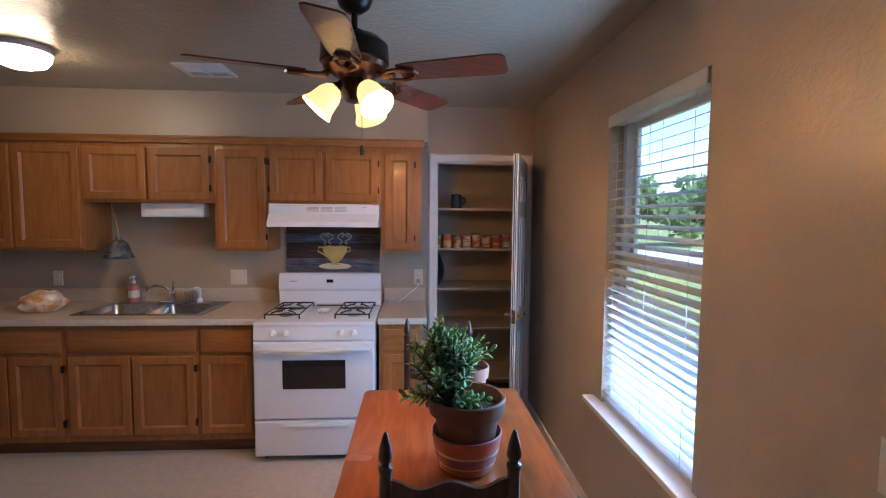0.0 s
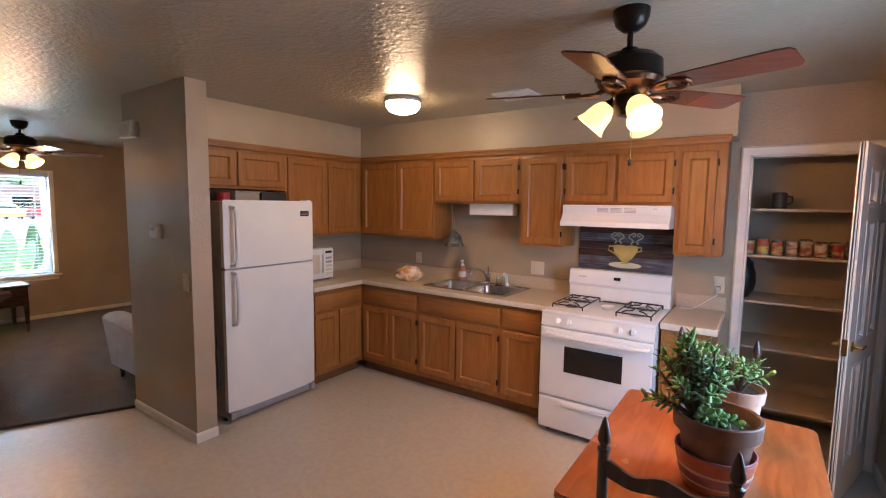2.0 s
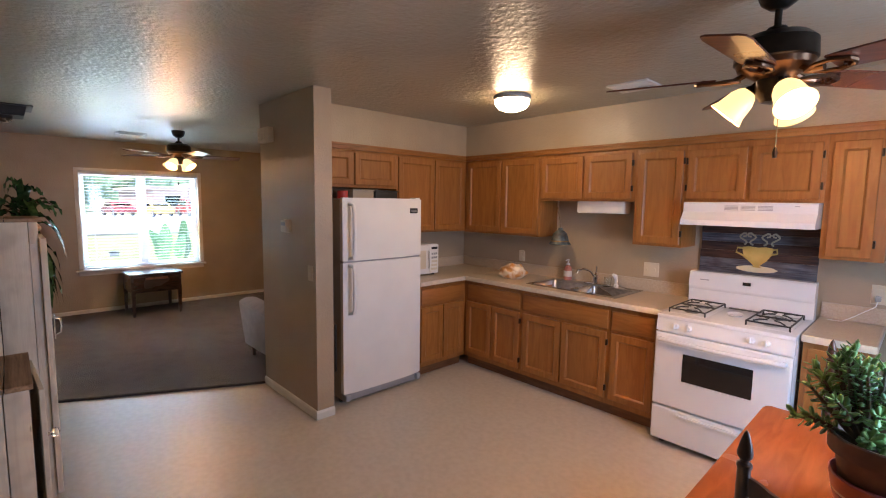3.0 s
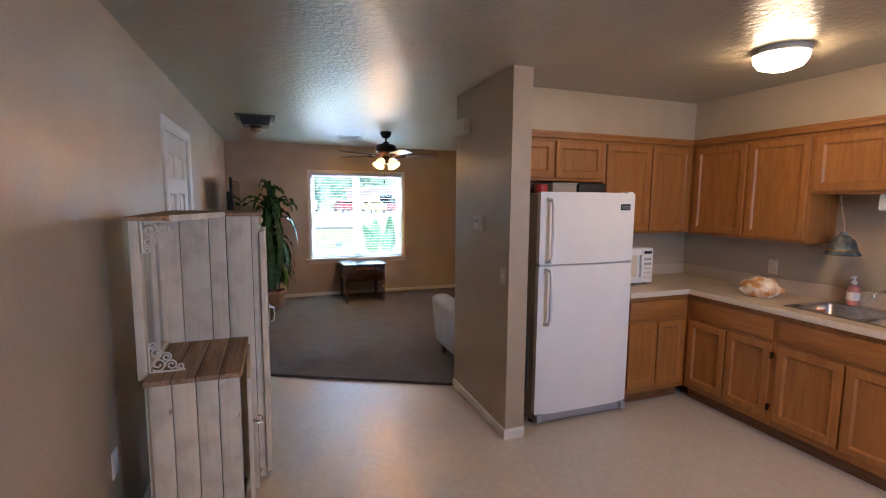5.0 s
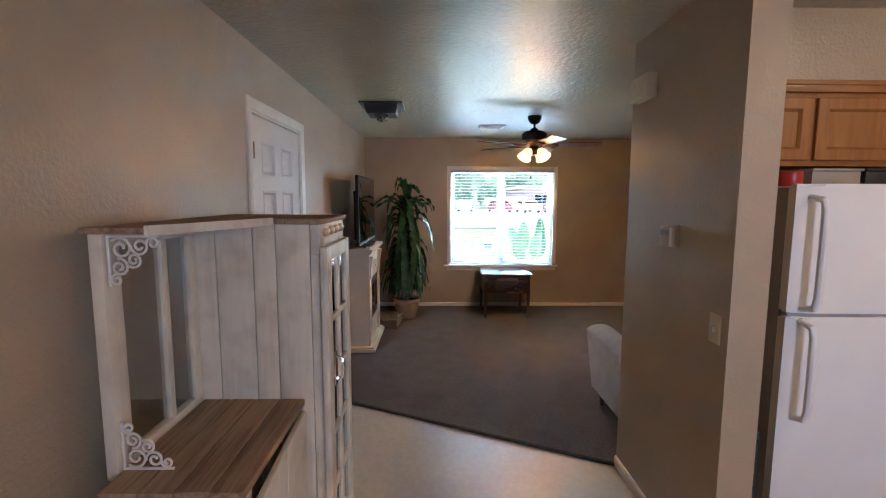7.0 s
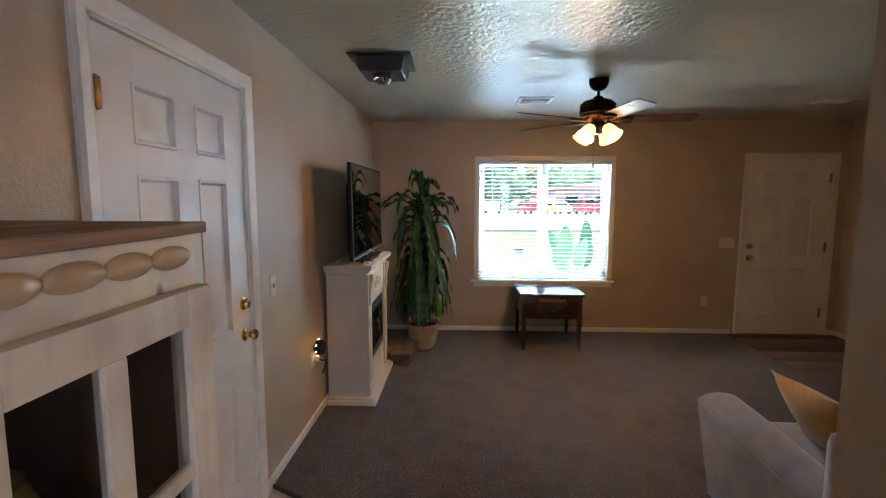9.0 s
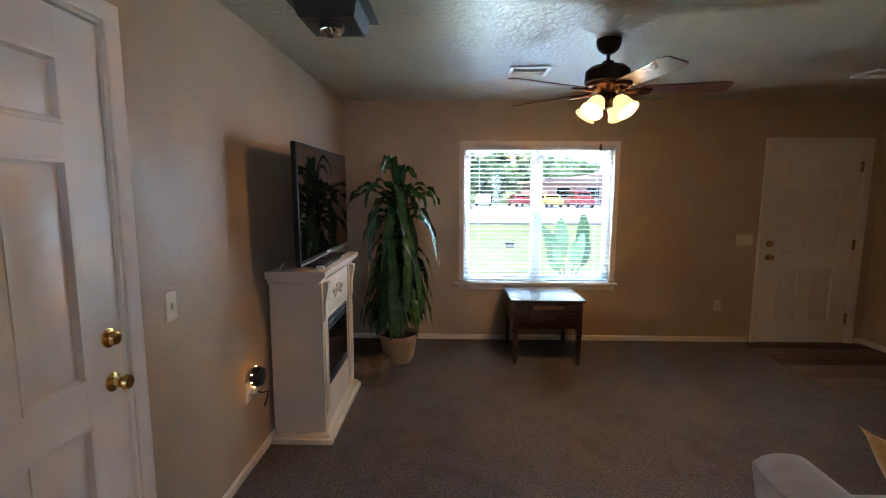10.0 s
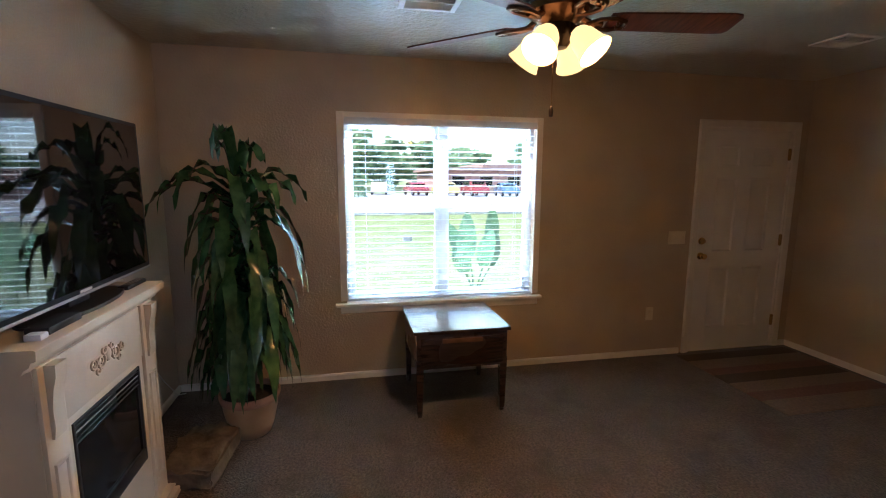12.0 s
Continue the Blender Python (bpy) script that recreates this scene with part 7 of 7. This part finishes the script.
arm(2.515, 2.705, -1)
arm(4.40, 4.59, 1)
bm = boxes((SXF + 0.10, 2.70, 0.13, SXB, 4.405, 0.33), bevel=0.02)
part("base", bm, VELVET, so_)
for y0 in (2.715, 3.56):
    part("seat_cushion", boxes((SXF + 0.03, y0, 0.325, SXB - 0.22, y0 + 0.83, 0.47), bevel=0.045), VELVET, so_, smooth=60)
    bm = boxes((SXB - 0.34, y0, 0.43, SXB - 0.15, y0 + 0.83, 0.84), bevel=0.06)
    part("back_cushion", bm, VELVET, so_, smooth=60)
part("backrest", boxes((SXB - 0.20, 2.53, 0.13, SXB, 4.575, 0.80), bevel=0.05), VELVET, so_, smooth=60)
for x in (SXF + 0.22, SXB - 0.10):
    for y in (2.57, 4.53):
        part("foot", lathe([(0, 0.014), (0.018, 0.014), (0.026, 0.13), (0, 0.132)], 12, Matrix.Translation((x, y, 0))), DARKWOOD, so_)
# throw pillow against the arm
bm = bmesh.new()
n = 12
grid = {}
for s in (1, -1):
    for i in range(n + 1):
        for j in range(n + 1):
            u, v = i / n * 2 - 1, j / n * 2 - 1
            puff = ((1 - u * u) * (1 - v * v)) ** 0.45 * 0.065
            pinch = 1 + 0.06 * (u * u * v * v)
            edge = abs(u) == 1 or abs(v) == 1
            if s == -1 and edge:
                grid[(s, i, j)] = grid[(1, i, j)]
                continue
            bow = 1 - 0.07 * (1 - (v * v if abs(u) > abs(v) else u * u))
            grid[(s, i, j)] = bm.verts.new((u * 0.20 * bow * pinch, s * puff, v * 0.19 * bow * pinch))
    for i in range(n):
        for j in range(n):
            bm.faces.new((grid[(s, i, j)], grid[(s, i + 1, j)], grid[(s, i + 1, j + 1)], grid[(s, i, j + 1)]))
bmesh.ops.transform(bm, matrix=Matrix.Translation((-3.755, 2.880, 0.600)) @ Matrix.Rotation(radians(32), 4, "X") @ Matrix.Rotation(radians(2), 4, "Z"), verts=bm.verts)
tagged(part("throw_pillow", bm, MUSTARD, smooth=80), "mustard yellow throw pillow propped against the sofa arm", "pillow")

# ---- entry rug ----
RUGS = [surface("rug_brown", (0.042, 0.026, 0.020), (0.066, 0.042, 0.033), 70.0, rough=0.95, bump=0.5, bump_scale=120), surface("rug_tan", (0.125, 0.088, 0.062), (0.175, 0.125, 0.088), 70.0, rough=0.95, bump=0.5, bump_scale=120),
        surface("rug_rust", (0.105, 0.052, 0.040), (0.14, 0.072, 0.056), 70.0, rough=0.95, bump=0.5, bump_scale=120)]
rg = thing("entry_rug", "brown and tan striped entry rug on the carpet", "rug", (-6.5, 4.95, 0.014))
x = -7.06
for k, (w, c_) in enumerate(((0.14, 0), (0.17, 1), (0.12, 2), (0.15, 0), (0.16, 1), (0.13, 2), (0.20, 1))):
    part("stripe", boxes((x, 4.355, 0.0145, x + w, 5.50, 0.024), bevel=0.003), RUGS[c_], rg)
    x += w

# ---- black device on the ceiling ----
cd = thing("ceiling_projector", "black ceiling-mounted box with a clear round lens", "light fixture", (-4.835, 0.79, H))
part("mounting_plate", boxes((-5.045, 0.600, H - 0.010, -4.630, 0.985, H), bevel=0.002), BLACK, cd)
bm = bmesh.new()
rings = [[bm.verts.new((-4.838 + sx * a, 0.792 + sy * b, z)) for sx, sy in ((-1, -1), (1, -1), (1, 1), (-1, 1))] for a, b, z in ((0.165, 0.150, H - 0.010), (0.145, 0.132, H - 0.085), (0.140, 0.127, H - 0.090))]
for r0, r1 in zip(rings, rings[1:]):
    for k in range(4):
        bm.faces.new((r0[k], r0[(k + 1) % 4], r1[(k + 1) % 4], r1[k]))
bm.faces.new(rings[-1])
part("housing", bm, BLACK, cd, smooth=0)
part("sticker", boxes((-4.76, 0.9245, H - 0.07, -4.72, 0.9275, H - 0.04)), WHITEPL, cd)
CM = Matrix.Translation((-4.80, 0.79, 0))
part("collar", lathe([(0.062, H - 0.089), (0.062, H - 0.115), (0.055, H - 0.118)], 24, CM), BLACK, cd)
part("lens", lathe([(0.055, H - 0.114), (0.05, H - 0.135), (0.03, H - 0.148), (0, H - 0.152)], 24, CM), JARGLASS, cd, smooth=80)
part("reflector", lathe([(0.05, H - 0.112), (0.02, H - 0.098), (0, H - 0.096)], 20, CM), CHROME, cd, smooth=80)


# ---- outdoors ----
GRASS = surface("mown_grass", (0.13, 0.165, 0.06), (0.20, 0.235, 0.095), 2.2, rough=0.9, bump=0.6, bump_scale=30, stain=(0.22, 0.23, 0.11), stain_scale=0.25, stain_amount=0.5, spec=0.2, dist=0.02)
PAVE = surface("pale_concrete", (0.30, 0.29, 0.27), (0.38, 0.37, 0.345), 0.8, rough=0.85, stain=(0.25, 0.24, 0.22), stain_scale=0.15, bump=0.2, bump_scale=12)
BRICKRED = surface("red_brick_wall", (0.30, 0.17, 0.13), (0.37, 0.215, 0.165), 3.0, (1, 1, 6), 0.85, bump=0.3, bump_scale=9, stain=(0.27, 0.15, 0.115), stain_scale=0.3)
FASCIA = surface("tan_fascia", (0.33, 0.22, 0.17), (0.38, 0.26, 0.20), 2.0, rough=0.7)
ROOFM = surface("grey_roof", (0.14, 0.12, 0.115), (0.20, 0.175, 0.165), 2.0, rough=0.8)
TREELEAF = surface("tree_foliage", (0.135, 0.20, 0.095), (0.20, 0.275, 0.135), 1.1, rough=0.7, lo=0.3, hi=0.7, spec=0.2)
_t = TREELEAF.node_tree
_tr = _t.nodes.new("ShaderNodeBsdfTranslucent")
_tr.inputs[0].default_value = (0.34, 0.46, 0.24, 1)
_mx = _t.nodes.new("ShaderNodeMixShader")
_mx.inputs[0].default_value = 0.5
_t.links.new(_t.nodes["Principled BSDF"].outputs[0], _mx.inputs[1])
_t.links.new(_tr.outputs[0], _mx.inputs[2])
_t.links.new(_mx.outputs[0], _t.nodes["Material Output"].inputs[0])
BARK = surface("bark", (0.07, 0.05, 0.035), (0.12, 0.09, 0.065), 9.0, (3, 3, 0.6), 0.9, bump=0.6, bump_scale=12)
GZ = -0.22
tagged(part("ground", boxes((-2000, -2000, GZ - 0.3, 2000, 2000, GZ)), GRASS, smooth=0), "wide mown lawn round the house", "ground", kind="structure")
tagged(part("parking_lot", boxes((-62, -60, GZ, -27, 90, GZ + 0.02)), PAVE, smooth=0), "sunlit pale concrete parking lot", "parking lot", kind="structure")
tagged(part("driveway", boxes((3, 17.5, GZ, 70, 26, GZ + 0.02)), PAVE, smooth=0), "sunlit pale concrete driveway behind the house", "driveway", kind="structure")
tagged(part("kerb", boxes((-27.0, -60, GZ, -26.8, 90, GZ + 0.13), bevel=0.02), PAVE, smooth=0), "pale concrete kerb beside the lawn", "kerb", kind="structure")


def brick_building(name, label, x0, x1, y0, y1, h, bays, front="east"):
    b = thing(name, label, "building", ((x0 + x1) / 2, (y0 + y1) / 2, GZ))
    xf = x1 if front == "east" else x0
    s = 1 if front == "east" else -1
    part("wall", boxes((x0, y0, GZ, x1, y1, GZ + h)), BRICKRED, b, smooth=0)
    part("roof", boxes((x0 - 0.6, y0 - 0.6, GZ + h, x1 + 0.6, y1 + 0.6, GZ + h + 0.35), (x0 + 8, y0 + 6, GZ + h + 0.35, x1 - 3, y0 + 16, GZ + h + 1.0)), FASCIA, b, smooth=0)
    step = (y1 - y0) / bays
    for k in range(bays):
        y = y0 + step * (k + 0.5)
        w = part("window", boxes((xf - 0.05 * s, y - step * 0.26, GZ + 0.9, xf + 0.06 * s, y + step * 0.26, GZ + h - 0.7)), FASCIA, b, smooth=0)
        part("glass", boxes((xf + 0.03 * s, y - step * 0.22, GZ + 1.0, xf + 0.08 * s, y + step * 0.22, GZ + h - 0.8)), DARKGLASS, w, smooth=0)
        part("pier", boxes((xf, y - step * 0.5 - 0.2, GZ, xf + 0.35 * s, y - step * 0.5 + 0.2, GZ + h)), BRICKRED, b, smooth=0)
    return b


brick_building("brick_building", "long low red brick building with flat roof across the lot", -86, -62, 13.5, 66, 3.0, 14)


def tree(label, seed, height, spread):
    """Tapered trunk with limbs and a crown of many small leaf clumps."""
    rng_ = random.Random(seed)
    t = thing("tree", label, "tree", (0, 0, 0), "trees")
    bm = bmesh.new()
    hub = Vector((0, 0, height * 0.26))
    tube([(0, 0, -0.1), (0.05, 0.02, height * 0.18), hub], [height * 0.030, height * 0.022, height * 0.018], 9, bm)
    ends = []
    for k in range(9):
        a = k * 2.4 + rng_.uniform(-0.3, 0.3)
        e = Vector((math.cos(a) * spread * rng_.uniform(0.3, 0.75), math.sin(a) * spread * rng_.uniform(0.3, 0.75), height * rng_.uniform(0.30, 0.88)))
        tube([hub, hub.lerp(e, 0.5) + Vector((0, 0, height * 0.05)), e], [height * 0.014, height * 0.009, height * 0.003], 6, bm)
        ends.append(e)
    part("trunk", bm, BARK, t, local=True)
    vs, fs = [], []
    for e in ends + [Vector((0, 0, height * 0.8))]:
        for _ in range(5):
            c = e + Vector((rng_.gauss(0, spread * 0.22), rng_.gauss(0, spread * 0.22), rng_.gauss(0, height * 0.09)))
            r = spread * rng_.uniform(0.16, 0.30)
            for _ in range(75):
                d = Vector((rng_.gauss(0, 1), rng_.gauss(0, 1), rng_.gauss(0, 0.8))).normalized() * r * rng_.uniform(0.55, 1.0)
                p = c + d
                s_ = rng_.uniform(0.30, 0.55)
                a_ = Vector((rng_.gauss(0, 1), rng_.gauss(0, 1), rng_.gauss(0, 1))).normalized()
                b_ = a_.orthogonal().normalized() * s_ * 0.6
                i = len(vs)
                vs += [p - a_ * s_, p + b_, p + a_ * s_, p - b_]
                fs.append((i, i + 1, i + 2, i + 3))
    mesh_part("crown", vs, fs, TREELEAF, t, smooth=False, local=True)
    return t


rng = random.Random(2)
t1 = tree("broad leafy green shade tree beyond the parking lot", 1, 7.6, 4.4)
t2 = tree("tall leafy green tree beyond the parking lot", 2, 9.0, 4.0)
t1.matrix_basis = pose(-84, -18, GZ, 0, 0, 40)
t2.matrix_basis = pose(-92, -6, GZ)
for k, (x, y, s) in enumerate((*[(-70 - 4 * (j % 3), -34 + 5.2 * j, 0.78 + 0.09 * (j % 4)) for j in range(9)], (-88, -44, 1.0), (-96, -34, 1.1), (-90, -26, 1.15), (-96, -12, 1.0), (-86, 0, 1.0), (-93, 7, 1.1), (-97, 16, 1.05), (-98, 26, 1.1), (-97, 38, 1.0), (-99, 50, 1.1), (-86, -60, 1.1), (-100, 62, 1.2), (-101, -20, 1.2), (-103, 2, 1.15), (9, 30, 0.62), (-106, -46, 1.25), (-108, -30, 1.2), (-110, -8, 1.25), (-108, 10, 1.2), (-107, 22, 1.25), (14, 31, 0.66), (19.5, 30, 0.62), (25, 34, 0.7))):
    ob = copy_thing((t1, t2)[k % 2], pose(x, y, GZ, 0, 0, 67 * k) )
    ob.scale = (s, s, s)
# clipped evergreen shrub in the lot
sh = thing("evergreen_shrub", "small conical evergreen shrub by the parking lot", "shrub", (-48.5, 2.4, GZ))
vs, fs = [], []
for _ in range(1400):
    z = rng.uniform(0.05, 2.6)
    a, r = rng.uniform(0, 6.283), (1 - z / 2.8) * 0.95 * rng.uniform(0.7, 1.0)
    p = Vector((-48.5 + r * math.cos(a), 2.4 + r * math.sin(a), GZ + z))
    d = Vector((rng.gauss(0, 1), rng.gauss(0, 1), rng.gauss(0, 1))).normalized()
    e = d.orthogonal().normalized() * 0.05
    i = len(vs)
    vs += [p - d * 0.12, p + e, p + d * 0.12, p - e]
    fs.append((i, i + 1, i + 2, i + 3))
mesh_part("foliage", vs, fs, TREELEAF, sh, smooth=False)
part("trunk", tube([(-48.5, 2.4, GZ - 0.05), (-48.5, 2.4, GZ + 2.2)], [0.06, 0.02], 6), BARK, sh)


def parked_car(label, paint, at, turn, tall=0.0):
    c = thing("parked_car", label, "car", (0, 0, 0), "parked cars")
    hgt = 1.45 + tall
    prof = [(-2.2, 0.35), (-2.25, 0.60), (-2.15, 0.85 + tall * 0.4), (-1.2 - tall * 0.8, 0.95 + tall * 0.4), (-0.75 - tall * 1.3, hgt - 0.06), (-0.5 - tall * 1.3, hgt), (0.45, hgt), (0.7, hgt - 0.06), (1.25, 0.98 + tall * 0.3), (2.05, 0.88 + tall * 0.2), (2.25, 0.65), (2.22, 0.35)]
    bm = extrude_outline(prof, -0.88, 0.88, "y")
    bmesh.ops.bevel(bm, geom=list(bm.edges), offset=0.06, segments=2, affect="EDGES")
    body = part("body", bm, paint, c, local=True)
    for s in (-1, 1):
        y = s * 0.885
        part("side_window", boxes((-0.95 - tall * 1.0, min(y, y - s * 0.03), 1.0 + tall * 0.4, 0.72, max(y, y - s * 0.03), hgt - 0.12)), DARKGLASS, body, local=True)
        for x in (-1.4, 1.4):
            wm_ = Matrix.Translation((x, s * 0.80, 0.33)) @ Matrix.Rotation(radians(90), 4, "X")
            ty = part("tyre", lathe([(0.20, -0.10), (0.31, -0.10), (0.33, -0.06), (0.33, 0.06), (0.31, 0.10), (0.20, 0.10)], 20, wm_), BLACK, c, local=True)
            part("rim", lathe([(0, -0.09), (0.19, -0.095), (0.20, 0), (0.19, 0.095), (0, 0.09)], 16, wm_), STEEL, ty, local=True)
    part("windscreen", boxes((0.80, -0.70, 1.02 + tall * 0.3, 1.10, 0.70, hgt - 0.16)), DARKGLASS, body, local=True)
    c.matrix_basis = pose(*at, GZ + 0.02, 0, 0, turn)
    return c


CARS = [surface("car_paint", a, tuple(min(1, q * 1.15) for q in a), 2.0, rough=0.25, coat=0.6) for a in ((0.26, 0.05, 0.05), (0.10, 0.16, 0.24), (0.62, 0.62, 0.62), (0.05, 0.06, 0.08), (0.55, 0.42, 0.12))]
parked_car("red sport utility vehicle parked in the lot", CARS[0], (-53, 15.1), 6, 0.35)
parked_car("blue-grey car parked in the lot", CARS[1], (-52, 18.4), -4, 0.0)
parked_car("red sedan parked in the far lot", CARS[0], (-56, 9.0), 10, 0.0)
parked_car("silver car parked in the far lot", CARS[2], (-58, 5.0), 175, 0.0)
parked_car("dark pickup-like car parked in the far lot", CARS[3], (-57, -2.0), 8, 0.25)
parked_car("yellow car parked in the far lot", CARS[4], (-54, 12.0), 8, 0.0)
parked_car("silver wagon parked by the building", CARS[2], (-54, 24.0), 3, 0.2)

# broad-leaved potted plant outside the living room window
BIRD = leaf_material("broad_leaf_green", (0.03, 0.075, 0.032), (0.06, 0.125, 0.052), 0.4)
bo = thing("banana_plant", "potted plant with broad paddle leaves outside the window", "plant", (-9.0, 3.02, GZ))
BM_ = Matrix.Translation((-9.0, 3.02, GZ))
part("pot", lathe([(0, 0), (0.17, 0), (0.23, 0.34), (0.25, 0.36), (0.25, 0.42), (0.22, 0.42), (0.20, 0.36), (0, 0.35)], 28, BM_), BLACK, bo)
for k, (dy, dz, dx, ln, turn) in enumerate(((-0.32, 0.95, 0.05, 0.42, -30), (-0.12, 1.05, -0.05, 0.45, 25), (0.26, 1.14, 0.0, 0.50, -20), (0.14, 0.85, 0.12, 0.38, 40), (-0.26, 0.72, 0.1, 0.36, 10), (0.38, 0.80, -0.1, 0.40, -45))):
    root = Vector((-9.0, 3.02, GZ + 0.35))
    foot = root + Vector((dx * 0.6, dy * 0.55, (dz - 0.1) * 0.52))
    tip = root + Vector((dx, dy, dz))
    part("stalk", tube([root, root.lerp(foot, 0.5) + Vector((0, 0, 0.02)), foot], [0.016, 0.012, 0.008], 6), BIRD, bo)
    way = (tip - foot)
    side = Vector((math.sin(radians(turn)), math.cos(radians(turn)), 0)).cross(way.normalized()).cross(way.normalized())
    side = (side - way * side.dot(way) / way.length_squared).normalized()
    nrm = way.normalized().cross(side)
    vs, fs = [], []
    n = 9
    for i in range(n + 1):
        t = i / n
        w = 0.112 * (math.sin(math.pi * min(t * 0.9 + 0.10, 1.0))) ** 0.7
        p = foot + way * t - nrm * 0.10 * t * t
        vs += [p - side * w + nrm * w * 0.3, p, p + side * w + nrm * w * 0.3]
    for i in range(n):
        a, b = 3 * i, 3 * i + 3
        fs += [(a, a + 1, b + 1, b), (a + 1, a + 2, b + 2, b + 1)]
    mesh_part("leaf", vs, fs, BIRD, bo)
ub = thing("utility_box", "small dark utility box on the lawn", "utility box", (-17.0, 3.17, GZ))
part("box", boxes((-17.12, 3.05, GZ, -16.88, 3.30, GZ + 0.12), bevel=0.02), GREYPL, ub)
part("lid", boxes((-17.14, 3.03, GZ + 0.12, -16.86, 3.32, GZ + 0.15), bevel=0.01), BLACK, ub)
